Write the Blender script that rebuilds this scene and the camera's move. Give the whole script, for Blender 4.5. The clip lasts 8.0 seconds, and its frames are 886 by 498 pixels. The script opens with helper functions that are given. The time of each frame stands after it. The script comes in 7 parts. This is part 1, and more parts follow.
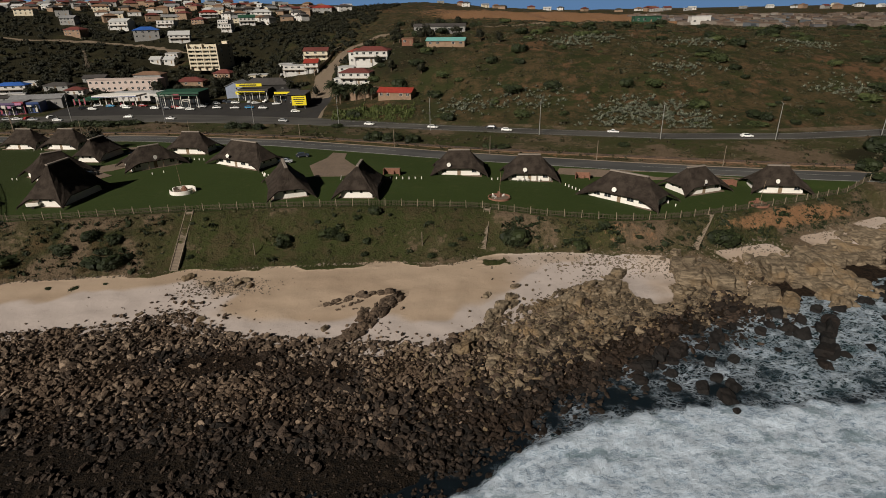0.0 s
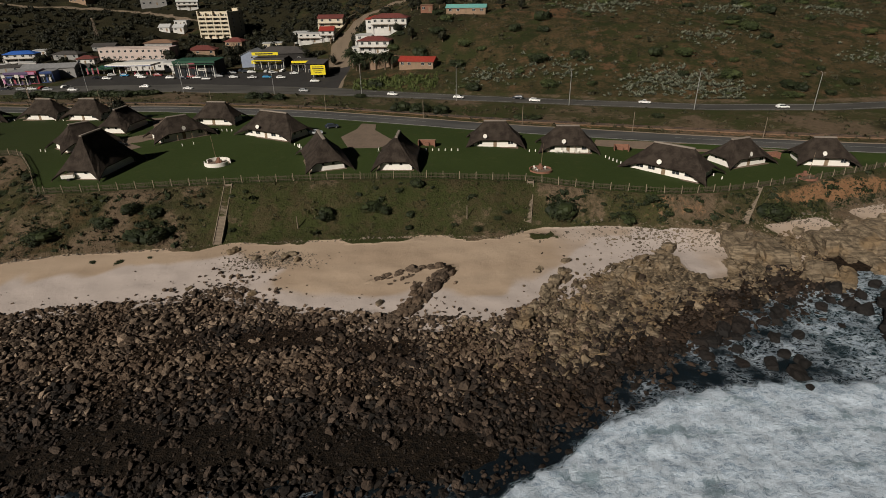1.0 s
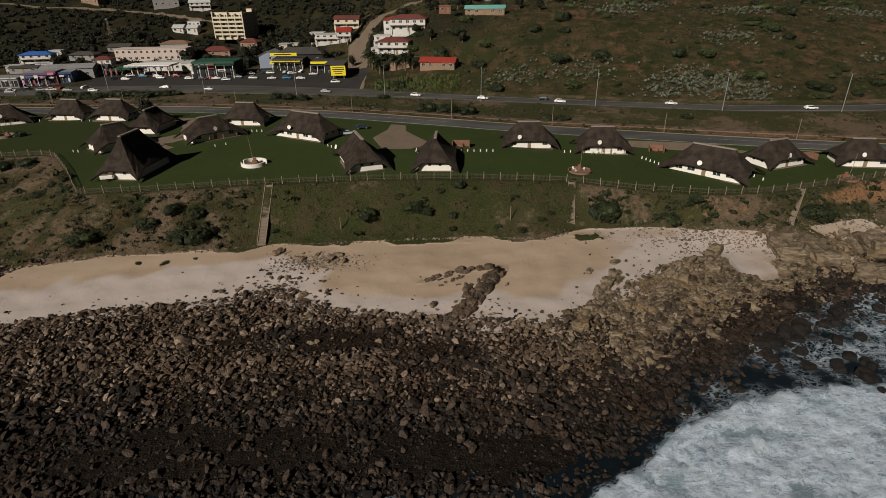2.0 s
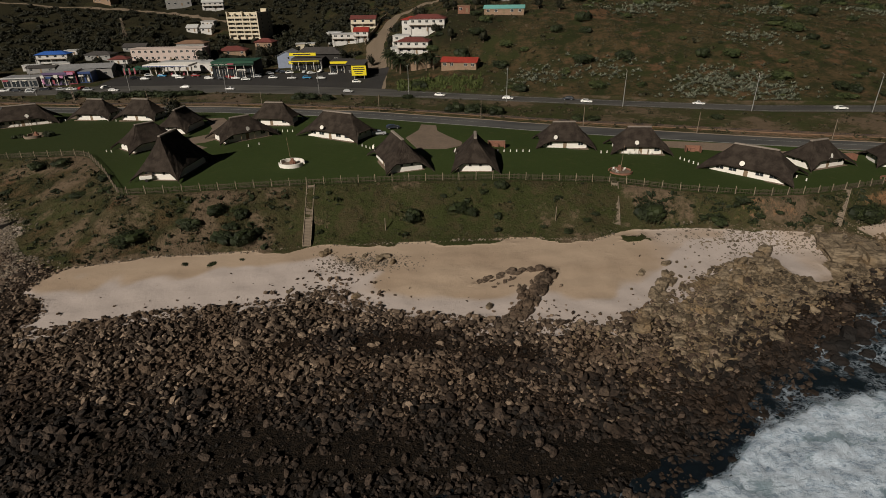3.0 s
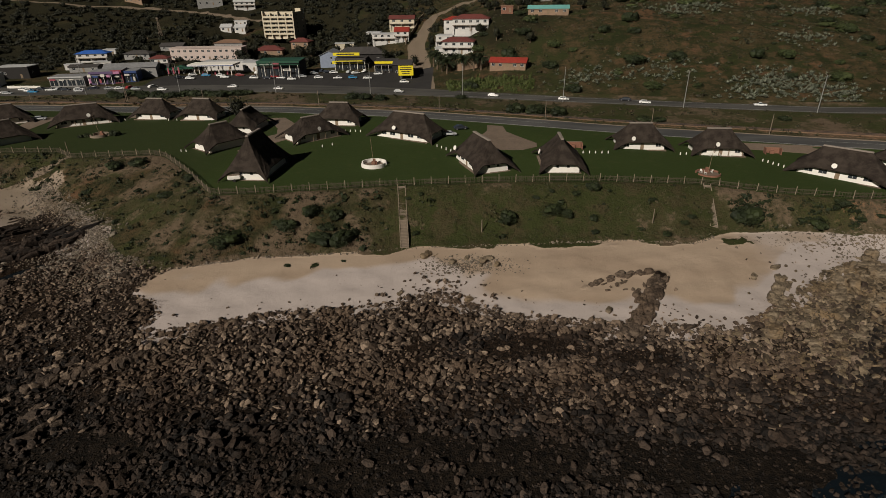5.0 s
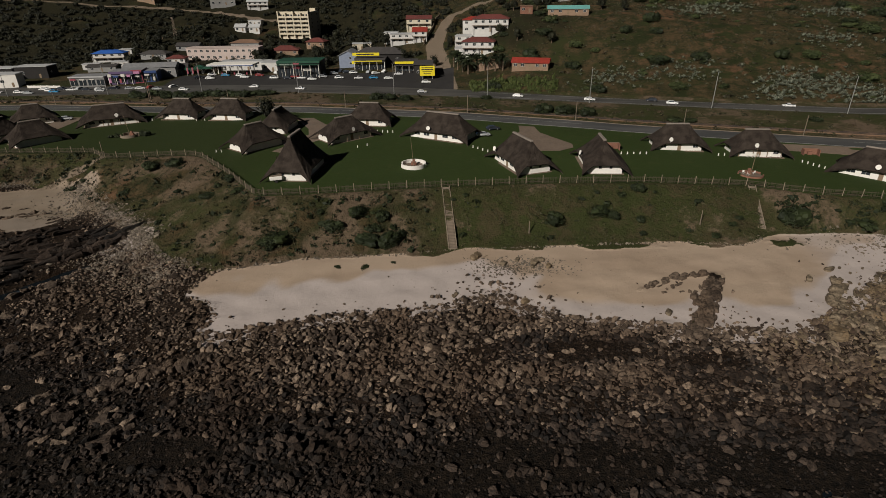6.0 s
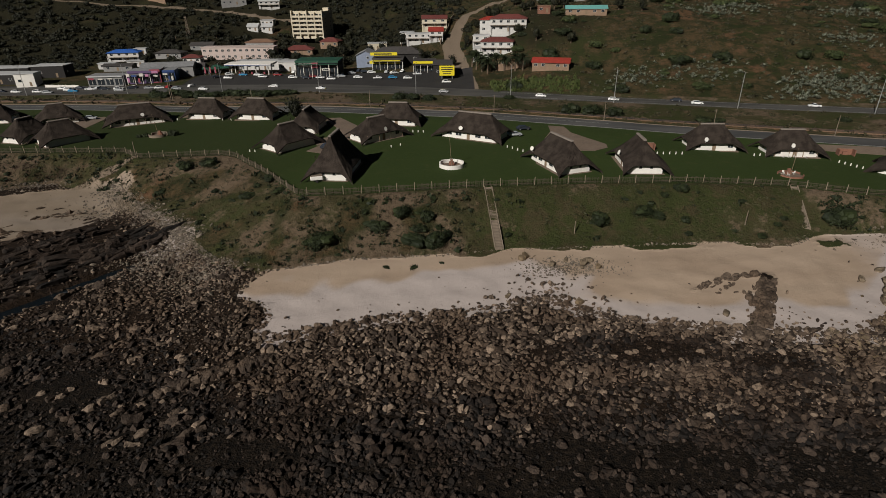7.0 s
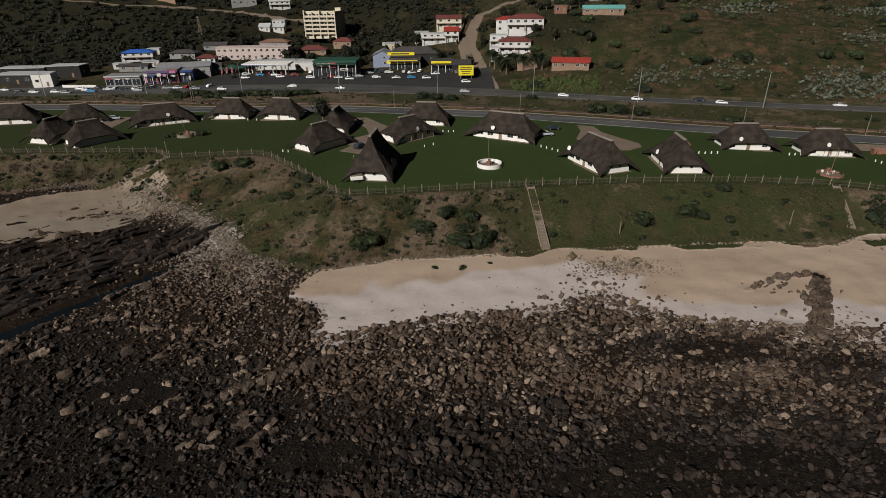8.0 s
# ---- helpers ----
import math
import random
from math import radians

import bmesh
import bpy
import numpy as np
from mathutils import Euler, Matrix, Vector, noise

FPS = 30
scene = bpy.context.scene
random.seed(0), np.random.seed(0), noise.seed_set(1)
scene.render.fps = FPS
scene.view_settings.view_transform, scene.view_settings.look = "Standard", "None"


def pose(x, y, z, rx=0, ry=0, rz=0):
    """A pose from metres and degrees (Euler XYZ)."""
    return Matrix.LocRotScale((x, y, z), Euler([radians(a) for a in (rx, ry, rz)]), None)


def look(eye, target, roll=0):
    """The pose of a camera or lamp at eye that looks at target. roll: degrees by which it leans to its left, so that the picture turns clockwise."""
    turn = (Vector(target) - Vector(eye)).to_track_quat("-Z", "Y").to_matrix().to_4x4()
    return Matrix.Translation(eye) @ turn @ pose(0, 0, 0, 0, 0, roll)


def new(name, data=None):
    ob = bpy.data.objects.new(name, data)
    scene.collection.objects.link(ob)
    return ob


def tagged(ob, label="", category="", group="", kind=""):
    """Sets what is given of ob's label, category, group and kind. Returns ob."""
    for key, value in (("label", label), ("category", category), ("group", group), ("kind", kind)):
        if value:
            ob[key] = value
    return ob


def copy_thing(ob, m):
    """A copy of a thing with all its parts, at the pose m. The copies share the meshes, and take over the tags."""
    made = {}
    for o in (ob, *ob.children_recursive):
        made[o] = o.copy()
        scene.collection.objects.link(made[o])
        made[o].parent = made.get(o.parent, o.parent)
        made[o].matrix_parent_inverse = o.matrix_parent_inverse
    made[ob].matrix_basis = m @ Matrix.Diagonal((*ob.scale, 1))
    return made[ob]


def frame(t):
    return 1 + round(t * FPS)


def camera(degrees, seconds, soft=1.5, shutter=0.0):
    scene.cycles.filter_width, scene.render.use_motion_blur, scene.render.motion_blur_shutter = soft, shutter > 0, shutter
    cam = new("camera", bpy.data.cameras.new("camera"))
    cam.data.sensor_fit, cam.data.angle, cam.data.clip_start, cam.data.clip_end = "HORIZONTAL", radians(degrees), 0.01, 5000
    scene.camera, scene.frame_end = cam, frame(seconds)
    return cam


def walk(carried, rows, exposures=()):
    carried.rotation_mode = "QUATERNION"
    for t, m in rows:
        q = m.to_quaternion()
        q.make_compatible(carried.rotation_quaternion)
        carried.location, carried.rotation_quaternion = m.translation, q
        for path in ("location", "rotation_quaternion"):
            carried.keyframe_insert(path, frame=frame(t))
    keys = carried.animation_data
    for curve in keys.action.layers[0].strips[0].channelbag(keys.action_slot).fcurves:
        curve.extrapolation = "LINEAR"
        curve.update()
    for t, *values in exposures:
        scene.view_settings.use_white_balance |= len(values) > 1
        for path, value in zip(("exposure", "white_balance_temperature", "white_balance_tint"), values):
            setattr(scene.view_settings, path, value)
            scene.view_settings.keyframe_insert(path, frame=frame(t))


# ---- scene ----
cam = camera(77.9, 8.0, soft=0.5)
PATH = [
    (0, (1.505, 0.131, 54.991), (1.479, 1.969, 54.204), -1.1),
    (0.5, (-3.61, 1.053, 54.83), (-3.639, 2.868, 53.991), -1.2),
    (1, (-8.661, 1.835, 54.679), (-8.692, 3.632, 53.8), -1.1),
    (1.5, (-13.662, 2.119, 54.625), (-13.693, 3.916, 53.748), -1.1),
    (2.8, (-26.765, 2.913, 54.479), (-26.793, 4.712, 53.606), -0.9),
    (3, (-28.828, 3.116, 54.496), (-28.858, 4.914, 53.622), -1.0),
    (3.5, (-33.978, 3.428, 54.554), (-34.01, 5.226, 53.679), -1.0),
    (4, (-39.029, 3.763, 54.55), (-39.076, 5.562, 53.676), -1.0),
    (4.5, (-44.234, 3.918, 54.566), (-44.28, 5.716, 53.692), -1.0),
    (5.8, (-57.884, 4.591, 54.696), (-57.924, 6.391, 53.824), -0.7),
    (6, (-59.975, 4.686, 54.703), (-60.017, 6.485, 53.83), -0.8),
    (6.5, (-65.152, 4.863, 54.682), (-65.19, 6.662, 53.809), -0.8),
    (7, (-70.263, 4.999, 54.662), (-70.299, 6.798, 53.789), -0.7),
    (7.5, (-75.395, 5.132, 54.6), (-75.428, 6.932, 53.728), -0.7),
    (8, (-80.512, 5.364, 54.49), (-80.541, 7.163, 53.618), -0.7),
]
walk(cam, [(t, look(eye, target, roll)) for t, eye, target, roll in PATH],
     [(0.0, 0.1, 6500, 10), (1.5, 0.0, 6500, 10), (3.5, -0.12, 6600, 10), (4.5, -0.15, 6600, 10), (5.9, -0.15, 6300, 10), (6.5, -0.15, 6220, 10), (8.0, 0.05, 5980, 10)])


# ---- light ----
SUN_AZ, SUN_EL = radians(236.0), radians(32.0)   # where the sun stands, counted from +x towards +y


def make_world():
    w = bpy.data.worlds.new("sky")
    scene.world = w
    w.use_nodes = True
    nt = w.node_tree
    nt.nodes.clear()
    out = nt.nodes.new("ShaderNodeOutputWorld")
    bg = nt.nodes.new("ShaderNodeBackground")
    sky = nt.nodes.new("ShaderNodeTexSky")
    sky.sky_type = "NISHITA"
    sky.sun_disc = False
    sky.sun_elevation = SUN_EL
    sky.sun_rotation = radians(90.0) - SUN_AZ
    bg.inputs["Strength"].default_value = 0.0042
    nt.links.new(sky.outputs[0], bg.inputs[0])
    nt.links.new(bg.outputs[0], out.inputs[0])


def make_sun():
    d = bpy.data.lights.new("sun", "SUN")
    d.energy, d.angle, d.color = 4.75, radians(0.53), (1.0, 0.92, 0.80)
    s = new("sun", d)
    way = Vector((math.cos(SUN_AZ) * math.cos(SUN_EL), math.sin(SUN_AZ) * math.cos(SUN_EL), math.sin(SUN_EL)))
    s.matrix_world = look(way * 300, (0, 0, 0))


make_world()
make_sun()


# ---- materials ----
class Nodes:
    """Short hand for building a node material."""

    def __init__(self, name, rough=0.85, metal=0.0, spec=0.3):
        self.mat = bpy.data.materials.new(name)
        self.mat.use_nodes = True
        self.nt = self.mat.node_tree
        self.b = self.nt.nodes["Principled BSDF"]
        self.b.inputs["Roughness"].default_value = rough
        self.b.inputs["Metallic"].default_value = metal
        self.b.inputs["Specular IOR Level"].default_value = spec
        self.pos = self.nt.nodes.new("ShaderNodeNewGeometry").outputs["Position"]

    def put(self, socket, value):
        if hasattr(value, "is_output"):
            self.nt.links.new(value, socket)
        elif isinstance(value, (tuple, list)) and len(value) == 3 and len(socket.default_value) == 4:
            socket.default_value = (*value, 1)
        else:
            socket.default_value = value

    def coords(self):
        return self.nt.nodes.new("ShaderNodeTexCoord").outputs["Object"]

    def stretch(self, scale, vec=None, turn=0.0):
        n = self.nt.nodes.new("ShaderNodeMapping")
        n.inputs["Scale"].default_value = scale
        n.inputs["Rotation"].default_value = (0, 0, radians(turn))
        self.put(n.inputs["Vector"], vec if vec is not None else self.pos)
        return n.outputs[0]

    def noise(self, size, detail=4.0, rough=0.55, vec=None):
        n = self.nt.nodes.new("ShaderNodeTexNoise")
        n.inputs["Scale"].default_value = 1.0 / size
        n.inputs["Detail"].default_value = detail
        n.inputs["Roughness"].default_value = rough
        self.put(n.inputs["Vector"], vec if vec is not None else self.pos)
        return n.outputs["Fac"]

    def cells(self, size, feature="F1", vec=None, out="Distance", randomness=1.0):
        n = self.nt.nodes.new("ShaderNodeTexVoronoi")
        n.feature = feature
        n.inputs["Scale"].default_value = 1.0 / size
        n.inputs["Randomness"].default_value = randomness
        self.put(n.inputs["Vector"], vec if vec is not None else self.pos)
        return n.outputs[out]

    def math(self, op, a, b=0.0, c=0.0):
        n = self.nt.nodes.new("ShaderNodeMath")
        n.operation = op
        for s, v in zip(n.inputs, (a, b, c)):
            self.put(s, v)
        return n.outputs[0]

    def step(self, v, lo, hi):
        n = self.nt.nodes.new("ShaderNodeMapRange")
        n.interpolation_type = "SMOOTHSTEP"
        self.put(n.inputs["Value"], v)
        n.inputs["From Min"].default_value, n.inputs["From Max"].default_value = lo, hi
        return n.outputs[0]

    def span(self, v, lo, hi, a, b):
        n = self.nt.nodes.new("ShaderNodeMapRange")
        self.put(n.inputs["Value"], v)
        for k, val in zip(("From Min", "From Max", "To Min", "To Max"), (lo, hi, a, b)):
            n.inputs[k].default_value = val
        return n.outputs[0]

    def mix(self, fac, a, b, mode="MIX"):
        n = self.nt.nodes.new("ShaderNodeMix")
        n.data_type, n.blend_type = "RGBA", mode
        self.put(n.inputs[0], fac)
        self.put(n.inputs[6], a)
        self.put(n.inputs[7], b)
        return n.outputs[2]

    def ramp(self, fac, *stops):
        n = self.nt.nodes.new("ShaderNodeValToRGB")
        e = n.color_ramp.elements
        while len(e) < len(stops):
            e.new(0.5)
        for el, (p, c) in zip(e, stops):
            el.position, el.color = p, (*c, 1)
        self.put(n.inputs[0], fac)
        return n.outputs[0]

    def attr(self, name):
        n = self.nt.nodes.new("ShaderNodeAttribute")
        n.attribute_name = name
        return n.outputs["Fac"]

    def island(self):
        return self.nt.nodes.new("ShaderNodeNewGeometry").outputs["Random Per Island"]

    def rand(self):
        return self.nt.nodes.new("ShaderNodeObjectInfo").outputs["Random"]

    def bump(self, height, dist, strength=1.0):
        n = self.nt.nodes.new("ShaderNodeBump")
        n.inputs["Distance"].default_value = dist
        n.inputs["Strength"].default_value = strength
        self.put(n.inputs["Height"], height)
        self.nt.links.new(n.outputs[0], self.b.inputs["Normal"])
        return self

    def done(self, colour, rough=None):
        self.put(self.b.inputs["Base Color"], colour)
        if rough is not None:
            self.put(self.b.inputs["Roughness"], rough)
        return self.mat


def simple(name, colour, rough=0.8, metal=0.0, vary=0.18, size=0.6, spec=0.3):
    n = Nodes(name, rough, metal, spec)
    f = n.math("ADD", n.math("MULTIPLY", n.noise(size, 5), 0.6), n.math("MULTIPLY", n.noise(size * 9, 3), 0.4))
    lo = tuple(c * (1 - vary) for c in colour)
    hi = tuple(min(1, c * (1 + vary)) for c in colour)
    return n.done(n.mix(n.step(f, 0.3, 0.7), lo, hi))


def ground_material():
    n = Nodes("ground", 0.95, 0, 0.12)
    big, mid, fine, tiny = n.noise(23, 5), n.noise(5.5, 6, 0.62), n.noise(1.1, 5, 0.65), n.noise(0.25, 3)
    rag = n.math("ADD", n.math("MULTIPLY", n.math("SUBTRACT", mid, 0.5), 0.9), n.math("MULTIPLY", n.math("SUBTRACT", fine, 0.5), 0.8))
    # scrub of the bank: soil, dry grass, low green
    soil = n.mix(fine, (0.048, 0.035, 0.023), (0.165, 0.120, 0.080))
    dry = n.mix(tiny, (0.030, 0.026, 0.013), (0.075, 0.060, 0.030))
    green = n.mix(tiny, (0.018, 0.023, 0.007), (0.047, 0.054, 0.0175))
    low = n.mix(n.step(n.math("ADD", mid, n.math("MULTIPLY", n.math("SUBTRACT", fine, 0.5), 0.6)), 0.34, 0.58), dry, green)
    worn = n.math("ADD", n.math("ADD", n.math("MULTIPLY", big, 0.55), n.math("MULTIPLY", mid, 0.35)), n.math("MULTIPLY", fine, 0.2))
    col = n.mix(n.step(n.math("ADD", worn, n.math("MULTIPLY", n.attr("dry"), 0.07)), 0.575, 0.66), low, soil)
    # hillside: brown heath, olive grass, dark green bush and patches of red earth
    lump, broad = n.noise(13, 6, 0.62), n.noise(37, 5, 0.6)
    heath = n.mix(n.step(n.math("ADD", mid, n.math("MULTIPLY", n.math("SUBTRACT", fine, 0.5), 0.8)), 0.34, 0.66), (0.023, 0.024, 0.010), (0.066, 0.046, 0.023))
    heath = n.mix(n.math("MULTIPLY", n.step(lump, 0.50, 0.60), 0.85), heath, n.mix(fine, (0.013, 0.018, 0.006), (0.037, 0.042, 0.014)))
    heath = n.mix(n.math("MULTIPLY", n.step(n.math("ADD", n.math("MULTIPLY", broad, 0.6), n.math("MULTIPLY", mid, 0.4)), 0.53, 0.63), 0.8), heath, n.mix(fine, (0.066, 0.036, 0.020), (0.150, 0.082, 0.046)))
    heath = n.mix(n.math("MULTIPLY", n.step(n.noise(19, 6, 0.65), 0.56, 0.63), 0.85), heath, n.mix(fine, (0.009, 0.013, 0.004), (0.026, 0.031, 0.011)))
    col = n.mix(n.step(n.attr("heath"), 0.3, 0.7), col, heath)
    # ground among the woods: shade beneath the trees put into the colour
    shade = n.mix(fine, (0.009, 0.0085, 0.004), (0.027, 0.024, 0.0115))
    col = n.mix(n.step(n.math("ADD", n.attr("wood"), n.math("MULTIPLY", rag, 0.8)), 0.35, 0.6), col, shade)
    red = n.mix(fine, (0.15, 0.075, 0.037), (0.28, 0.160, 0.088))
    col = n.mix(n.step(n.math("ADD", n.attr("bare"), n.math("MULTIPLY", rag, 0.9)), 0.4, 0.7), col, red)
    lawn = n.mix(n.math("ADD", n.math("MULTIPLY", big, 0.5), n.math("MULTIPLY", fine, 0.5)), (0.0155, 0.027, 0.0065), (0.042, 0.060, 0.0155))
    lawn = n.mix(n.math("MULTIPLY", n.step(n.noise(3.0, 5, 0.6), 0.55, 0.75), 0.5), lawn, (0.06, 0.058, 0.022))
    lawn = n.mix(n.math("MULTIPLY", n.attr("olive"), 0.40), lawn, n.mix(fine, (0.009, 0.0112, 0.0038), (0.021, 0.0225, 0.0085)))
    col = n.mix(n.step(n.math("ADD", n.attr("lawn"), n.math("MULTIPLY", rag, 0.12)), 0.42, 0.58), col, lawn)
    wet = n.noise(9, 4, 0.5, n.stretch((0.35, 1, 1)))
    sand = n.mix(n.step(wet, 0.36, 0.68), (0.305, 0.228, 0.167), (0.375, 0.288, 0.216))
    sand = n.mix(n.math("MULTIPLY", n.step(n.math("ADD", n.attr("washed"), n.math("MULTIPLY", n.math("SUBTRACT", wet, 0.5), 0.9)), 0.15, 0.75), 0.95), sand, n.mix(tiny, (0.378, 0.328, 0.312), (0.450, 0.397, 0.381)))
    sand = n.mix(n.math("MULTIPLY", tiny, 0.3), sand, (0.25, 0.20, 0.15))
    # darker tone over the cove's sand and the scree beside it
    sand = n.mix(n.math("MULTIPLY", n.attr("dark_sand"), 0.75), sand, (0.15, 0.122, 0.092))
    sand = n.mix(n.math("MULTIPLY", n.step(n.noise(0.35, 2), 0.68, 0.74), 0.4), sand, (0.10, 0.07, 0.045))
    # grit among the stones, coloured near black to hold the gaps' shadow
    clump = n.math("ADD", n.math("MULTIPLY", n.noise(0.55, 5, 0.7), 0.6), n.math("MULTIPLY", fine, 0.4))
    shaded_grit = n.mix(n.step(clump, 0.36, 0.66), (0.004, 0.0028, 0.002), (0.034, 0.022, 0.0145))
    shaded_grit = n.mix(n.math("MULTIPLY", n.step(n.noise(7, 5, 0.62), 0.50, 0.62), 0.8), shaded_grit, n.mix(clump, (0.007, 0.0048, 0.003), (0.030, 0.0175, 0.0095)))
    shaded_grit = n.mix(n.math("MULTIPLY", n.attr("wet"), 0.8), shaded_grit, n.mix(n.step(clump, 0.38, 0.68), (0.0035, 0.003, 0.0024), (0.017, 0.0125, 0.0085)))
    tan = n.mix(n.step(fine, 0.35, 0.65), (0.10, 0.074, 0.047), (0.25, 0.19, 0.127))
    shaded_grit = n.mix(n.step(n.math("ADD", n.attr("tan"), n.math("MULTIPLY", rag, 0.6)), 0.35, 0.65), shaded_grit, tan)
    col = n.mix(n.step(n.math("ADD", n.attr("stone"), n.math("MULTIPLY", rag, 0.8)), 0.4, 0.6), col, shaded_grit)
    col = n.mix(n.step(n.math("ADD", n.attr("sand"), n.math("MULTIPLY", rag, 0.75)), 0.42, 0.56), col, sand)
    path = n.mix(fine, (0.14, 0.107, 0.078), (0.215, 0.168, 0.125))
    col = n.mix(n.step(n.math("ADD", n.attr("track"), n.math("MULTIPLY", rag, 0.3)), 0.4, 0.6), col, path)
    tar = n.mix(mid, (0.021, 0.020, 0.0205), (0.043, 0.041, 0.040))
    col = n.mix(n.step(n.math("ADD", n.attr("tar"), n.math("MULTIPLY", rag, 0.15)), 0.42, 0.58), col, tar)
    h = n.math("ADD", n.math("MULTIPLY", fine, 0.7), n.math("MULTIPLY", tiny, 0.3))
    h = n.math("MULTIPLY", h, n.math("SUBTRACT", 1.0, n.math("MULTIPLY", n.math("MAXIMUM", n.attr("lawn"), n.math("MAXIMUM", n.attr("sand"), n.attr("tar"))), 0.85)))
    n.bump(h, 0.8)
    return n.done(col)


def rock_material(name, dark, light, warm):
    n = Nodes(name, 0.85, 0, 0.3)
    f = n.noise(0.5, 6, 0.6)
    c = n.mix(n.math("POWER", n.island(), 2.1), dark, light)
    c = n.mix(n.math("MULTIPLY", n.step(n.noise(11, 5, 0.6), 0.44, 0.62), 0.8), c, warm)
    c = n.mix(n.math("MULTIPLY", n.step(n.noise(7, 5, 0.65), 0.54, 0.66), 0.75), c, tuple(x * 0.7 for x in dark))
    c = n.mix(n.step(f, 0.45, 0.75), c, tuple(x * 0.6 for x in dark))
    n.bump(f, 0.25)
    return n.done(c)


def slab_material():
    """Bedded tan rock with dark joints."""
    n = Nodes("slab_rock", 0.88, 0, 0.25)
    f = n.noise(0.7, 6, 0.62)
    bed = n.noise(0.9, 5, 0.6, n.stretch((0.22, 1.0, 2.2)))
    c = n.mix(n.step(bed, 0.35, 0.68), (0.085, 0.064, 0.043), (0.270, 0.210, 0.145))
    c = n.mix(n.step(n.noise(6, 4), 0.5, 0.66), c, (0.21, 0.145, 0.083))
    c = n.mix(n.math("MULTIPLY", n.island(), 0.4), c, (0.075, 0.06, 0.042))
    c = n.mix(n.step(f, 0.60, 0.74), c, (0.035, 0.026, 0.018))
    n.bump(n.math("ADD", f, n.math("MULTIPLY", bed, 0.8)), 0.35)
    return n.done(c)


def sea_material():
    n = Nodes("sea_water", 0.12, 0, 0.5)
    flow = n.stretch((1.0, 0.7, 1.0))
    warp = n.noise(6, 4)
    vec = n.nt.nodes.new("ShaderNodeVectorMath")
    vec.operation = "MULTIPLY_ADD"
    n.put(vec.inputs[0], n.nt.nodes.new("ShaderNodeTexNoise").outputs["Color"])
    vec.inputs[1].default_value = (2.2, 2.2, 0)
    n.put(vec.inputs[2], flow)
    drift = n.stretch((0.55, 1.0, 1.0), vec.outputs[0])
    web = None
    for size, lo, hi, w in ((2.6, 0.91, 0.995, 0.9), (1.1, 0.90, 0.99, 0.75), (0.5, 0.88, 0.985, 0.5)):
        r = n.math("SUBTRACT", 1.0, n.math("ABSOLUTE", n.math("SUBTRACT", n.math("MULTIPLY", n.noise(size, 4, 0.6, drift), 2.0), 1.0)))
        r = n.math("MULTIPLY", n.step(r, lo, hi), w)
        web = r if web is None else n.math("MAXIMUM", web, r)
    foam = n.attr("foam")
    streak = n.noise(2.2, 6, 0.65)
    thin = n.math("MULTIPLY", web, n.step(n.math("ADD", foam, n.math("MULTIPLY", n.math("SUBTRACT", warp, 0.5), 1.4)), 0.12, 0.5))
    thick = n.step(n.math("ADD", foam, n.math("MULTIPLY", n.math("SUBTRACT", streak, 0.5), 0.8)), 0.62, 0.85)
    cover = n.math("MAXIMUM", thin, thick)
    water = n.mix(n.step(n.attr("foam"), 0.2, 0.5), n.mix(warp, (0.004, 0.006, 0.008), (0.008, 0.013, 0.017)), n.mix(warp, (0.006, 0.012, 0.018), (0.022, 0.050, 0.056)))
    # broken surf: long bright threads drawn out by the wave, with torn grey water between
    along = n.stretch((0.42, 1.25, 1.0), vec.outputs[0], 28.0)
    thread = None
    for size, w in ((2.6, 1.0), (0.9, 0.8), (0.38, 0.5)):
        r = n.math("SUBTRACT", 1.0, n.math("ABSOLUTE", n.math("SUBTRACT", n.math("MULTIPLY", n.noise(size, 5, 0.65, along), 2.0), 1.0)))
        r = n.math("MULTIPLY", n.step(r, 0.80, 1.0), w)
        thread = r if thread is None else n.math("MAXIMUM", thread, r)
    torn = n.step(n.noise(0.8, 8, 0.8, along), 0.40, 0.60)
    white = n.mix(torn, (0.085, 0.13, 0.185), (0.27, 0.345, 0.435))
    white = n.mix(n.math("MULTIPLY", thread, 0.6), white, (0.62, 0.69, 0.78))
    white = n.mix(n.math("MULTIPLY", n.step(n.noise(3.2, 7, 0.72, along), 0.53, 0.63), 0.75), white, (0.085, 0.135, 0.16))
    n.bump(n.math("ADD", n.math("MULTIPLY", n.noise(1.1, 7, 0.7, drift), 0.6), n.math("MULTIPLY", cover, 0.2)), 0.4)
    return n.done(n.mix(cover, water, white), n.span(cover, 0, 1, 0.1, 0.8))


def thatch_material():
    n = Nodes("thatch", 0.95, 0, 0.1)
    co = n.coords()
    f = n.noise(0.35, 5, 0.6, co)
    c = n.mix(n.step(n.noise(2.2, 5, 0.6, co), 0.35, 0.68), (0.0235, 0.018, 0.015), (0.047, 0.037, 0.030))
    c = n.mix(n.math("MULTIPLY", n.step(f, 0.5, 0.75), 0.4), c, (0.068, 0.054, 0.043))
    n.bump(n.math("ADD", f, n.noise(0.12, 3, 0.5, co)), 0.12)
    return n.done(c)


def asphalt_material(name, a, b):
    n = Nodes(name, 0.9, 0, 0.25)
    c = n.mix(n.step(n.noise(7, 5, 0.6, n.stretch((0.25, 1, 1))), 0.35, 0.65), a, b)
    c = n.mix(n.math("MULTIPLY", n.noise(0.4, 4), 0.4), c, tuple(x * 0.6 for x in a))
    return n.done(c)


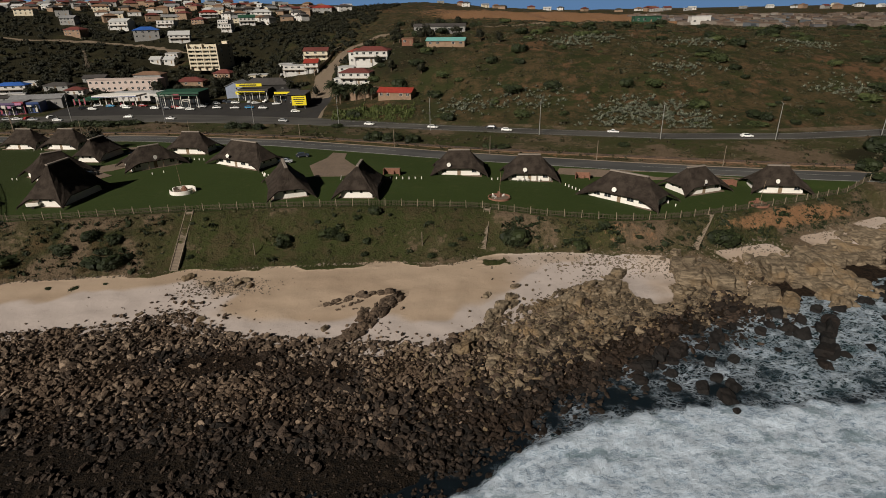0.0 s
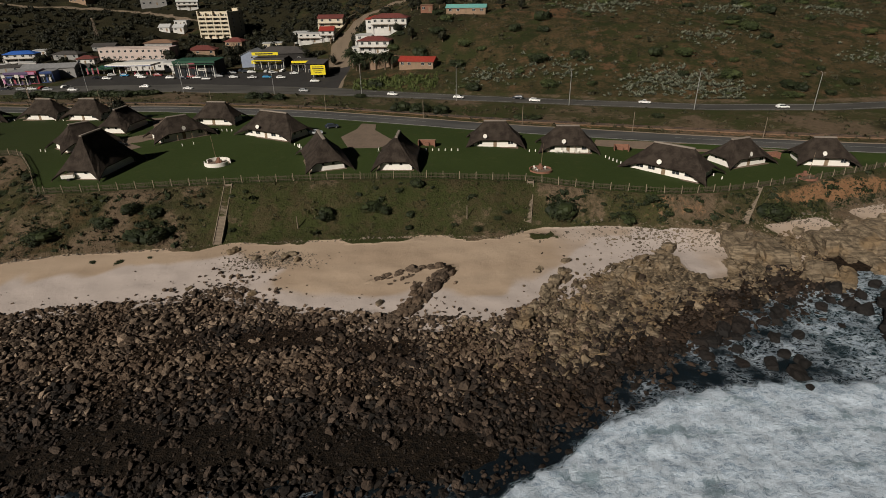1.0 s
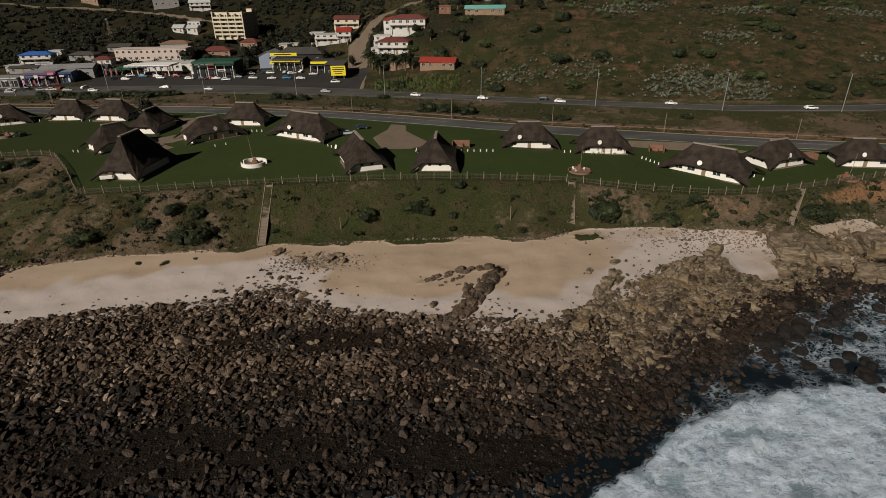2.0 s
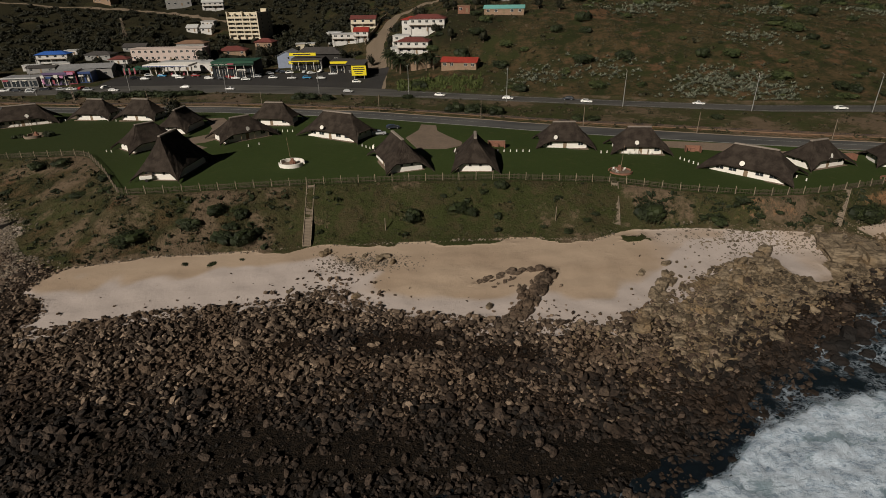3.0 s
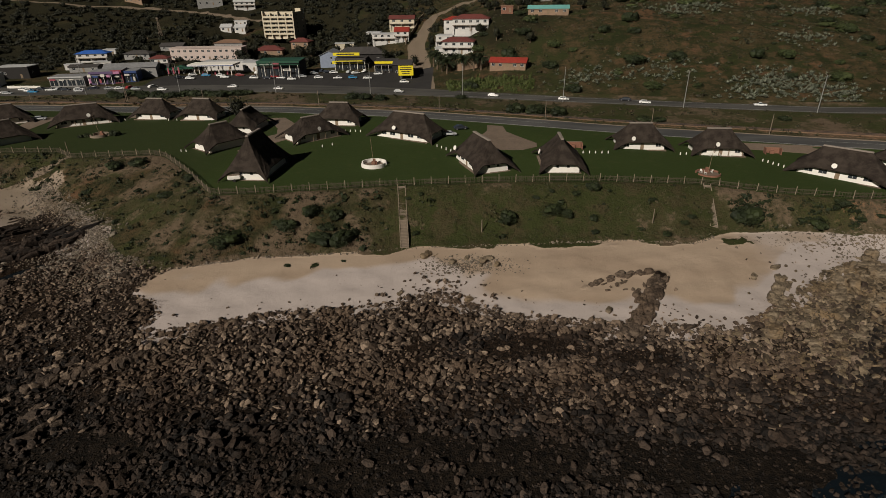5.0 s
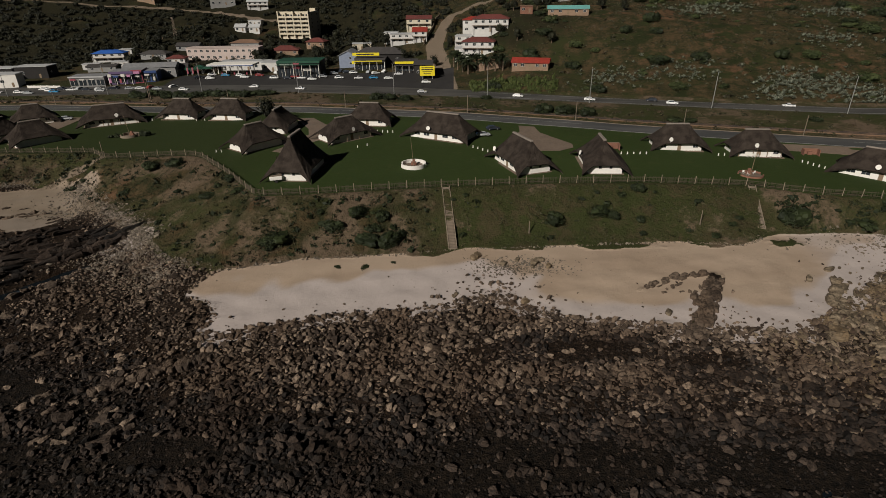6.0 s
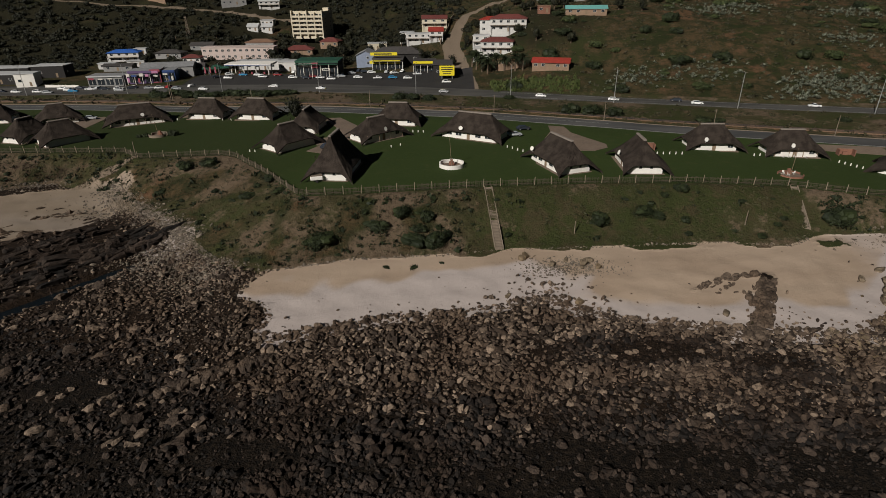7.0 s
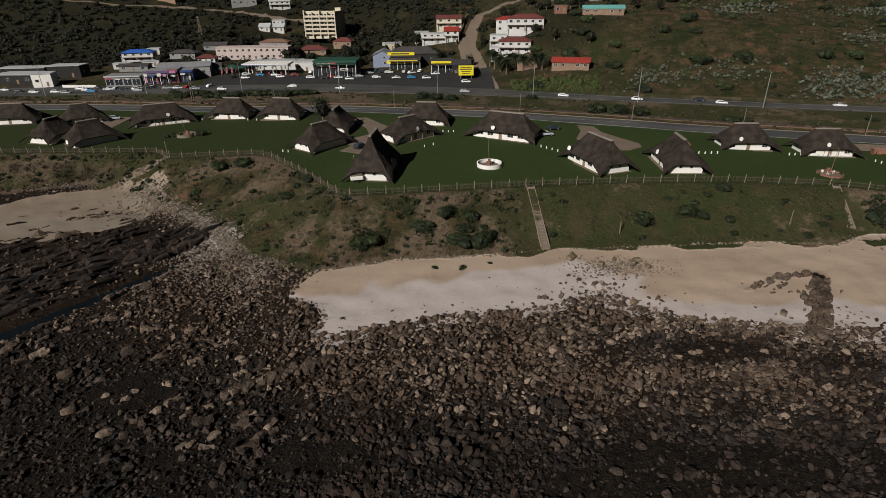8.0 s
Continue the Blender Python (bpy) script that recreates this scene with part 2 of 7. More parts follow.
def leaf_material(name, dark, light, dry=None):
    n = Nodes(name, 0.7, 0, 0.25)
    c = n.mix(n.island(), dark, light)
    if dry:
        c = n.mix(n.step(n.noise(11, 4), 0.5, 0.7), c, dry)
    c = n.mix(n.math("MULTIPLY", n.rand(), 0.4), c, tuple(x * 0.7 for x in dark))
    return n.done(c)


M = {}
M.update({
    "ground": ground_material(),
    "rock": rock_material("shore_rock", (0.030, 0.020, 0.014), (0.270, 0.200, 0.146), (0.088, 0.058, 0.038)),
    "damp_rock": rock_material("damp_shore_rock", (0.0055, 0.0038, 0.0028), (0.072, 0.050, 0.037), (0.027, 0.0155, 0.009)),
    "tan_rock": rock_material("tan_shore_rock", (0.044, 0.033, 0.021), (0.245, 0.187, 0.126), (0.16, 0.112, 0.064)),
    "pebble": rock_material("pale_stones", (0.10, 0.082, 0.064), (0.25, 0.208, 0.166), (0.165, 0.125, 0.084)),
    "slab": slab_material(),
    "wet_rock": rock_material("wet_rock", (0.006, 0.0055, 0.0055), (0.017, 0.014, 0.0125), (0.014, 0.009, 0.007)),
    "sea": sea_material(),
    "thatch": thatch_material(),
    "cap": simple("ridge_cement", (0.20, 0.17, 0.145), 0.9),
    "white": simple("white_plaster", (0.70, 0.67, 0.62), 0.85, vary=0.06, size=1.5),
    "cream": simple("cream_plaster", (0.52, 0.46, 0.35), 0.85, vary=0.08, size=1.5),
    "pink": simple("pink_plaster", (0.46, 0.375, 0.34), 0.85, vary=0.08, size=1.5),
    "grey": simple("grey_plaster", (0.22, 0.215, 0.21), 0.85, vary=0.12, size=1.5),
})
M.update({
    "house_white": simple("town_white_plaster", (0.49, 0.475, 0.455), 0.85, vary=0.10, size=1.5),
    "tan": simple("tan_plaster", (0.23, 0.155, 0.105), 0.85, vary=0.12, size=1.5),
    "brickwall": simple("face_brick", (0.19, 0.092, 0.062), 0.9, vary=0.25, size=0.3),
    "glass": simple("window_glass", (0.025, 0.03, 0.035), 0.12, vary=0.3, size=2.0, spec=0.5),
    "dark": simple("near_black", (0.022, 0.02, 0.019), 0.9),
    "frame": simple("painted_frame", (0.55, 0.52, 0.48), 0.6, vary=0.05),
    "thatchpole": simple("dark_pole", (0.06, 0.045, 0.035), 0.9),
    "wood": simple("weathered_wood", (0.20, 0.145, 0.095), 0.85, vary=0.25, size=0.3),
    "fence": simple("fence_timber", (0.062, 0.050, 0.033), 0.85, vary=0.2, size=0.4),
    "concrete": simple("concrete", (0.175, 0.138, 0.105), 0.9, vary=0.18, size=0.8),
    "stairwall": simple("stained_concrete", (0.20, 0.16, 0.12), 0.95, vary=0.3, size=0.7),
    "post": simple("pale_post", (0.21, 0.172, 0.125), 0.85, vary=0.2, size=0.4),
    "steel": simple("galvanised_steel", (0.42, 0.42, 0.42), 0.45, 0.7, vary=0.1),
    "roof_red": simple("red_roof", (0.24, 0.032, 0.022), 0.6, vary=0.2, size=1.2),
})
M.update({
    "roof_maroon": simple("maroon_tiles", (0.12, 0.035, 0.03), 0.75, vary=0.2, size=1.2),
    "roof_teal": simple("teal_roof", (0.13, 0.33, 0.31), 0.6, vary=0.12, size=1.5),
    "roof_blue": simple("blue_roof", (0.03, 0.10, 0.36), 0.55, vary=0.2, size=1.5),
    "roof_green": simple("green_roof", (0.018, 0.065, 0.040), 0.65, vary=0.2, size=1.5),
    "roof_grey": simple("grey_sheet_roof", (0.20, 0.20, 0.205), 0.6, vary=0.2, size=1.5),
    "roof_dark": simple("dark_roof", (0.055, 0.05, 0.048), 0.7, vary=0.25, size=1.5),
    "roof_light": simple("pale_sheet_roof", (0.40, 0.40, 0.40), 0.55, vary=0.1, size=2.0),
    "roof_brown": simple("brown_tiles", (0.17, 0.10, 0.065), 0.8, vary=0.25, size=1.0),
    "yellow": simple("yellow_board", (0.66, 0.54, 0.02), 0.5, vary=0.04),
    "purple": simple("purple_board", (0.10, 0.07, 0.14), 0.5, vary=0.1),
    "blue": simple("blue_board", (0.04, 0.07, 0.19), 0.5, vary=0.1),
    "pinkboard": simple("pink_board", (0.40, 0.18, 0.30), 0.5, vary=0.1),
    "bluegrey": simple("blue_grey_plaster", (0.20, 0.23, 0.30), 0.85, vary=0.12, size=1.5),
    "redboard": simple("red_board", (0.26, 0.06, 0.08), 0.5, vary=0.1),
})
M.update({
    "black": simple("black_lettering", (0.02, 0.02, 0.02), 0.6),
    "asphalt": asphalt_material("asphalt", (0.055, 0.055, 0.055), (0.095, 0.093, 0.090)),
    "oldroad": asphalt_material("old_asphalt", (0.048, 0.046, 0.043), (0.092, 0.087, 0.080)),
    "paving": simple("brick_paving", (0.15, 0.112, 0.084), 0.9, vary=0.2, size=0.5),
    "line": simple("road_paint", (0.25, 0.245, 0.23), 0.7, vary=0.15),
    "ballast": simple("track_ballast", (0.15, 0.095, 0.062), 0.95, vary=0.3, size=0.6),
    "leaf": leaf_material("bush_leaves", (0.008, 0.012, 0.0042), (0.027, 0.036, 0.0115)),
    "green_leaf": leaf_material("fresh_bush_leaves", (0.018, 0.027, 0.008), (0.062, 0.074, 0.026)),
    "hill_leaf": leaf_material("hill_scrub_leaves", (0.015, 0.016, 0.007), (0.082, 0.072, 0.038), (0.085, 0.055, 0.030)),
    "dark_leaf": leaf_material("wood_leaves", (0.0045, 0.0055, 0.0024), (0.024, 0.0245, 0.0105)),
    "agave": leaf_material("grey_agave_leaves", (0.08, 0.090, 0.064), (0.235, 0.25, 0.19)),
    "reed": leaf_material("reed_leaves", (0.035, 0.050, 0.012), (0.105, 0.125, 0.036)),
    "tuft": leaf_material("grass_tufts", (0.022, 0.026, 0.010), (0.078, 0.072, 0.032), (0.12, 0.092, 0.052)),
    "trunk": simple("palm_trunk", (0.12, 0.085, 0.06), 0.95, vary=0.3, size=0.2),
})


# ---- mesh helpers ----
def mesh_np(name, verts, faces, smooth=False, materials=()):
    """A mesh from arrays; faces is an (n, 3) or (n, 4) array of indices."""
    verts, faces = np.asarray(verts, np.float32), np.asarray(faces, np.int32)
    me = bpy.data.meshes.new(name)
    k = faces.shape[1]
    me.vertices.add(len(verts))
    me.vertices.foreach_set("co", verts.ravel())
    me.loops.add(faces.size)
    me.loops.foreach_set("vertex_index", faces.ravel())
    me.polygons.add(len(faces))
    me.polygons.foreach_set("loop_start", np.arange(0, faces.size, k, dtype=np.int32))
    me.polygons.foreach_set("use_smooth", np.full(len(faces), smooth))
    for m in materials:
        me.materials.append(m)
    me.update(calc_edges=True)
    return me


def part(name, bm, material, parent, label=""):
    """Links a bmesh as one mesh object under a thing or a part."""
    me = bpy.data.meshes.new(name)
    bm.normal_update()
    bm.to_mesh(me)
    bm.free()
    me.materials.append(material)
    ob = new(name, me)
    ob.parent = parent
    if label:
        tagged(ob, label)
    return ob


def thing(name, m, label, category, group="", kind=""):
    """An empty at the base of a thing, which parents its parts."""
    ob = new(name)
    ob.empty_display_size = 0.3
    ob.matrix_world = m
    return tagged(ob, label, category, group, kind)


def box(bm, x0, y0, z0, x1, y1, z1, bevel=0.0):
    r = bmesh.ops.create_cube(bm, size=1.0)
    vs = r["verts"]
    bmesh.ops.scale(bm, vec=(x1 - x0, y1 - y0, z1 - z0), verts=vs)
    bmesh.ops.translate(bm, vec=((x0 + x1) / 2, (y0 + y1) / 2, (z0 + z1) / 2), verts=vs)
    if bevel:
        es = list({e for v in vs for e in v.link_edges})
        bmesh.ops.bevel(bm, geom=es, offset=bevel, segments=1, affect="EDGES")
    return vs


def boxes(*rows, bevel=0.0):
    bm = bmesh.new()
    for r in rows:
        box(bm, *r, bevel=bevel)
    return bm


def rod(bm, a, b, r0, r1=None, sides=8):
    """A tapered rod from a to b."""
    a, b = Vector(a), Vector(b)
    m = Matrix.Translation((a + b) / 2) @ (b - a).to_track_quat("Z", "Y").to_matrix().to_4x4()
    bmesh.ops.create_cone(bm, cap_ends=True, segments=sides, radius1=r0, radius2=r1 if r1 is not None else r0, depth=(b - a).length, matrix=m)


# ---- the lie of the land ----
def curve(xs, ys):
    """A smooth function of x through a few plan points."""
    xs, ys = np.array(xs, float), np.array(ys, float)
    gx = np.arange(xs[0] - 60, xs[-1] + 60, 1.0)
    gy = np.interp(gx, xs, ys)
    k = np.hanning(7)
    gy = np.convolve(np.pad(gy, 3, mode="edge"), k / k.sum(), "valid")
    return lambda x: np.interp(x, gx, gy)


lawn_z = curve((-400, -250, -165, -130, -70, -15, 15, 60, 110, 200, 500), (9.5, 10, 10.6, 12, 12, 11.5, 10.2, 9, 8.5, 8, 8))
y_top = curve((-300, -215, -168, -160, -136, -131, -118, -105, -92, -62, -40, -13, 11, 25, 43, 56, 72, 89, 110, 121, 160, 400),
              (168, 164, 162.5, 155.5, 155, 152.5, 137.5, 120.5, 122, 126.5, 129, 130, 130, 125, 122, 124, 129, 135, 144, 151, 168, 250))
y_toe = curve((-300, -204, -187, -167, -152, -136, -121, -107, -93, -73, -60, -36, -11, 2, 11, 29, 42, 55, 72, 96, 120, 160, 400),
              (156, 148, 156, 147, 135, 123, 106, 101, 106, 108, 110.5, 112, 114, 112, 117, 118, 116, 115.5, 120, 129, 141, 158, 240))
y_sand = curve((-300, -204, -180, -165, -150, -135, -120, -108, -95, -82, -67, -54, -40, -21, -2, 9, 25, 41, 55, 72, 96, 120, 160, 400),
               (120, 118, 130, 140, 128, 112, 98, 78.5, 81.5, 85.5, 87.5, 92, 85, 82, 80, 88, 100, 109, 109, 115, 122, 132, 150, 230))
y_sea = curve((-300, -160, -120, -70, -40, -7, 5, 18, 32, 49, 62, 80, 95, 140, 400),
              (36, 36, 38, 45, 44, 47, 55, 65, 76, 86, 92, 98, 105, 128, 200))
y_service = curve((-400, -273, -230, -176, -117, -61, -8, 31, 80, 110, 140, 400), (236, 232, 231, 223, 216.5, 204.5, 186, 176.5, 164, 157, 152, 140))
y_highway = curve((-500, -290, -205, -134, -65, -1, 46, 88, 129, 165, 260, 600), (258, 265, 268, 268, 254, 233, 219, 208, 205, 209, 225, 300))
HILL_X = (-900, -400, -250, -160, -70, -20, 30, 100, 250)
HILL_Y = (18, 40, 60, 80, 110, 150, 200, 260, 340, 600, 1200)      # beyond the highway
HILL_Z = (
    (0, 3, 6, 10, 18, 28, 40, 50, 60, 72, 80),
    (1, 2, 3, 6, 12, 22, 35, 45, 55, 66, 74),
    (1, 2, 3, 4.5, 9, 17, 28, 38, 47, 61, 68),
    (1.5, 2, 2.3, 3, 4, 10, 28, 37, 45, 55, 62),
    (1.5, 2.5, 6, 12, 20, 27, 33, 41, 48, 59, 72),
    (3, 8, 19, 27, 31, 35, 38.5, 43, 47, 57, 70),
    (3, 10, 19, 25.5, 31, 35.5, 38.5, 42, 44.5, 52, 66),
    (3, 10, 17, 22.5, 28, 33, 36, 38.5, 40.5, 47, 57),
    (3, 10, 17, 22, 26, 29, 30.5, 33, 36.5, 42, 48),
)


def hill(x, d):
    """Height over the highway at plan x, d metres beyond it."""
    cols = np.array([np.interp(d, (8, *HILL_Y), (0, *row)) for row in HILL_Z])
    i = np.clip(np.searchsorted(HILL_X, x) - 1, 0, len(HILL_X) - 2)
    hx = np.array(HILL_X, float)
    f = np.clip((x - hx[i]) / (hx[i + 1] - hx[i]), 0, 1)
    f = f * f * (3 - 2 * f)
    n = np.arange(len(x))
    return cols[i, n] * (1 - f) + cols[i + 1, n] * f


def wobble(x, y, size, seed=0):
    """Cheap smooth noise in about -1..1."""
    a = np.zeros_like(x)
    for k, (fx, fy, p) in enumerate(((1.0, 0.37, 0.3), (-0.53, 1.13, 1.9), (0.71, -0.83, 4.1), (1.9, 1.3, 2.2), (-1.7, 2.1, 5.3), (3.1, -1.1, 0.9))):
        w = 1.0 if k < 3 else 0.5
        a = a + w * np.sin((fx * x + fy * y) * 2 * np.pi / size / 1.3 + p * (seed + 1) + 1.7 * np.sin((fy * x - fx * y) / size * 2.1 + seed))
    return a / 3.2


def height(x, y):
    """The ground's height at plan places (arrays)."""
    x, y = np.broadcast_arrays(np.asarray(x, float), np.asarray(y, float))
    shape = x.shape
    x, y = x.ravel(), y.ravel()
    lz, ys, yr, yt, yp = lawn_z(x), y_sea(x), y_sand(x), y_toe(x), y_top(x)
    sv, hw = y_service(x), y_highway(x)
    knots = [ys - 60, ys - 6, ys + 12, yr, yt, yp, yp + 3, sv - 12, sv - 6, sv + 6, hw - 9, hw + 9]
    steep = np.clip((yp - yt - 3) / 10, 0, 1)
    levels = [-6 + 0 * x, -0.6 + 0 * x, 0.55 + 0 * x, 1.2 + 0 * x, 3.3 + 0 * x, lz - 0.25, lz, lz, 11.0 + (lz - 11) * 0.6, 11.0 + (lz - 11) * 0.6, 11 + 0 * x, 11 + 0 * x]
    z = levels[0].copy()
    for k in range(len(knots) - 1):
        a, b = knots[k], knots[k + 1]
        f = np.clip((y - a) / np.maximum(b - a, 0.5), 0, 1)
        f = f * f * (3 - 2 * f) * 0.5 + f * 0.5
        z = np.where(y > a, levels[k] + (levels[k + 1] - levels[k]) * f, z)
    d = y - hw
    z = np.where(d > 8, 11 + hill(x, d), z)
    bank = np.clip((y - yt) / 3, 0, 1) * np.clip((yp - y) / 3, 0, 1)
    z = z + bank * (0.35 * wobble(x, y, 7) + 0.2 * wobble(x, y, 2.6, 2))
    shore = np.clip((yt - 1 - y) / 6, 0, 1)
    z = z + shore * 0.18 * wobble(x, y, 6, 3)
    far = np.clip((d - 40) / 60, 0, 1)
    z = z + far * (1.0 * wobble(x, y, 38, 1) + 0.5 * wobble(x, y, 13, 4))
    # the water channel among the rocks
    cx = -168 + (y - 70) * 0.72
    z = z - 1.9 * np.exp(-((x - cx) / 2.3) ** 2) * np.clip((y - 20) / 20, 0, 1) * np.clip((117 - y) / 10, 0, 1)
    return z.reshape(shape)


def beach_end(y):
    """Where the sand of the beach ends to the west."""
    return np.interp(y, (78, 80.4, 86, 89.6, 92.7, 97, 103, 106), (-103, -105, -103, -104.5, -110.5, -110.5, -106, -104))


def h1(x, y):
    return float(height(np.array([x]), np.array([y]))[0])


def near_path(x, y, pts):
    """Distance of plan places to a polyline."""
    best = np.full(np.shape(x), 1e9)
    for (ax, ay), (bx, by) in zip(pts, pts[1:]):
        dx, dy = bx - ax, by - ay
        t = np.clip(((x - ax) * dx + (y - ay) * dy) / (dx * dx + dy * dy), 0, 1)
        best = np.minimum(best, np.hypot(x - ax - t * dx, y - ay - t * dy))
    return best


def grow(start, end, step, rate, far):
    out = list(np.arange(start, end + step / 2, step))
    s = step
    while out[-1] < far:
        s *= rate
        out.append(out[-1] + s)
    return out


def smooth01(v):
    v = np.clip(v, 0, 1)
    return v * v * (3 - 2 * v)


SIDE_ROAD = ((-63, 262), (-64.5, 280), (-68.5, 315), (-71, 334), (-66.5, 360), (-61, 386), (-46, 393), (-10, 402))
HILL_TRACK = ((-10, 402), (30, 376), (63, 409), (106, 424), (141, 438), (240, 440), (330, 470))
UPPER_ROAD = ((-420, 470), (-339, 462), (-301, 465), (-264, 463), (-212, 446), (-191, 442), (-172, 440))
SCREE = ((-168, 150), (-152, 136), (-141, 127), (-129, 118))
COVE_PATH = ((-162.5, 157.5), (-170.7, 155), (-177, 151))


def make_ground():
    left = [-v for v in grow(270, 270, 1.1, 1.13, 2600)]
    right = grow(175, 175, 1.1, 1.13, 2600)
    xs = np.array(left[::-1][:-1] + list(np.arange(-270, 175, 1.1)) + right)
    ys = np.array([-600, -300, -150, -80, -40, -10, 10, 22, 30] + list(np.arange(34, 168, 0.9)) + grow(168, 300, 1.8, 1.0, 300) + grow(303, 470, 3.2, 1.07, 3200))
    X, Y = np.meshgrid(xs, ys)
    Z = height(X, Y)
    nx, ny = len(xs), len(ys)
    idx = np.arange(nx * ny).reshape(ny, nx)
    faces = np.stack([idx[:-1, :-1], idx[:-1, 1:], idx[1:, 1:], idx[1:, :-1]], -1).reshape(-1, 4)
    me = mesh_np("ground", np.stack([X, Y, Z], -1).reshape(-1, 3), faces, True, [M["ground"]])
    x, y = X.ravel(), Y.ravel()
    yt, yp, yr, ys_, sv, hw = y_toe(x), y_top(x), y_sand(x), y_sea(x), y_service(x), y_highway(x)
    d = y - hw
    lawn = smooth01((y - yp) / 1.2 + 0.3) * smooth01((sv - 5 - y) / 2 + 0.5)
    verge = smooth01((y - sv - 5) / 2) * smooth01((hw - 7 - y) / 2)
    lawn = np.maximum(lawn, 0.30 * verge)
    stone = smooth01((yr + 2 - y) / 5 + 0.5)
    tongue = 3.0 * wobble(x, y, 11, 3) + 1.5 * wobble(x, y, 4, 6)
    beach = smooth01((y - yr + tongue) / 6 + 0.5) * smooth01((yt - np.maximum(0, 2.6 * wobble(x, y, 15, 7)) - y) / 1.5 + 0.6) * smooth01((x - beach_end(y) + 1.2 * wobble(x, y, 5, 4)) / 3 + 0.5) * smooth01((46 - x) / 26)
    patch = np.zeros_like(x)
    for cx, cy, rx, ry in ((45, 111, 8, 7), (43.5, 103, 4.5, 6), (72, 118, 10, 4.5), (63, 105, 5, 4), (30, 112, 12, 6), (96, 126, 10, 4), (112, 136, 8, 4), (22, 106, 8, 5)):
        patch = np.maximum(patch, 0.95 * smooth01((1.25 - np.hypot((x - cx) / rx, (y - cy) / ry)) * 1.8))
    patch = patch * smooth01((yt + 1 - y) / 2)
    cove = smooth01((1.22 - np.hypot((x + 179) / 27, (y - 136 - 0.22 * (x + 179)) / 15.5)) * 2.2 + 0.25 * wobble(x, y, 10, 2)) * smooth01((-152 - x) / 12)
    rocky_left = smooth01((beach_end(y) - x) / 4 + 0.5) * smooth01((yt + 2 - y) / 6)
    scree = 0.48 * smooth01(1.4 - np.hypot((x + 136) / 17, (y - 116 + 0.5 * (x + 136)) / 8)) + 0.40 * smooth01(1.3 - np.hypot((x + 160) / 12, (y - 140) / 8))
    scree = np.maximum(scree, 0.62 * smooth01((3.2 + 1.5 * wobble(x, y, 6, 3) - near_path(x, y, SCREE)) / 3))
    rubble = 0.5 * smooth01(1.3 - np.hypot((x + 195) / 28, (y - 158) / 4))
    rib = 0.9 * smooth01((1.9 - near_path(x, y, ((-20, 81), (-9, 99.5)))) / 1.5) + 0.7 * smooth01((0.9 - near_path(x, y, ((-9, 100.5), (-17, 99), (-25, 95)))) / 1.2)
    sand = np.maximum(np.maximum(beach, patch), np.maximum(cove, scree)) * (1 - np.clip(rib, 0, 1))
    for cx, cy, rx, ry in ((11.8, 113.4, 4.6, 2.3), (-3.0, 113.2, 7.0, 2.0), (-22, 112.0, 9, 1.2)):      # grass tongues on the upper sand
        sand = sand * (1 - 0.9 * smooth01((1.05 - np.hypot((x - cx) / rx, (y - cy) / ry) + 0.35 * wobble(x, y, 4, 2) + 0.25 * wobble(x, y, 1.9, 5)) * 1.5))
    washed = smooth01((yr + np.interp(x, (-110, -60, -20), (19, 17, 14)) - y + 4 * wobble(x, y, 17, 1)) / 8) * smooth01((46 - x) / 10) + 0.45 * smooth01((x - 5) / 15)
    washed = washed - 0.9 * np.exp(-((x + 33) / 13) ** 2 - ((y - 93.5) / 4) ** 2) - 0.7 * smooth01((-150 - x) / 10)
    bare = 0.85 * smooth01(1.35 - np.hypot((x - 88) / 24, (y - 131.5 - 0.35 * (x - 88)) / 3.2)) + 0.40 * smooth01(1.2 - np.hypot((x - 42) / 30, (y - 120) / 4))
    bare = bare + 0.55 * smooth01(1.5 - np.hypot((x - 120) / 130, (y - 480) / 60)) + 0.30 * smooth01(1.4 - np.hypot((x - 105) / 70, (d - 80) / 30))
    bare = bare + 0.75 * smooth01(1.5 - np.hypot((x - 110) / 150, (y - 580) / 120)) + 0.22 * smooth01((y - 480) / 60) * smooth01((x - 60) / 60)
    bare = bare + 0.45 * smooth01((y - sv - 6) / 2) * smooth01((sv + 15 - y) / 2) + 0.30 * smooth01(1.2 - np.hypot((x + 200) / 40, (y - 158) / 5))
    dry = smooth01((-62 - x) / 6) + 0.8 * smooth01((x - 13) / 5)
    heath = smooth01((d - 9) / 3)
    on_bank = smooth01((y - yt) / 2) * smooth01((yp - y) / 2)
    heath = np.maximum(heath, on_bank * smooth01((-58 - x) / 8) * (0.42 + 0.45 * wobble(x, y, 13, 5)))
    heath = np.maximum(heath, 0.9 * smooth01(1.5 - np.hypot((x + 143) / 11, (y - 139.5) / 5)))
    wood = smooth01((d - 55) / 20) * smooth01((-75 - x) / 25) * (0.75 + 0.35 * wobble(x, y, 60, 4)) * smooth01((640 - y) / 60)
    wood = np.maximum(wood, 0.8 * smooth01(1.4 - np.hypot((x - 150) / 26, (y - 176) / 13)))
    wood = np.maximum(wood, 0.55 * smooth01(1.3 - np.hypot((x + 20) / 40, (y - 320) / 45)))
    tar = smooth01((y - hw - 6) / 2) * smooth01((300 - y) / 3 + 0.5) * smooth01((-58 - x) / 4) * smooth01((x + 205) / 6)
    tar = np.maximum(tar, smooth01((y - hw - 6) / 2) * smooth01((278 - y) / 3 + 0.5) * smooth01((-200 - x) / 4) * smooth01((x + 300) / 6))
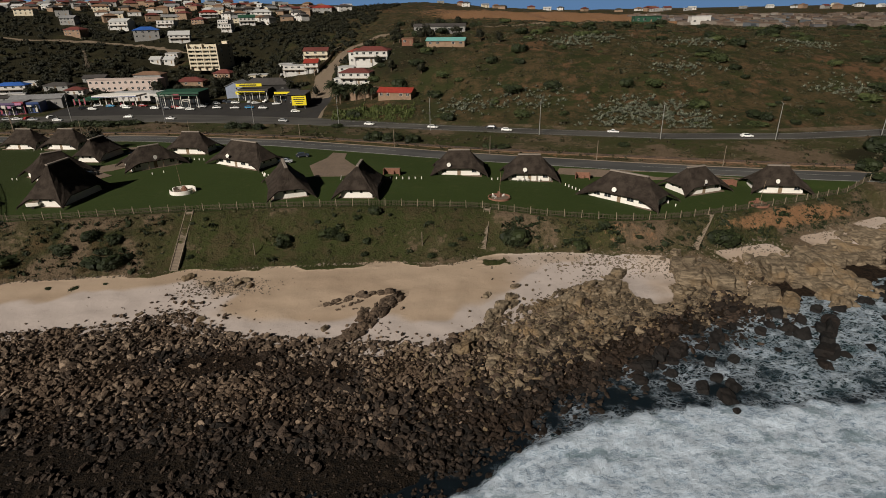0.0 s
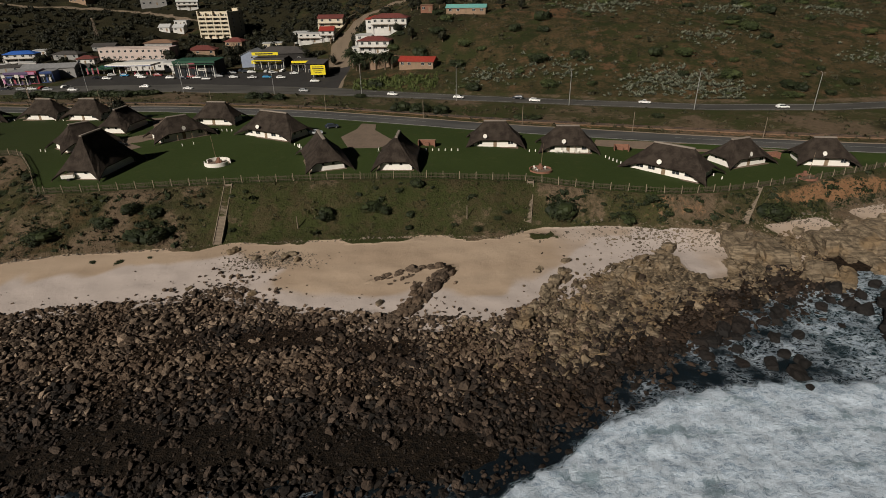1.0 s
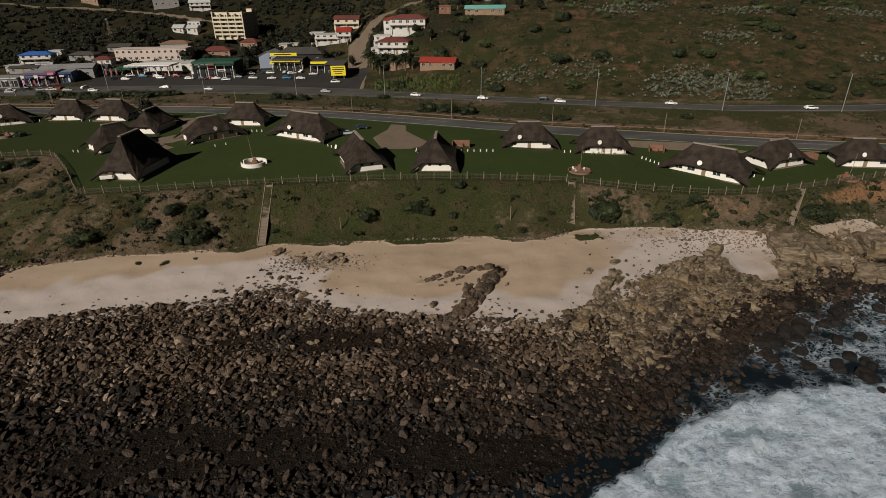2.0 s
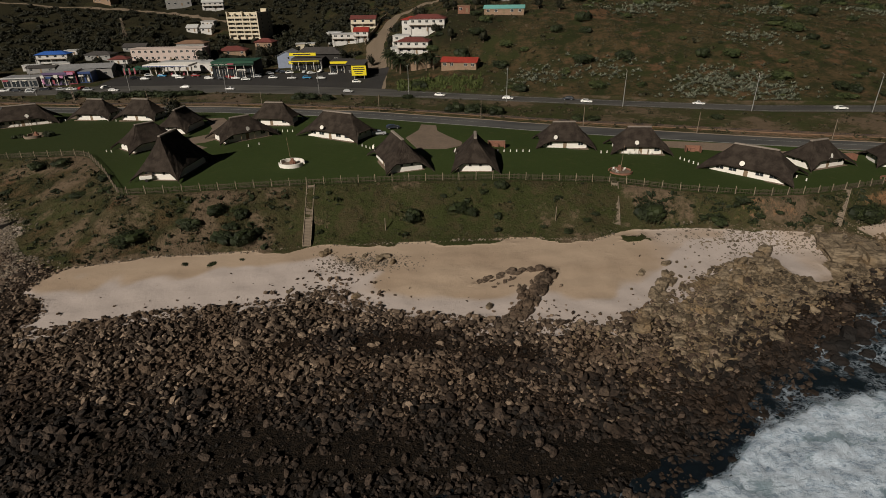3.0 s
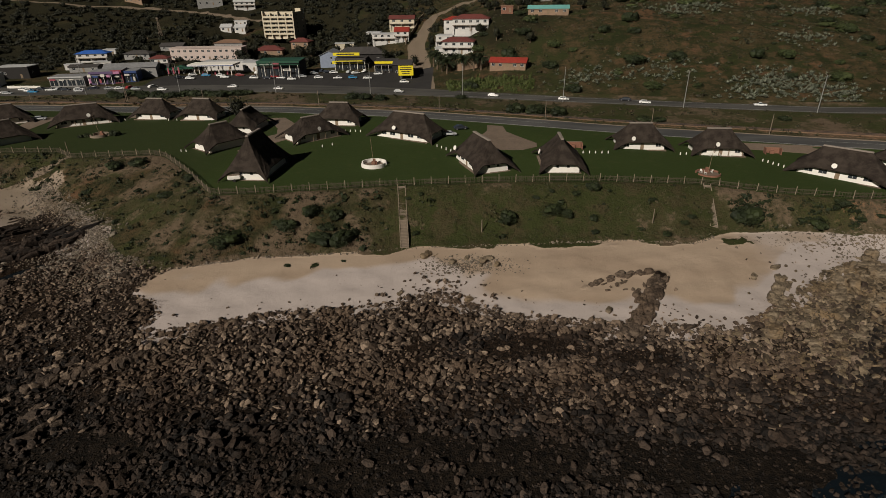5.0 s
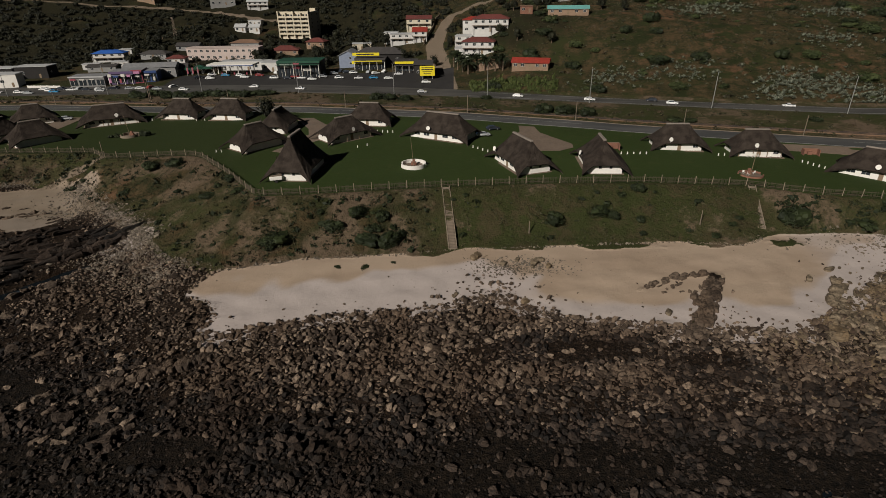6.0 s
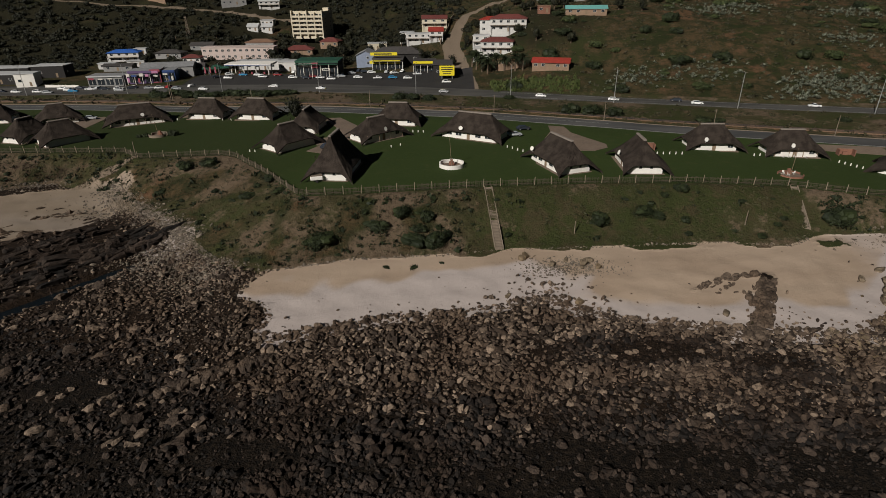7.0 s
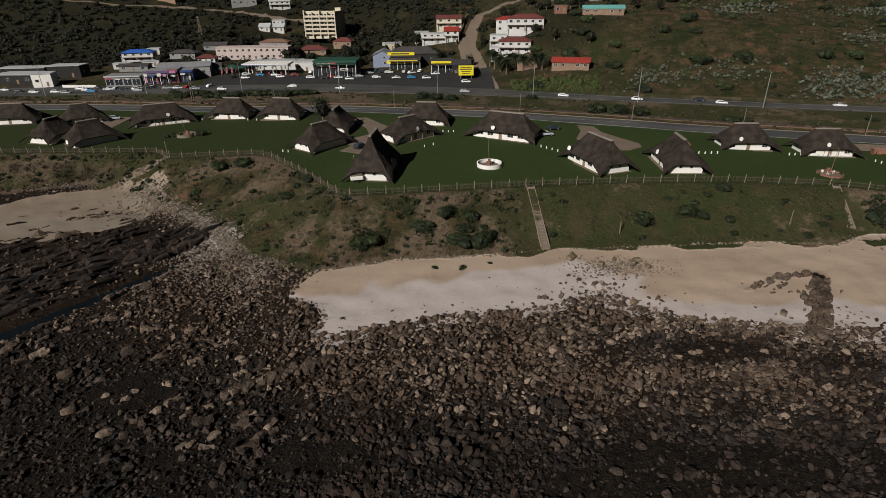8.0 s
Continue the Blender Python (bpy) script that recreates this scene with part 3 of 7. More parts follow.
    track = np.maximum(smooth01((np.interp(y, (270, 315, 335, 360, 400), (4.8, 5.6, 4.8, 3.6, 2.6)) - near_path(x, y, SIDE_ROAD)) / 1.5 + 0.5), smooth01((2.2 - near_path(x, y, HILL_TRACK)) / 2 + 0.5))
    track = np.maximum(track, 0.8 * smooth01((2.6 - near_path(x, y, UPPER_ROAD)) / 2 + 0.5))
    track = np.maximum(track, 0.8 * smooth01((1.6 - near_path(x, y, COVE_PATH)) / 1.2 + 0.5))
    for name, v in (("lawn", lawn), ("dark_sand", np.maximum(cove, smooth01(scree * 4) * smooth01((-138 - x) / 8))), ("wet", smooth01((np.interp(x, (-230, -145, -120, -100, -5, 10, 30, 70), (74, 84, 76, 67, 64, 66, 80, 100)) - y) / 7)), ("olive", smooth01((-100 - x) / 30)), ("dry", dry), ("washed", washed), ("tan", smooth01((x + 10) / 40) * smooth01((y - ys_ - 7) / 9)), ("heath", heath), ("wood", wood), ("stone", np.maximum(np.maximum(np.maximum(stone, rubble), rocky_left), rib)), ("sand", sand), ("bare", bare), ("tar", tar), ("track", track)):
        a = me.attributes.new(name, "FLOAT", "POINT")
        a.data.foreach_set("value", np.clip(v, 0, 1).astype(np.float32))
    tagged(new("ground", me), "coastal ground of sand, rock, lawn and scrubby hillside", "ground", kind="structure")


def make_sea():
    xs = np.array([-3000, -1200, -500, -300] + list(np.arange(-220, -30, 1.6)) + list(np.arange(-30, 170, 0.7)) + [180, 200, 240, 320, 600, 1200, 3000])
    ys = np.array([-3000, -1200, -400, -150, -60, -20, 5, 20, 28] + list(np.arange(34, 112, 0.7)) + [114, 118, 124, 130])
    X, Y = np.meshgrid(xs, ys)
    x, y = X.ravel(), Y.ravel()
    front = np.interp(x, (-60, -14, -7, -1, 4, 10, 20, 30, 42, 63, 100, 200), (20, 40, 46, 49.5, 53, 58, 64, 66.8, 68, 68.5, 75, 92))
    front = front + 0.9 * wobble(x, 0 * y, 9, 2) + 0.5 * wobble(x, 0.5 * y, 3.1, 5) + 0.3 * wobble(x, y, 1.4, 1)
    s = front - y                                    # metres behind the breaker's front
    broken = smooth01(s / 2.5)
    z = 0.05 * wobble(x, y, 5) + 0.03 * wobble(x, y, 1.9, 2)
    z = z + broken * (0.85 * np.exp(-np.clip(s, 0, 99) / 7) + 0.20 * wobble(x, y, 4.2, 1) + 0.12 * wobble(x, y, 1.9, 3))
    nx, ny = len(xs), len(ys)
    idx = np.arange(nx * ny).reshape(ny, nx)
    faces = np.stack([idx[:-1, :-1], idx[:-1, 1:], idx[1:, 1:], idx[1:, :-1]], -1).reshape(-1, 4)
    me = mesh_np("sea", np.stack([x, y, z], -1), faces, True, [M["sea"]])
    edge = y_sea(x) - y
    foam = np.maximum(broken * (1.0 - 0.25 * smooth01((s - 22) / 30)) * (1 - 0.8 * smooth01((s - 42) / 30)), (0.27 + 0.24 * smooth01((x - 44) / 20)) * smooth01((30 - edge) / 12) * smooth01((x - 8) / 20))
    foam = np.maximum(foam, (0.10 + 0.14 * smooth01((x - 2) / 14)) * smooth01((8 - edge) / 6) * smooth01((edge + 5) / 3))
    foam = np.maximum(foam, 0.62 * smooth01(1.4 - np.hypot((x + 153) / 4, (y - 78) / 9)))
    a = me.attributes.new("foam", "FLOAT", "POINT")
    a.data.foreach_set("value", foam.astype(np.float32))
    tagged(new("water", me), "dark green sea with white broken surf", "sea", kind="structure")


def make_backdrop():
    """The clear sky low over the far ridge."""
    m = bpy.data.materials.new("far_sky")
    m.use_nodes = True
    nt = m.node_tree
    nt.nodes.clear()
    out, em = nt.nodes.new("ShaderNodeOutputMaterial"), nt.nodes.new("ShaderNodeEmission")
    em.inputs["Color"].default_value = (0.17, 0.33, 0.60, 1)
    em.inputs["Strength"].default_value = 0.55
    nt.links.new(em.outputs[0], out.inputs[0])
    v = [(-3600, 3900, -50), (3600, 3900, -50), (3600, 3900, 900), (-3600, 3900, 900)]
    tagged(new("backdrop", mesh_np("backdrop", v, [(0, 1, 2, 3)], False, [m])), "clear blue sky low over the ridge", "sky", kind="structure")


make_ground()
make_sea()
make_backdrop()


# ---- roads ----
def strip(name, line, x0, x1, offset, width, material, label, category, lift=0.06, step=4.0, depth=0.5):
    """A band along a plan curve y = line(x), laid on the ground, with a thickness."""
    xs = np.arange(x0, x1 + 0.1, step)
    ys = line(xs)
    tx, ty = np.gradient(xs), np.gradient(ys)
    l = np.hypot(tx, ty)
    px, py = -ty / l, tx / l
    w = width(xs) if callable(width) else np.full(len(xs), width)
    c = (xs + px * offset, ys + py * offset)
    rows = []
    for k in (-0.5, 0.5):
        vx, vy = c[0] + px * w * k, c[1] + py * w * k
        rows.append((vx, vy))
    zc = height(c[0], c[1])
    zt = np.maximum(np.maximum(height(*rows[0]), height(*rows[1])), zc) + lift
    v = []
    for vx, vy in rows:
        v.append(np.stack([vx, vy, zt], -1))
        v.append(np.stack([vx, vy, zt - depth], -1))
    n = len(xs)
    V = np.concatenate(v)                            # near top, near low, far top, far low
    i = np.arange(n - 1)
    q = [np.stack([i, i + 1, 2 * n + i + 1, 2 * n + i], -1), np.stack([n + i, n + i + 1, i + 1, i], -1), np.stack([2 * n + i, 2 * n + i + 1, 3 * n + i + 1, 3 * n + i], -1)]
    ob = new(name, mesh_np(name, V, np.concatenate(q), False, [material]))
    return tagged(ob, label, category, kind="structure")


hw_width = lambda x: np.interp(x, (-300, -120, -60, 0, 600), (21, 19, 16, 11, 10))
strip("road_highway", y_highway, -480, 560, 0, hw_width, M["oldroad"], "grey tarred coast road with worn surface", "road")
strip("road_service", y_service, -390, 130, 0, 10.0, M["asphalt"], "dark tarred service road behind the chalets", "road")
strip("road_line", y_highway, -480, 560, 0, 0.45, M["asphalt"], "dark tarred seam down the middle of the road", "road line", 0.075, depth=0.012)
strip("road_line", y_highway, -480, 560, -4.3, 0.22, M["line"], "pale painted edge line on the road", "road line", 0.075, depth=0.012)
strip("road_line", y_highway, -480, 560, 4.3, 0.22, M["line"], "pale painted edge line on the road", "road line", 0.075, depth=0.012)
strip("kerb", y_service, -390, 128, 5.3, 0.6, M["concrete"], "pale concrete kerb along the service road", "kerb", 0.22, depth=0.7)
strip("road_line", y_service, -390, 128, -4.6, 0.35, M["line"], "pale painted edge line on the road", "road line", 0.075, depth=0.012)
strip("road_line", y_service, -390, 128, 1.2, 0.18, M["line"], "pale painted centre line on the road", "road line", 0.075, depth=0.012)
strip("rail_bed", y_service, -390, 240, 12.5, 3.6, M["ballast"], "brown ballast bed of a railway line", "railway", 0.12, depth=0.6)
strip("rail", y_service, -390, 240, 11.8, 0.12, M["dark"], "dark steel rail on the ballast", "rail", 0.32, depth=0.2)
strip("rail", y_service, -390, 240, 13.2, 0.12, M["dark"], "dark steel rail on the ballast", "rail", 0.32, depth=0.2)


# ---- thatched chalets ----
def eave_drop(s):
    """How far an eave has come down, 0 in its middle to 1 at its corners."""
    return max(0.0, (abs(s) - 0.58) / 0.42) ** 1.3


def chalet_roof(L, D, R, hr, over=1.15, mid=2.5, droop=1.95):
    """A hipped thatch roof whose eaves come down towards the corners; the ridge runs along x."""
    a, b, n, rows = L / 2 + over, D / 2 + over, 14, 8
    ring = []
    for (x0, y0), (x1, y1) in (((-a, -b), (a, -b)), ((a, -b), (a, b)), ((a, b), (-a, b)), ((-a, b), (-a, -b))):
        for i in range(n):
            s = -1 + 2 * i / n
            f = (s + 1) / 2
            x, y = x0 + (x1 - x0) * f, y0 + (y1 - y0) * f
            c = eave_drop(s)
            k = 1 + 0.17 * c
            ring.append((x * k, y * k, mid - droop * c))
    bm = bmesh.new()
    grid = []
    rnd = random.Random(int(L * 100 + hr * 10))
    for t in [i / rows for i in range(rows + 1)]:
        row = []
        for x, y, z in ring:
            rx = max(-R / 2, min(R / 2, x * (R / 2) / (a - b * 0.9)))
            p = t - 0.07 * math.sin(math.pi * t)
            sag = rnd.uniform(-0.07, 0.07) if 0 < t < 0.95 else 0.0
            row.append(bm.verts.new((x + (rx - x) * t, y * (1 - t) + 0.22 * (t > 0.99) * math.copysign(1, y), z + (hr - z) * p + sag)))
        grid.append(row)
    low = [bm.verts.new((x * 0.975, y * 0.975, z - 0.26)) for x, y, z in ring]
    inner = [bm.verts.new((x * 0.72, y * 0.66, z * 0.3 + 2.2)) for x, y, z in ring]
    m = len(ring)
    for lower, upper in [*zip(grid, grid[1:]), (low, grid[0]), (inner, low)]:
        for i in range(m):
            bm.faces.new((lower[i], lower[(i + 1) % m], upper[(i + 1) % m], upper[i]))
    bmesh.ops.remove_doubles(bm, verts=bm.verts, dist=0.02)
    return bm


def chalet_wall(L, D, top=2.7, drop=1.75):
    """A closed ring of wall, 0.25 m thick, whose top follows the eaves."""
    bm = bmesh.new()
    n = 12
    sec = []
    for (x0, y0), (x1, y1) in (((-L, -D), (L, -D)), ((L, -D), (L, D)), ((L, D), (-L, D)), ((-L, D), (-L, -D))):
        for i in range(n):
            s = -1 + 2 * i / n
            f = (s + 1) / 2
            x, y = (x0 + (x1 - x0) * f) / 2, (y0 + (y1 - y0) * f) / 2
            z = top - drop * eave_drop(s)
            kx, ky = 1 - 0.5 / L, 1 - 0.5 / D
            sec.append([bm.verts.new(v) for v in ((x, y, -0.3), (x, y, z), (x * kx, y * ky, z), (x * kx, y * ky, -0.3))])
    for p, q in zip(sec, sec[1:] + sec[:1]):
        for k in range(4):
            bm.faces.new((p[k], q[k], q[(k + 1) % 4], p[(k + 1) % 4]))
    bmesh.ops.recalc_face_normals(bm, faces=bm.faces)
    return bm


def window(parent, x, y, z, w, h, ang=0, panes=2, name="window"):
    """A window board standing 3 cm proud of a wall with its panes set in it; its outer side is local -y."""
    t = 0.07
    ob = part(name, boxes((-w / 2, -0.03, 0, w / 2, 0.03, h)), M["frame"], parent)
    ob.matrix_local = pose(x, y, z, 0, 0, ang)
    for k in range(panes):
        a, b = -w / 2 + t + (w - t) * k / panes, -w / 2 + (w - t) * (k + 1) / panes
        part("pane", boxes((a, -0.045, t, b, -0.02, h - t)), M["glass"], ob)
    return ob


def dish(parent, x, y, z):
    bm = bmesh.new()
    bmesh.ops.create_cone(bm, cap_ends=True, segments=14, radius1=0.20, radius2=0.62, depth=0.16, matrix=pose(0, -0.35, 0.75, 72, 0, 12))
    rod(bm, (0, 0, -0.4), (0, -0.28, 0.72), 0.04)
    ob = part("satellite_dish", bm, M["white"], parent, "round white satellite dish on a bracket")
    ob.matrix_local = pose(x, y, z)


def chalet(x, y, ang, L=12.5, D=8.0, R=6.0, hr=7.0, label="thatched holiday chalet with white plaster walls on the lawn", dish_x=None, veranda=False):
    base = min(h1(x, y), h1(x + 3, y - 3)) - 0.02
    ob = thing("thatched_chalet", pose(x, y, base, 0, 0, ang), label, "chalet", "thatched chalets on the lawn")
    part("roof", chalet_roof(L, D, R, hr), M["thatch"], ob, "dark weathered thatch roof with sagging eaves")
    part("ridge_cap", boxes((-R / 2 - 0.35, -0.42, hr - 0.28, R / 2 + 0.35, 0.42, hr + 0.12), bevel=0.12), M["cap"], ob, "pale cement ridge capping")
    wall = part("wall", chalet_wall(L, D), M["white"], ob, "white plastered wall")
    part("plinth", boxes((-L / 2 - 0.5, -D / 2 - 0.9, -0.35, L / 2 + 0.5, D / 2 + 0.5, 0.10)), M["paving"], ob, "brick paved stoep")
    n = 3 if L < 15 else 5
    for k in range(n):
        wx = -L * 0.36 + L * 0.72 * k / (n - 1)
        if k == n // 2:
            d = part("door", boxes((wx - 0.5, -D / 2 - 0.05, 0.1, wx + 0.5, -D / 2 + 0.03, 2.1), bevel=0.02), M["wood"], ob, "brown timber door")
        else:
            window(ob, wx, -D / 2 - 0.03, 0.95, 1.5 if L < 15 else 1.9, 1.05, 0, 2)
    for s, a in ((-1, -90), (1, 90)):
        for yy in (-D * 0.16, D * 0.16):
            window(ob, s * (L / 2 + 0.03), yy, 1.35, 0.8, 0.85, a, 1)
    for sx in (-1, 1):
        for sy in (-1, 1):
            bm = bmesh.new()
            cx, cy = sx * (L / 2 + 1.15) * 1.13, sy * (D / 2 + 1.15) * 1.13
            rod(bm, (cx * 0.93, cy * 0.9, 1.1), (cx * 1.05, cy * 1.08, -0.1), 0.08, 0.07, 6)
            part("corner_prop", bm, M["thatchpole"], ob)
    if veranda:
        for k in range(4):
            px = -L / 2 + 0.6 + k * (L - 1.2) / 3
            bm = bmesh.new()
            rod(bm, (px, -D / 2 - 0.75, 0.05), (px, -D / 2 - 0.75, 2.3), 0.09)
            part("post", bm, M["wood"], ob)
    if dish_x is not None:
        dish(ob, dish_x, -D / 2 - 0.75, 2.85)
    return ob


chalet(-160.5, 209, -8, label="thatched chalet beside the service road")
chalet(-140.5, 203.5, -10, label="thatched chalet beside the service road")
chalet(-184, 202, 28, 17, 8.5, 9.5, 6.8, "long thatched chalet with a shaded veranda", 2.0, veranda=True)
chalet(-88.5, 191.5, -7, label="thatched chalet beside the service road")
chalet(-63.4, 172.8, -28, 18, 9, 10.5, 7.4, "long thatched chalet facing the round fire wall", -2.0)
chalet(4.6, 163.7, -2, hr=7.0, dish_x=-3.0, label="thatched chalet beside the brick braai wall")
chalet(25.2, 159.2, -4, hr=7.0, dish_x=-1.5, label="thatched chalet with furniture on its stoep", veranda=True)
chalet(48.4, 139.3, -43, 17.5, 9, 10, 7.0, "long thatched chalet close to the sea fence", -1.0)
chalet(69.4, 147.8, 21, 12, 8, 5.5, 6.6, dish_x=-1.0)
chalet(91.8, 147.7, -8, 11.5, 8, 5, 6.8, dish_x=-1.5, label="thatched chalet near the end of the lawn")
chalet(-99.4, 138.3, -95, 14.8, 8.4, 7.4, 10.0, "large thatched chalet with its gable end to the sea", 0.5)
chalet(-118.3, 162.5, -128, 12.5, 8, 5, 7.0, "thatched chalet beside a paved parking bay", 1.0)
chalet(-117.5, 184, -95, 13, 8, 6.5, 7.0, "thatched chalet with a pale ridge beside a tree", 2.0)
chalet(-93.7, 172, 42, 14, 8, 5.5, 6.6, "thatched chalet with a shaded veranda on the round lawn", 0.0, veranda=True)
chalet(-42.5, 143.3, -69, 15, 8.2, 9.5, 7.6, "large thatched chalet with its gable end to the sea", -5.5)
chalet(-22.3, 143.3, -92, 14.5, 8.2, 6.5, 7.6, "large thatched chalet with its gable end to the sea", 0.5)
chalet(-241, 207, 10, 14, 8.5, 7, 6.8)
chalet(-214.5, 204.5, 35, 11.5, 8, 4.5, 6.8)
chalet(-208.5, 180, -105, 12, 8, 4.5, 7.0, dish_x=0.0)
chalet(-194, 175.5, -130, 12.5, 8, 5.5, 7.0, dish_x=0.5)


# ---- fence and stairs ----
def make_fence():
    ob = thing("fence", pose(0, 0, 0), "weathered timber paling fence along the top of the bank", "fence")
    xs = np.arange(-300, 126, 0.25)
    ys = y_top(xs) + 0.5
    d = np.concatenate([[0], np.cumsum(np.hypot(np.diff(xs), np.diff(ys)))])
    s = np.arange(0, d[-1], 4.05)
    px, py = np.interp(s, d, xs), np.interp(s, d, ys)
    pz = height(px, py)
    rng = random.Random(4)
    post = bmesh.new()
    box(post, -0.075, -0.075, -0.4, 0.075, 0.075, 1.95, 0.02)
    first = part("post", post, M["post"], ob)
    for i in range(len(s)):
        p = first if i == 0 else new("post", first.data)
        p.parent = ob
        p.matrix_local = pose(px[i], py[i], pz[i], rng.uniform(-2, 2), rng.uniform(-3, 3), math.degrees(math.atan2(py[i] - py[i - 1], px[i] - px[i - 1])) if i else 0)
    # palings and rails, too thin to tell apart singly
    g = np.arange(0, d[-1] - 0.2, 0.2)
    gx, gy = np.interp(g, d, xs), np.interp(g, d, ys)
    gz = height(gx, gy)
    rs = np.random.default_rng(4)
    cube = np.array([(x, y, z) for z in (0, 1) for y in (-1, 1) for x in (-1, 1)], float)
    quad = np.array([(0, 2, 3, 1), (4, 5, 7, 6), (0, 1, 5, 4), (1, 3, 7, 5), (3, 2, 6, 7), (2, 0, 4, 6)])
    ok = rs.uniform(0, 1, len(g)) > 0.25
    top = 1.45 + rs.uniform(-0.12, 0.1, len(g))
    V = [cube * np.array([0.035, 0.012, 1.0]) * np.array([1, 1, t]) + np.array([x, y, z + 0.05]) for x, y, z, t in zip(gx[ok], gy[ok], gz[ok], top[ok])]
    for k in range(len(s) - 1):
        for zz in (0.4, 1.2):
            a, b = np.array([px[k], py[k], pz[k] + zz]), np.array([px[k + 1], py[k + 1], pz[k + 1] + zz])
            n = np.array([-(b - a)[1], (b - a)[0], 0]) / np.hypot(*(b - a)[:2]) * 0.02
            V.append(np.array([a - n, b - n, a + n, b + n, a - n + [0, 0, 0.09], b - n + [0, 0, 0.09], a + n + [0, 0, 0.09], b + n + [0, 0, 0.09]]))
    n = len(V)
    pal = new("paling_run", mesh_np("paling_run", np.concatenate(V), np.concatenate([quad + 8 * k for k in range(n)]), False, [M["fence"]]))
    pal.parent = ob
    tagged(pal, "thin weathered palings and rails", kind="stuff")


def stairway(top, foot, width=1.5, label="long flight of concrete steps down the bank"):
    (x0, y0), (x1, y1) = top, foot
    z0, z1 = h1(x0, y0), h1(x1, y1)
    n = max(6, round((z0 - z1) / 0.19))
    run = math.hypot(x1 - x0, y1 - y0)
    ob = thing("stairway", pose(x0, y0, z0, 0, 0, math.degrees(math.atan2(y1 - y0, x1 - x0))), label, "stairs", "stairways down the bank")
    step = part("step", boxes((0, -width / 2, -0.75, run / n - 0.01, width / 2, 0.0), bevel=0.02), M["concrete"], ob)
    for k in range(n):
        s = step if k == 0 else new("step", step.data)
        s.parent = ob
        c = k * run / n
        gz = h1(x0 + (x1 - x0) * k / n, y0 + (y1 - y0) * k / n) - z0
        s.matrix_local = pose(c, 0, (z1 - z0) * (k + 0.5) / n + 0.22)
    for sgn, nm in ((-1, "side_wall"), (1, "side_wall")):
        bm = bmesh.new()
        yy = sgn * (width / 2 + 0.12)
        v = [bm.verts.new(p) for p in ((0, yy - 0.08, -1.2), (0, yy + 0.08, -1.2), (0, yy + 0.08, 0.42), (0, yy - 0.08, 0.42), (run, yy - 0.08, z1 - z0 - 1.2), (run, yy + 0.08, z1 - z0 - 1.2), (run, yy + 0.08, z1 - z0 + 0.4), (run, yy - 0.08, z1 - z0 + 0.4))]
        for f in ((0, 1, 2, 3), (7, 6, 5, 4), (0, 3, 7, 4), (1, 5, 6, 2), (3, 2, 6, 7), (0, 4, 5, 1)):
            bm.faces.new([v[i] for i in f])
        bmesh.ops.recalc_face_normals(bm, faces=bm.faces)
        part(nm, bm, M["stairwall"], ob)
    return ob


make_fence()
stairway((-62.0, 126.4), (-60.3, 110.4))
stairway((10.9, 130.0), (9.0, 118.6), 1.3)
stairway((65.2, 127.4), (58.2, 117.8), 1.7, "short flight of concrete steps down the bank")


# ---- on the lawn ----
def fire_ring(x, y, r, h, wall, pole, label, lean=0):
    z = h1(x, y)
    ob = thing("fire_ring", pose(x, y, z), label, "braai area", "round fire places on the lawn")
    for a0, a1 in ((15, 165), (195, 345)):
        bm = bmesh.new()
        n = 16
        sec = []
        for i in range(n + 1):
            a = radians(a0 + (a1 - a0) * i / n)
            sec.append([bm.verts.new((math.cos(a) * rr, math.sin(a) * rr, zz)) for rr, zz in ((r, -0.1), (r, h), (r - 0.28, h), (r - 0.28, -0.1))])
        for p, q in zip(sec, sec[1:]):
            for k in range(4):
                bm.faces.new((p[k], p[(k + 1) % 4], q[(k + 1) % 4], q[k]))
        bm.faces.new(sec[0])
        bm.faces.new(sec[-1][::-1])
        bmesh.ops.recalc_face_normals(bm, faces=bm.faces)
        part("ring_wall", bm, wall, ob)
    bm = bmesh.new()
    bmesh.ops.create_cone(bm, cap_ends=True, segments=24, radius1=r - 0.3, radius2=r - 0.3, depth=0.12, matrix=pose(0, 0, 0.02))
    part("floor", bm, M["paving"], ob, "brick paved floor")
    part("hearth", boxes((-0.7, 0.6, 0, 0.7, 1.4, 0.9), (-0.35, 0.8, 0.9, 0.35, 1.3, 1.5), bevel=0.03), M["brickwall"], ob, "brick hearth")
    bm = bmesh.new()
    rod(bm, (0, 0, 0), (lean, 0.1, pole), 0.07, 0.035)
    part("pole", bm, M["wood"], ob, "tall timber pole")


fire_ring(-70.5, 142.0, 3.3, 1.0, M["white"], 7.5, "round white fire wall with a tall pole on the lawn", -0.5)
fire_ring(14.6, 138.3, 3.0, 0.45, M["brickwall"], 7.0, "low round brick fire place with a tall pole", 0.3)
fire_ring(-166.5, 181.5, 3.0, 0.8, M["concrete"], 7.0, "round stone fire place ringed by shrubs", -0.8)
fire_ring(80.6, 134.0, 2.4, 0.4, M["brickwall"], 6.5, "low round brick fire place near the fence", 0.6)


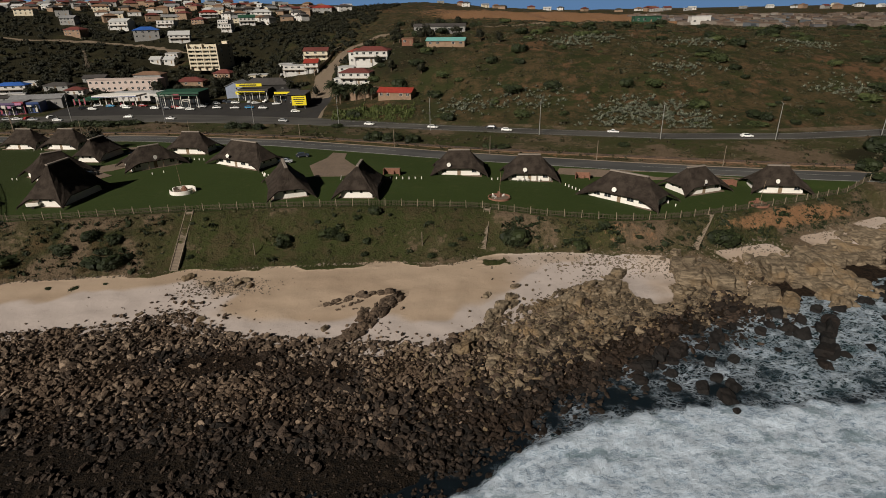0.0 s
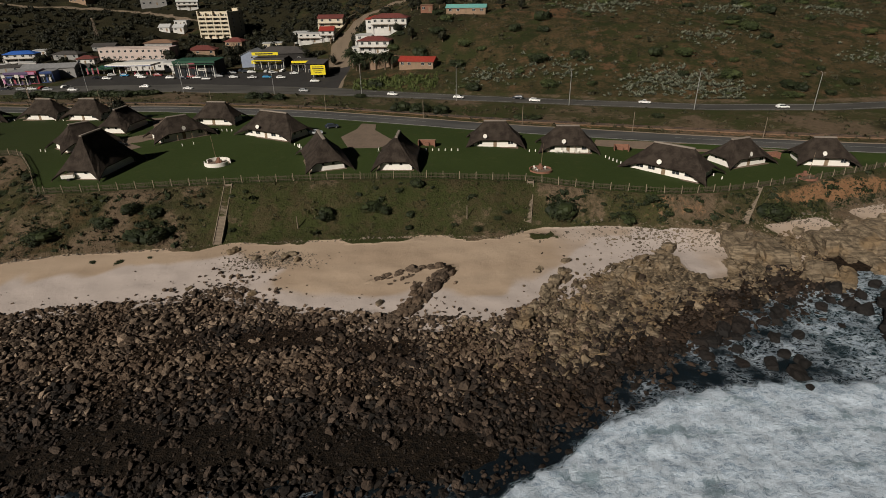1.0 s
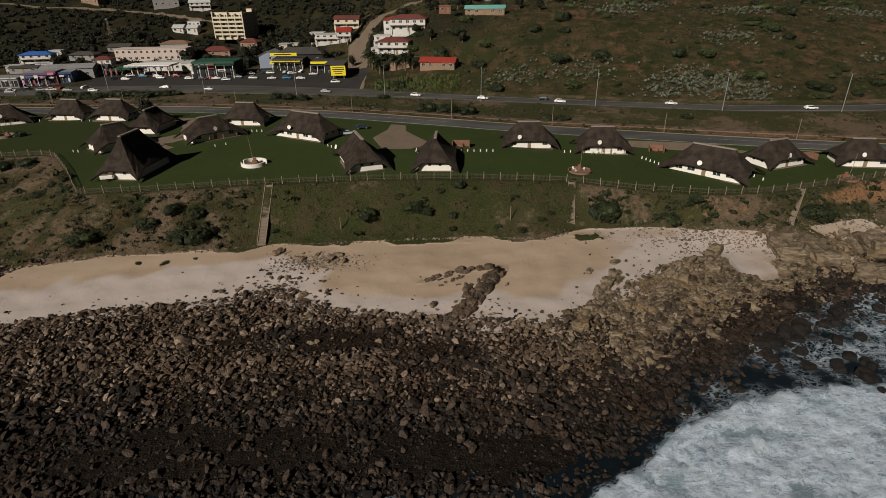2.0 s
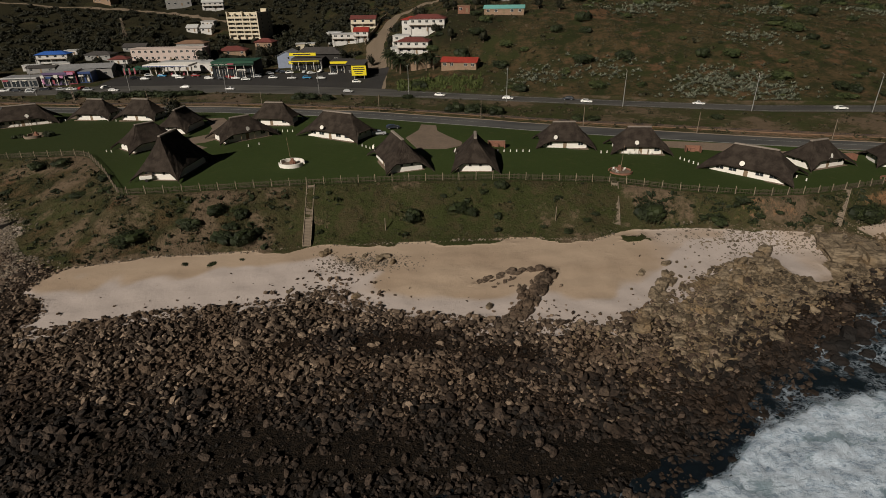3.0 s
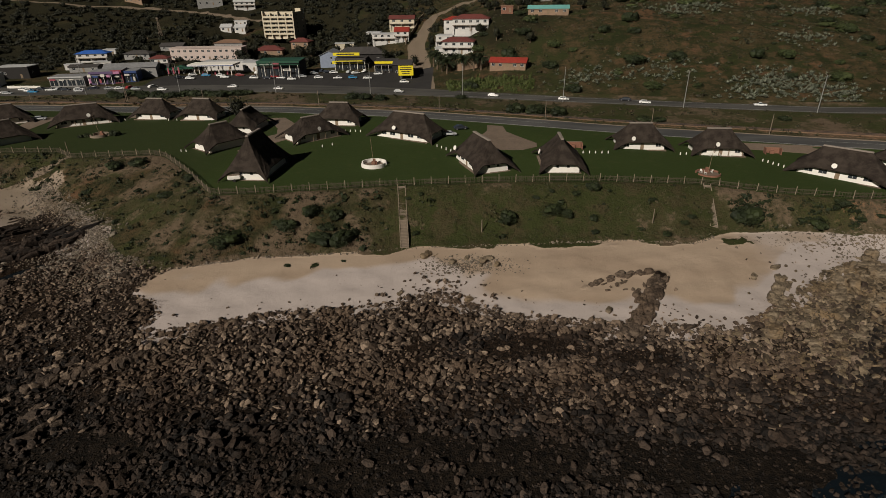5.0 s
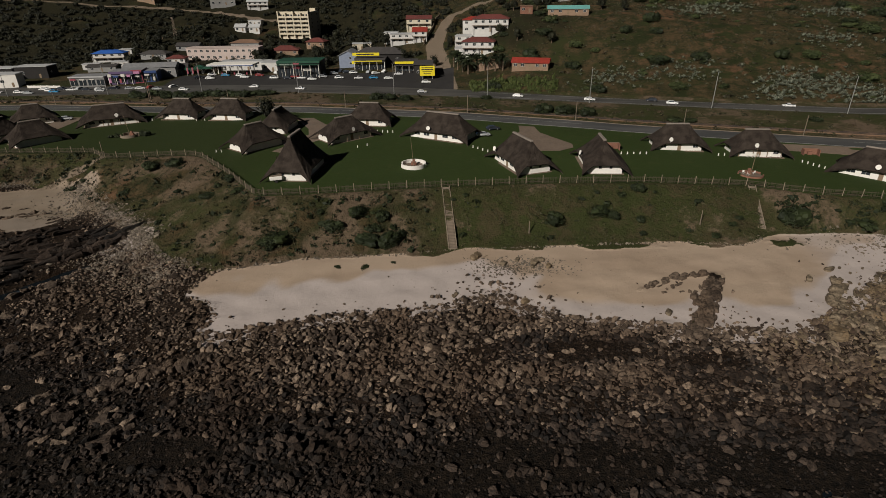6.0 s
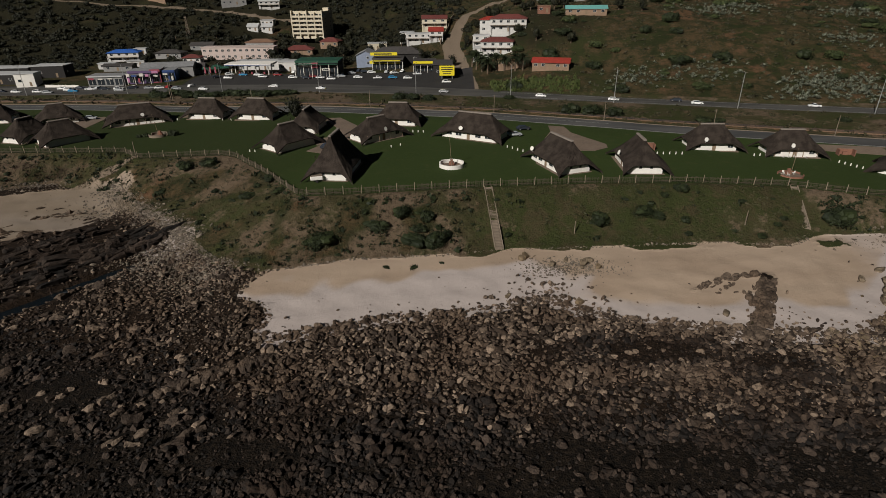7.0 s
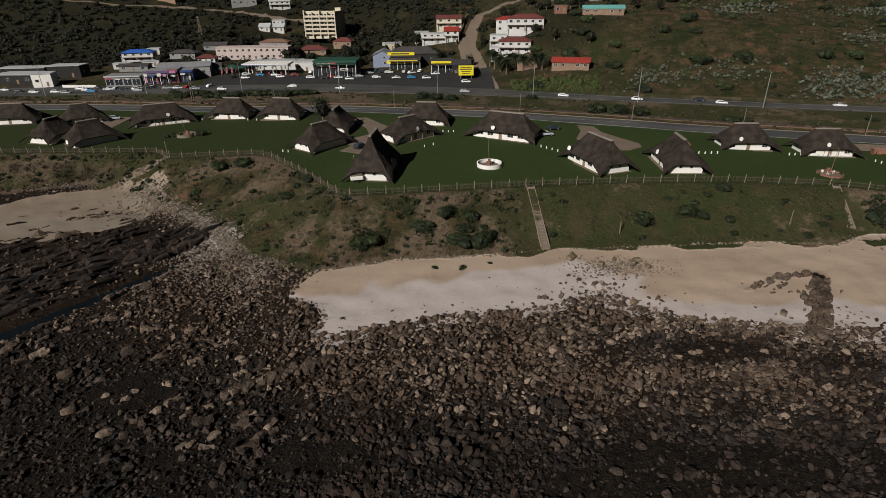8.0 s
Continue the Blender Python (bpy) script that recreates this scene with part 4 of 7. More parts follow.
def bollard_row(x0, y0, x1, y1, n):
    for k in range(n):
        f = k / max(1, n - 1)
        x, y = x0 + (x1 - x0) * f, y0 + (y1 - y0) * f
        bm = bmesh.new()
        rod(bm, (0, 0, -0.1), (0, 0, 0.62), 0.16, 0.13, 8)
        rod(bm, (0, 0, 0.62), (0, 0, 0.72), 0.13, 0.05, 8)
        me = bpy.data.meshes.new("bollard")
        bm.to_mesh(me)
        bm.free()
        me.materials.append(M["white"])
        ob = tagged(new("bollard", me), "small white painted bollard on the lawn", "bollard", "white bollards on the lawn")
        ob.matrix_world = pose(x, y, h1(x, y))


bollard_row(-15.5, 153.5, -6.5, 154.5, 6)
bollard_row(14.0, 155.5, 17.5, 156.0, 3)
bollard_row(34.5, 150.5, 37.2, 145.0, 5)
bollard_row(-84.5, 178.5, -79.5, 178.0, 4)
bollard_row(-54.5, 160.0, -50.5, 155.5, 4)
bollard_row(-88.0, 160.5, -85.5, 162.5, 2)
bollard_row(-128.0, 156.8, -126.4, 156.5, 2)
bollard_row(-176.0, 206.0, -171.0, 205.0, 3)
bollard_row(-153.0, 201.5, -149.5, 200.6, 2)
bollard_row(58.0, 135.5, 59.0, 133.0, 2)


def brick_wall_unit(x, y, ang, w, h=1.7):
    ob = thing("braai_wall", pose(x, y, h1(x, y), 0, 0, ang), "red face brick braai screen wall", "wall", "brick braai walls")
    part("wall", boxes((-w / 2, 0.9, -0.1, w / 2, 1.1, h), (-w / 2, -0.9, -0.1, -w / 2 + 0.2, 0.9, h), (w / 2 - 0.2, -0.9, -0.1, w / 2, 0.9, h)), M["brickwall"], ob)
    part("coping", boxes((-w / 2 - 0.05, 0.85, h, w / 2 + 0.05, 1.15, h + 0.07), bevel=0.02), M["concrete"], ob)
    part("hearth", boxes((-0.6, 0.2, -0.1, 0.6, 0.88, 0.9), bevel=0.03), M["brickwall"], ob)


brick_wall_unit(-15.5, 158.5, -4, 5.0)
brick_wall_unit(41.0, 158.0, -10, 4.2)
brick_wall_unit(80.5, 150.5, 10, 4.0)
brick_wall_unit(-218.0, 186.0, 10, 4.0)


def paved(name, pts, label, material):
    """A flat paved area with a thickness, over plan points in order."""
    cx, cy = sum(p[0] for p in pts) / len(pts), sum(p[1] for p in pts) / len(pts)
    bm = bmesh.new()
    f = bm.faces.new([bm.verts.new((x, y, 0)) for x, y in pts])
    if f.normal.z < 0:
        f.normal_flip()
    bmesh.ops.subdivide_edges(bm, edges=bm.edges[:], cuts=5, use_grid_fill=True)
    bmesh.ops.triangulate(bm, faces=bm.faces)
    for v in bm.verts:
        v.co.z = h1(v.co.x, v.co.y) + 0.07
    r = bmesh.ops.extrude_face_region(bm, geom=bm.faces[:])
    for v in r["geom"]:
        if isinstance(v, bmesh.types.BMVert):
            v.co.z -= 0.4
    bmesh.ops.recalc_face_normals(bm, faces=bm.faces)
    me = bpy.data.meshes.new(name)
    bm.to_mesh(me)
    bm.free()
    me.materials.append(material)
    return tagged(new(name, me), label, "paving", kind="structure")


paved("pavement", [(-38.5, 187.6), (-33.5, 186.1), (-32.9, 177.8), (-29.4, 171.3), (-25.2, 164.0), (-25.6, 160.2), (-30.1, 156.7), (-38.2, 156.7), (-42.5, 169.3), (-39.0, 179.2)], "brick paved parking bay between the chalets", M["paving"])
paved("pavement", [(-110, 163), (-103, 166), (-97, 176), (-101, 186), (-110, 200), (-116, 199), (-108, 184), (-106, 176), (-113, 168)], "brick paved drive between the chalets", M["paving"])
paved("pavement", [(34, 163), (60, 157), (80, 157), (98, 152), (99, 155), (82, 161), (60, 164), (36, 168)], "brick paved parking strip by the service road", M["paving"])
paved("pavement", [(-172, 214), (-160, 216), (-160, 212), (-172, 208)], "brick paved parking bay", M["paving"])
paved("pavement", [(-112, 157), (-104, 153), (-100, 160), (-108, 166)], "brick paved parking bay beside a chalet", M["paving"])
paved("pavement", [(-228, 212), (-200, 212), (-198, 186), (-204, 186), (-208, 205), (-228, 206)], "brick paved drive between the chalets", M["paving"])


# ---- posts ----
def street_lamp(x, y, h, ang, label="tall steel street lamp beside the road", arms=2, lean=0.0):
    ob = thing("street_lamp", pose(x, y, h1(x, y), 0, lean, ang), label, "street lamp", "street lamps along the road")
    bm = bmesh.new()
    rod(bm, (0, 0, -0.2), (0, 0, h), 0.16, 0.09)
    part("pole", bm, M["steel"], ob)
    for s in (-1, 1)[:arms]:
        bm = bmesh.new()
        rod(bm, (0, 0, h - 0.1), (s * 1.5, 0, h + 0.25), 0.06, 0.05)
        a = part("arm", bm, M["steel"], ob)
        part("lamp_head", boxes((min(s * 1.3, s * 2.1), -0.16, h + 0.18, max(s * 1.3, s * 2.1), 0.16, h + 0.36), bevel=0.05), M["concrete"], a, "pale lamp housing")


for lx in (-262, -217, -174, -130, -86, -46, -6, 37, 80, 120, 160, 205):
    street_lamp(lx, float(y_highway(lx)) - float(hw_width(lx)) / 2 - 1.0, 13.0, 80)


def short_pole(x, y, h, label, category="pole", arm=True):
    ob = thing("pole", pose(x, y, h1(x, y)), label, category)
    bm = bmesh.new()
    rod(bm, (0, 0, -0.3), (0, 0, h), 0.13, 0.09)
    part("post", bm, M["concrete"], ob)
    if arm:
        part("cross_arm", boxes((-0.6, -0.06, h - 0.4, 0.6, 0.06, h - 0.28)), M["wood"], ob)


for px in (-228, -150, -102, -55, -18, 15.6, 50, 87):
    short_pole(px, float(y_service(px)) + 5.9, 6.5, "pale lamp pole beside the service road", arm=False)
short_pole(-5.0, 118.5, 3.4, "leaning timber pole on the grassy bank", arm=False)
short_pole(-43.5, 115.5, 3.0, "thin timber pole on the grassy bank", arm=False)
short_pole(-161.5, 157.5, 4.5, "timber pole beside the path to the cove", arm=False)
short_pole(-190.0, 241.0, 9.5, "twin timber power pole", arm=True)
short_pole(-188.5, 239.5, 9.5, "twin timber power pole", arm=True)


def trailer(x, y, ang):
    ob = thing("trailer", pose(x, y, h1(x, y), 0, 0, ang), "small white two wheeled trailer parked on the grass", "trailer")
    part("body", boxes((-1.5, -0.75, 0.5, 1.5, 0.75, 1.5), bevel=0.15), M["white"], ob)
    part("cover", boxes((-1.4, -0.68, 1.5, 1.4, 0.68, 1.62), bevel=0.05), M["concrete"], ob)
    for s in (-1, 1):
        bm = bmesh.new()
        bmesh.ops.create_cone(bm, cap_ends=True, segments=12, radius1=0.34, radius2=0.34, depth=0.2, matrix=pose(0, s * 0.86, 0.34, 90, 0, 0))
        part("wheel", bm, M["dark"], ob)
    bm = bmesh.new()
    rod(bm, (1.5, 0, 0.6), (2.6, 0, 0.5), 0.05)
    rod(bm, (2.5, 0, 0.55), (2.5, 0, 0.0), 0.04)
    part("drawbar", bm, M["steel"], ob)


def garden_chair(x, y, ang):
    ob = thing("garden_chair", pose(x, y, h1(x, y) + 0.1, 0, 0, ang), "white plastic garden chair on a stoep", "chair", "chairs on the stoep")
    part("seat", boxes((-0.26, -0.26, 0.40, 0.26, 0.26, 0.45), bevel=0.02), M["white"], ob)
    part("backrest", boxes((-0.26, 0.22, 0.45, 0.26, 0.28, 0.95), bevel=0.02), M["white"], ob)
    for a in (-0.22, 0.22):
        for b in (-0.22, 0.22):
            part("leg", boxes((a - 0.025, b - 0.025, 0.0, a + 0.025, b + 0.025, 0.40)), M["white"], ob)


trailer(-102.9, 130.3, 15)
for cx, cy, ca in ((21.5, 154.2, 10), (23.0, 154.1, -10), (24.6, 154.3, 40), (27.5, 153.9, -30), (13.6, 137.6, 60), (15.7, 139.0, 200), (13.2, 139.1, 120)):
    garden_chair(cx, cy, ca)


# ---- town buildings ----
def gable_roof(w, d, h, z, over=0.5, t=0.18):
    """Ridge along x."""
    a, b = w / 2 + over, d / 2 + over
    bm = bmesh.new()
    sec = [(-b, z - 0.15), (0, z + h), (b, z - 0.15), (b, z - 0.15 - t), (0, z + h - t), (-b, z - 0.15 - t)]
    L = [bm.verts.new((-a, y, zz)) for y, zz in sec]
    R = [bm.verts.new((a, y, zz)) for y, zz in sec]
    for i in range(6):
        bm.faces.new((L[i], L[(i + 1) % 6], R[(i + 1) % 6], R[i]))
    bm.faces.new((L[0], L[5], L[4], L[1]))
    bm.faces.new((L[1], L[4], L[3], L[2]))
    bm.faces.new((R[1], R[4], R[5], R[0]))
    bm.faces.new((R[2], R[3], R[4], R[1]))
    bmesh.ops.recalc_face_normals(bm, faces=bm.faces)
    return bm


def hip_roof(w, d, h, z, over=0.6, t=0.18):
    a, b = w / 2 + over, d / 2 + over
    r = max(0.3, a - b)
    bm = bmesh.new()
    lo = [bm.verts.new((x, y, z - t)) for x, y in ((-a, -b), (a, -b), (a, b), (-a, b))]
    up = [bm.verts.new((x, y, z)) for x, y in ((-a, -b), (a, -b), (a, b), (-a, b))]
    p, q = bm.verts.new((-r, 0, z + h)), bm.verts.new((r, 0, z + h))
    bm.faces.new(lo[::-1])
    for i in range(4):
        bm.faces.new((lo[i], lo[(i + 1) % 4], up[(i + 1) % 4], up[i]))
    bm.faces.new((up[0], up[1], q, p))
    bm.faces.new((up[1], up[2], q))
    bm.faces.new((up[2], up[3], p, q))
    bm.faces.new((up[3], up[0], p))
    return bm


def gable_wall(w, d, h, rise):
    bm = bmesh.new()
    box(bm, -w / 2, -d / 2, -2.5, w / 2, d / 2, h)
    if rise:
        for x in (-w / 2, w / 2 - 0.2):
            v = [bm.verts.new(p) for p in ((x, -d / 2, h), (x + 0.2, -d / 2, h), (x + 0.2, d / 2, h), (x, d / 2, h), (x, 0, h + rise), (x + 0.2, 0, h + rise))]
            for f in ((0, 4, 5, 1), (3, 2, 5, 4), (0, 3, 4), (1, 5, 2)):
                bm.faces.new([v[i] for i in f])
    return bm


def house(x, y, w, d, h, ang=0, roof="hip", roof_mat="roof_red", wall_mat="house_white", rise=1.8, storeys=1, nwin=3, z=None, label="", name="house", category="house", balcony=False, group="", door=True, lift=0.0, side_windows=True):
    z = (h1(x, y) if z is None else z) + lift
    ob = thing(name, pose(x, y, z, 0, 0, ang), label or "plastered house on the hillside", category, group or "houses of the town")
    part("wall", gable_wall(w, d, h, rise if roof == "gable" else 0), M[wall_mat], ob)
    if roof == "hip":
        part("roof", hip_roof(w, d, rise, h + 0.02), M[roof_mat], ob)
    elif roof == "gable":
        part("roof", gable_roof(w, d, rise, h + 0.12), M[roof_mat], ob)
    elif roof == "mono":
        bm = boxes((-w / 2 - 0.4, -d / 2 - 0.5, h, w / 2 + 0.4, d / 2 + 0.5, h + 0.22))
        for v in bm.verts:
            v.co.z += (v.co.y + d / 2) / d * rise
        part("roof", bm, M[roof_mat], ob)
        part("back_wall", boxes((-w / 2, d / 2 - 0.3, h, w / 2, d / 2, h + rise * 0.9)), M[wall_mat], ob)
    else:
        part("roof", boxes((-w / 2 - 0.25, -d / 2 - 0.25, h, w / 2 + 0.25, d / 2 + 0.25, h + 0.3)), M[roof_mat], ob)
    sh = h / storeys
    for s in range(storeys):
        for k in range(nwin):
            wx = -w / 2 + w * (k + 0.5) / nwin
            if door and s == 0 and k == nwin // 2:
                part("door", boxes((wx - 0.5, -d / 2 - 0.04, 0, wx + 0.5, -d / 2 + 0.03, 2.05)), M["wood"], ob)
            else:
                window(ob, wx, -d / 2 - 0.03, s * sh + sh * 0.36, min(1.6, w / nwin * 0.55), min(1.3, sh * 0.45), 0, 1 if not side_windows else 2)
        if side_windows:
            window(ob, -w / 2 - 0.03, -d * 0.15, s * sh + sh * 0.36, 1.2, 1.1, -90, 1)
            window(ob, w / 2 + 0.03, -d * 0.15, s * sh + sh * 0.36, 1.2, 1.1, 90, 1)
    if balcony:
        for s in range(1, storeys):
            bz = s * sh
            b = part("balcony", boxes((-w / 2, -d / 2 - 1.6, bz - 0.15, w / 2, -d / 2 - 0.05, bz)), M["concrete"], ob)
            bm = boxes((-w / 2, -d / 2 - 1.6, bz + 0.9, w / 2, -d / 2 - 1.52, bz + 1.0))
            for k in range(int(w / 0.5) + 1):
                c = -w / 2 + k * 0.5
                box(bm, c - 0.03, -d / 2 - 1.58, bz, c + 0.03, -d / 2 - 1.54, bz + 0.9)
            part("railing", bm, M["frame"], b)
            for k in range(3):
                c = -w / 2 + 0.2 + k * (w - 0.4) / 2
                part("pillar", boxes((c - 0.14, -d / 2 - 1.6, -0.6, c + 0.14, -d / 2 - 1.32, bz - 0.15)), M[wall_mat], b)
    return ob


def shop(x, y, w, d, h, ang, wall_mat, roof_mat, fascia, label, bays=4, canopy=True, edge=0.7):
    z = h1(x, y)
    ob = thing("shop", pose(x, y, z, 0, 0, ang), label, "shop", "shops along the parking area")
    part("wall", boxes((-w / 2, -d / 2, -1, w / 2, d / 2, h)), M[wall_mat], ob)
    bm = boxes((-w / 2 - 0.3, -d / 2 - 0.3, h, w / 2 + 0.3, d / 2 + 0.3, h + 0.25))
    for v in bm.verts:
        v.co.z += max(0.0, (v.co.y + d / 2) / d) * 0.25
    part("roof", bm, M[roof_mat], ob)
    part("fascia_board", boxes((-w / 2 - 0.1, -d / 2 - 0.55, h - edge, w / 2 + 0.1, -d / 2 - 0.35, h + 0.4)), M[fascia], ob)
    for k in range(bays):
        a, b = -w / 2 + w * k / bays + 0.4, -w / 2 + w * (k + 1) / bays - 0.4
        f = part("shop_window", boxes((a, -d / 2 - 0.06, 0.1, b, -d / 2 + 0.02, h - 1.2)), M["glass"], ob)
        part("mullion", boxes(((a + b) / 2 - 0.05, -d / 2 - 0.1, 0.1, (a + b) / 2 + 0.05, -d / 2 - 0.03, h - 1.2)), M["frame"], f)
    if canopy:
        part("canopy", boxes((-w / 2, -d / 2 - 2.6, h - 1.35, w / 2, -d / 2 - 0.1, h - 1.2)), M[roof_mat], ob)
        for k in range(bays + 1):
            c = -w / 2 + 0.15 + k * (w - 0.3) / bays
            part("pillar", boxes((c - 0.1, -d / 2 - 2.5, -0.5, c + 0.1, -d / 2 - 2.3, h - 1.35)), M["white"], ob)
    return ob


# along the parking area
GREY = shop(-239, 282, 16.5, 9, 4.0, 5, "grey", "roof_grey", "roof_light", "long grey shop with a white roof edge", 4, False, 0.2)
PURPLE = shop(-224, 286.5, 11, 10, 5.2, 8, "purple", "roof_grey", "purple", "purple painted shop with bright signboards", 3)
REDSHOP = shop(-217.3, 287.4, 4.6, 9, 5.6, 12, "redboard", "roof_grey", "redboard", "narrow dark red shop front", 1, False)
BLUESHOP = shop(-212, 289.5, 6.0, 9, 4.8, 14, "blue", "roof_grey", "blue", "blue shop with a signboard", 2, False)
# near-black walls: the canopy's shade on the front is painted in
GREENSHOP = shop(-138, 297.5, 21.5, 13, 7.4, 0, "dark", "roof_green", "roof_green", "dark two storey shop building with green fascia", 5)
shop(-104, 311, 16, 10, 5.0, 0, "dark", "roof_dark", "roof_dark", "dark roofed shop behind yellow signboards", 4)
shop(-84.5, 303, 11, 11, 4.4, 0, "dark", "roof_dark", "yellow", "low shop with a yellow signboard", 3)
for ob, rows in ((PURPLE, ((-4.6, 3.4, 1.6, 1.3, "frame"), (-1.8, 3.2, 2.4, 0.9, "blue"), (1.6, 3.3, 1.8, 1.4, "frame"), (4.2, 3.2, 1.6, 1.2, "pinkboard"), (-4.6, 0.6, 1.0, 2.2, "pinkboard"), (0.2, 0.5, 0.9, 2.0, "redboard"))), (BLUESHOP, ((-1.4, 3.0, 2.2, 0.8, "frame"), (1.6, 0.5, 0.9, 1.8, "frame"))), (REDSHOP, ((0, 4.2, 3.0, 1.2, "pinkboard"), (0, 2.6, 2.2, 0.7, "frame"))), (GREY, ((-6.5, 2.6, 2.6, 0.8, "redboard"), (-2.2, 2.6, 2.2, 0.5, "frame"), (2.4, 2.7, 2.0, 0.5, "frame")))):
    dy = {GREY: -4.6, PURPLE: -7.72, REDSHOP: -5.1, BLUESHOP: -5.1}[ob] - 0.05
    for x, z, w, h, mat in rows:
        part("signboard", boxes((x - w / 2, dy - 0.12, z, x + w / 2, dy, z + h)), M[mat], ob)
for k in range(7):                                            # pale upper panels of the green shop
    if k != 3:
        part("upper_panel", boxes((-9.4 + k * 2.7, -6.62, 4.6, -7.2 + k * 2.7, -6.5, 6.4)), M["frame" if k < 3 else "glass"], GREENSHOP)
part("sign_panel", boxes((-2.4, -7.3, 4.3, 0.6, -7.0, 6.9)), M["redboard"], GREENSHOP)
house(-117, 321, 15, 9.5, 5.6, 90, "gable", "roof_grey", "bluegrey", 2.2, 2, 3, label="blue grey hall with a pale sheet roof", name="hall", category="hall")
house(-100, 320, 26, 11, 5.0, 0, "hip", "roof_dark", "dark", 3.0, 1, 4, label="dark hall with a large dark hipped roof", name="hall", category="hall")
house(-198, 353, 43, 10, 6.8, 1, "flat", "pink", "pink", 0, 2, 12, label="long pink two storey guest house", name="guest_house", category="building")
house(-188, 363.5, 17, 9, 8.6, 1, "hip", "roof_brown", "grey", 1.6, 2, 4, label="brown roofed house behind the pink guest house")
house(-278, 280, 8.6, 8, 5.8, 14, "flat", "roof_light", "white", 0, 1, 2, label="white box shaped workshop shed", name="shed", category="shed", side_windows=False)
house(-295, 287, 19, 12, 4.2, 0, "flat", "roof_light", "dark", 0, 1, 4, label="dark workshop with a pale flat roof", name="workshop", category="workshop")
house(-302, 302, 24, 10, 4.6, 3, "flat", "roof_light", "dark", 0, 1, 4, label="dark warehouse with a pale flat roof", name="warehouse", category="warehouse")
house(-279.5, 301.5, 16, 10, 5.6, 6, "flat", "roof_light", "dark", 0, 1, 2, label="dark warehouse with a white roof edge", name="warehouse", category="warehouse")
house(-262, 322, 9, 5, 2.8, 10, "flat", "roof_light", "house_white", 0, 1, 2, label="low white outbuilding with a flat roof", name="outbuilding", category="outbuilding")
house(-252, 316, 15, 7, 2.8, 6, "gable", "roof_dark", "grey", 0.8, 1, 3, label="low grey outbuilding with a dark roof", name="outbuilding", category="outbuilding")
house(-249, 328, 9, 5, 2.8, 14, "flat", "roof_light", "house_white", 0, 1, 2, label="low white outbuilding with a flat roof", name="outbuilding", category="outbuilding")
house(-217, 300, 25, 11, 5.2, 12, "gable", "roof_grey", "grey", 1.6, 1, 4, label="grey roofed workshop behind the shops", name="workshop", category="workshop")
house(-205, 307, 7, 7, 3.0, 12, "gable", "roof_dark", "grey", 2.2, 1, 2, label="small dark gabled kiosk", name="kiosk", category="kiosk")
house(-157, 314.5, 12, 9, 4.6, 0, "flat", "roof_light", "house_white", 0, 1, 3, label="white shop beside the filling station", name="shop", category="shop")
house(-75, 289, 9, 13, 6.0, 0, "mono", "roof_dark", "dark", 0.5, 1, 2, label="dark building behind a large yellow board", name="shop", category="shop")
house(-221, 338, 10, 7, 3.0, 6, "hip", "roof_maroon", "house_white", 1.6, 1, 3, label="low white house with a maroon roof among trees")
house(-240, 352, 16, 8, 2.6, -4, "hip", "roof_dark", "grey", 1.6, 1, 3, label="low grey house with a dark roof among trees")
house(-228, 372, 14, 8, 2.8, 4, "gable", "roof_dark", "grey", 1.6, 1, 3, label="low grey house with a dark roof in the woods")
house(-262, 360, 7, 6, 3.0, 10, "flat", "roof_light", "house_white", 0, 1, 2, label="small white house behind the blue roofed house")


def yard_wall(x0, y0, x1, y1, h, n, material, label):
    """A run of wall panels between piers."""
    ob = thing("yard_wall", pose(x0, y0, h1(x0, y0)), label, "wall")
    for k in range(n):
        a, b = k / n, (k + 1) / n
        za = h1(x0 + (x1 - x0) * a, y0 + (y1 - y0) * a) - h1(x0, y0)
        zb = h1(x0 + (x1 - x0) * b, y0 + (y1 - y0) * b) - h1(x0, y0)
        d = Vector((x1 - x0, y1 - y0, 0)).normalized()
        s = Vector((-d.y, d.x, 0)) * 0.14
        p, q = Vector(((x1 - x0) * a, (y1 - y0) * a, 0)) + d * 0.1, Vector(((x1 - x0) * b, (y1 - y0) * b, 0)) - d * 0.1
        bm = bmesh.new()
        v = [bm.verts.new(c) for c in (p - s + Vector((0, 0, za - 1)), q - s + Vector((0, 0, zb - 1)), q + s + Vector((0, 0, zb - 1)), p + s + Vector((0, 0, za - 1)), p - s + Vector((0, 0, za + h)), q - s + Vector((0, 0, zb + h)), q + s + Vector((0, 0, zb + h)), p + s + Vector((0, 0, za + h)))]
        for f in ((3, 2, 1, 0), (4, 5, 6, 7), (0, 1, 5, 4), (1, 2, 6, 5), (2, 3, 7, 6), (3, 0, 4, 7)):
            bm.faces.new([v[i] for i in f])
        part("panel", bm, M[material], ob)
        part("pier", boxes((p.x - d.x * 0.1 - 0.2, p.y - d.y * 0.1 - 0.2, za - 1, p.x - d.x * 0.1 + 0.2, p.y - d.y * 0.1 + 0.2, za + h + 0.15)), M[material], ob)


yard_wall(-267, 275.2, -250.5, 274.8, 1.3, 5, "white", "low white panelled yard wall beside the road")
yard_wall(-77, 337, -72.5, 362, 1.8, 8, "stairwall", "dark retaining wall along the side road")
yard_wall(-72.5, 362, -69, 388, 1.8, 8, "stairwall", "dark retaining wall along the side road")


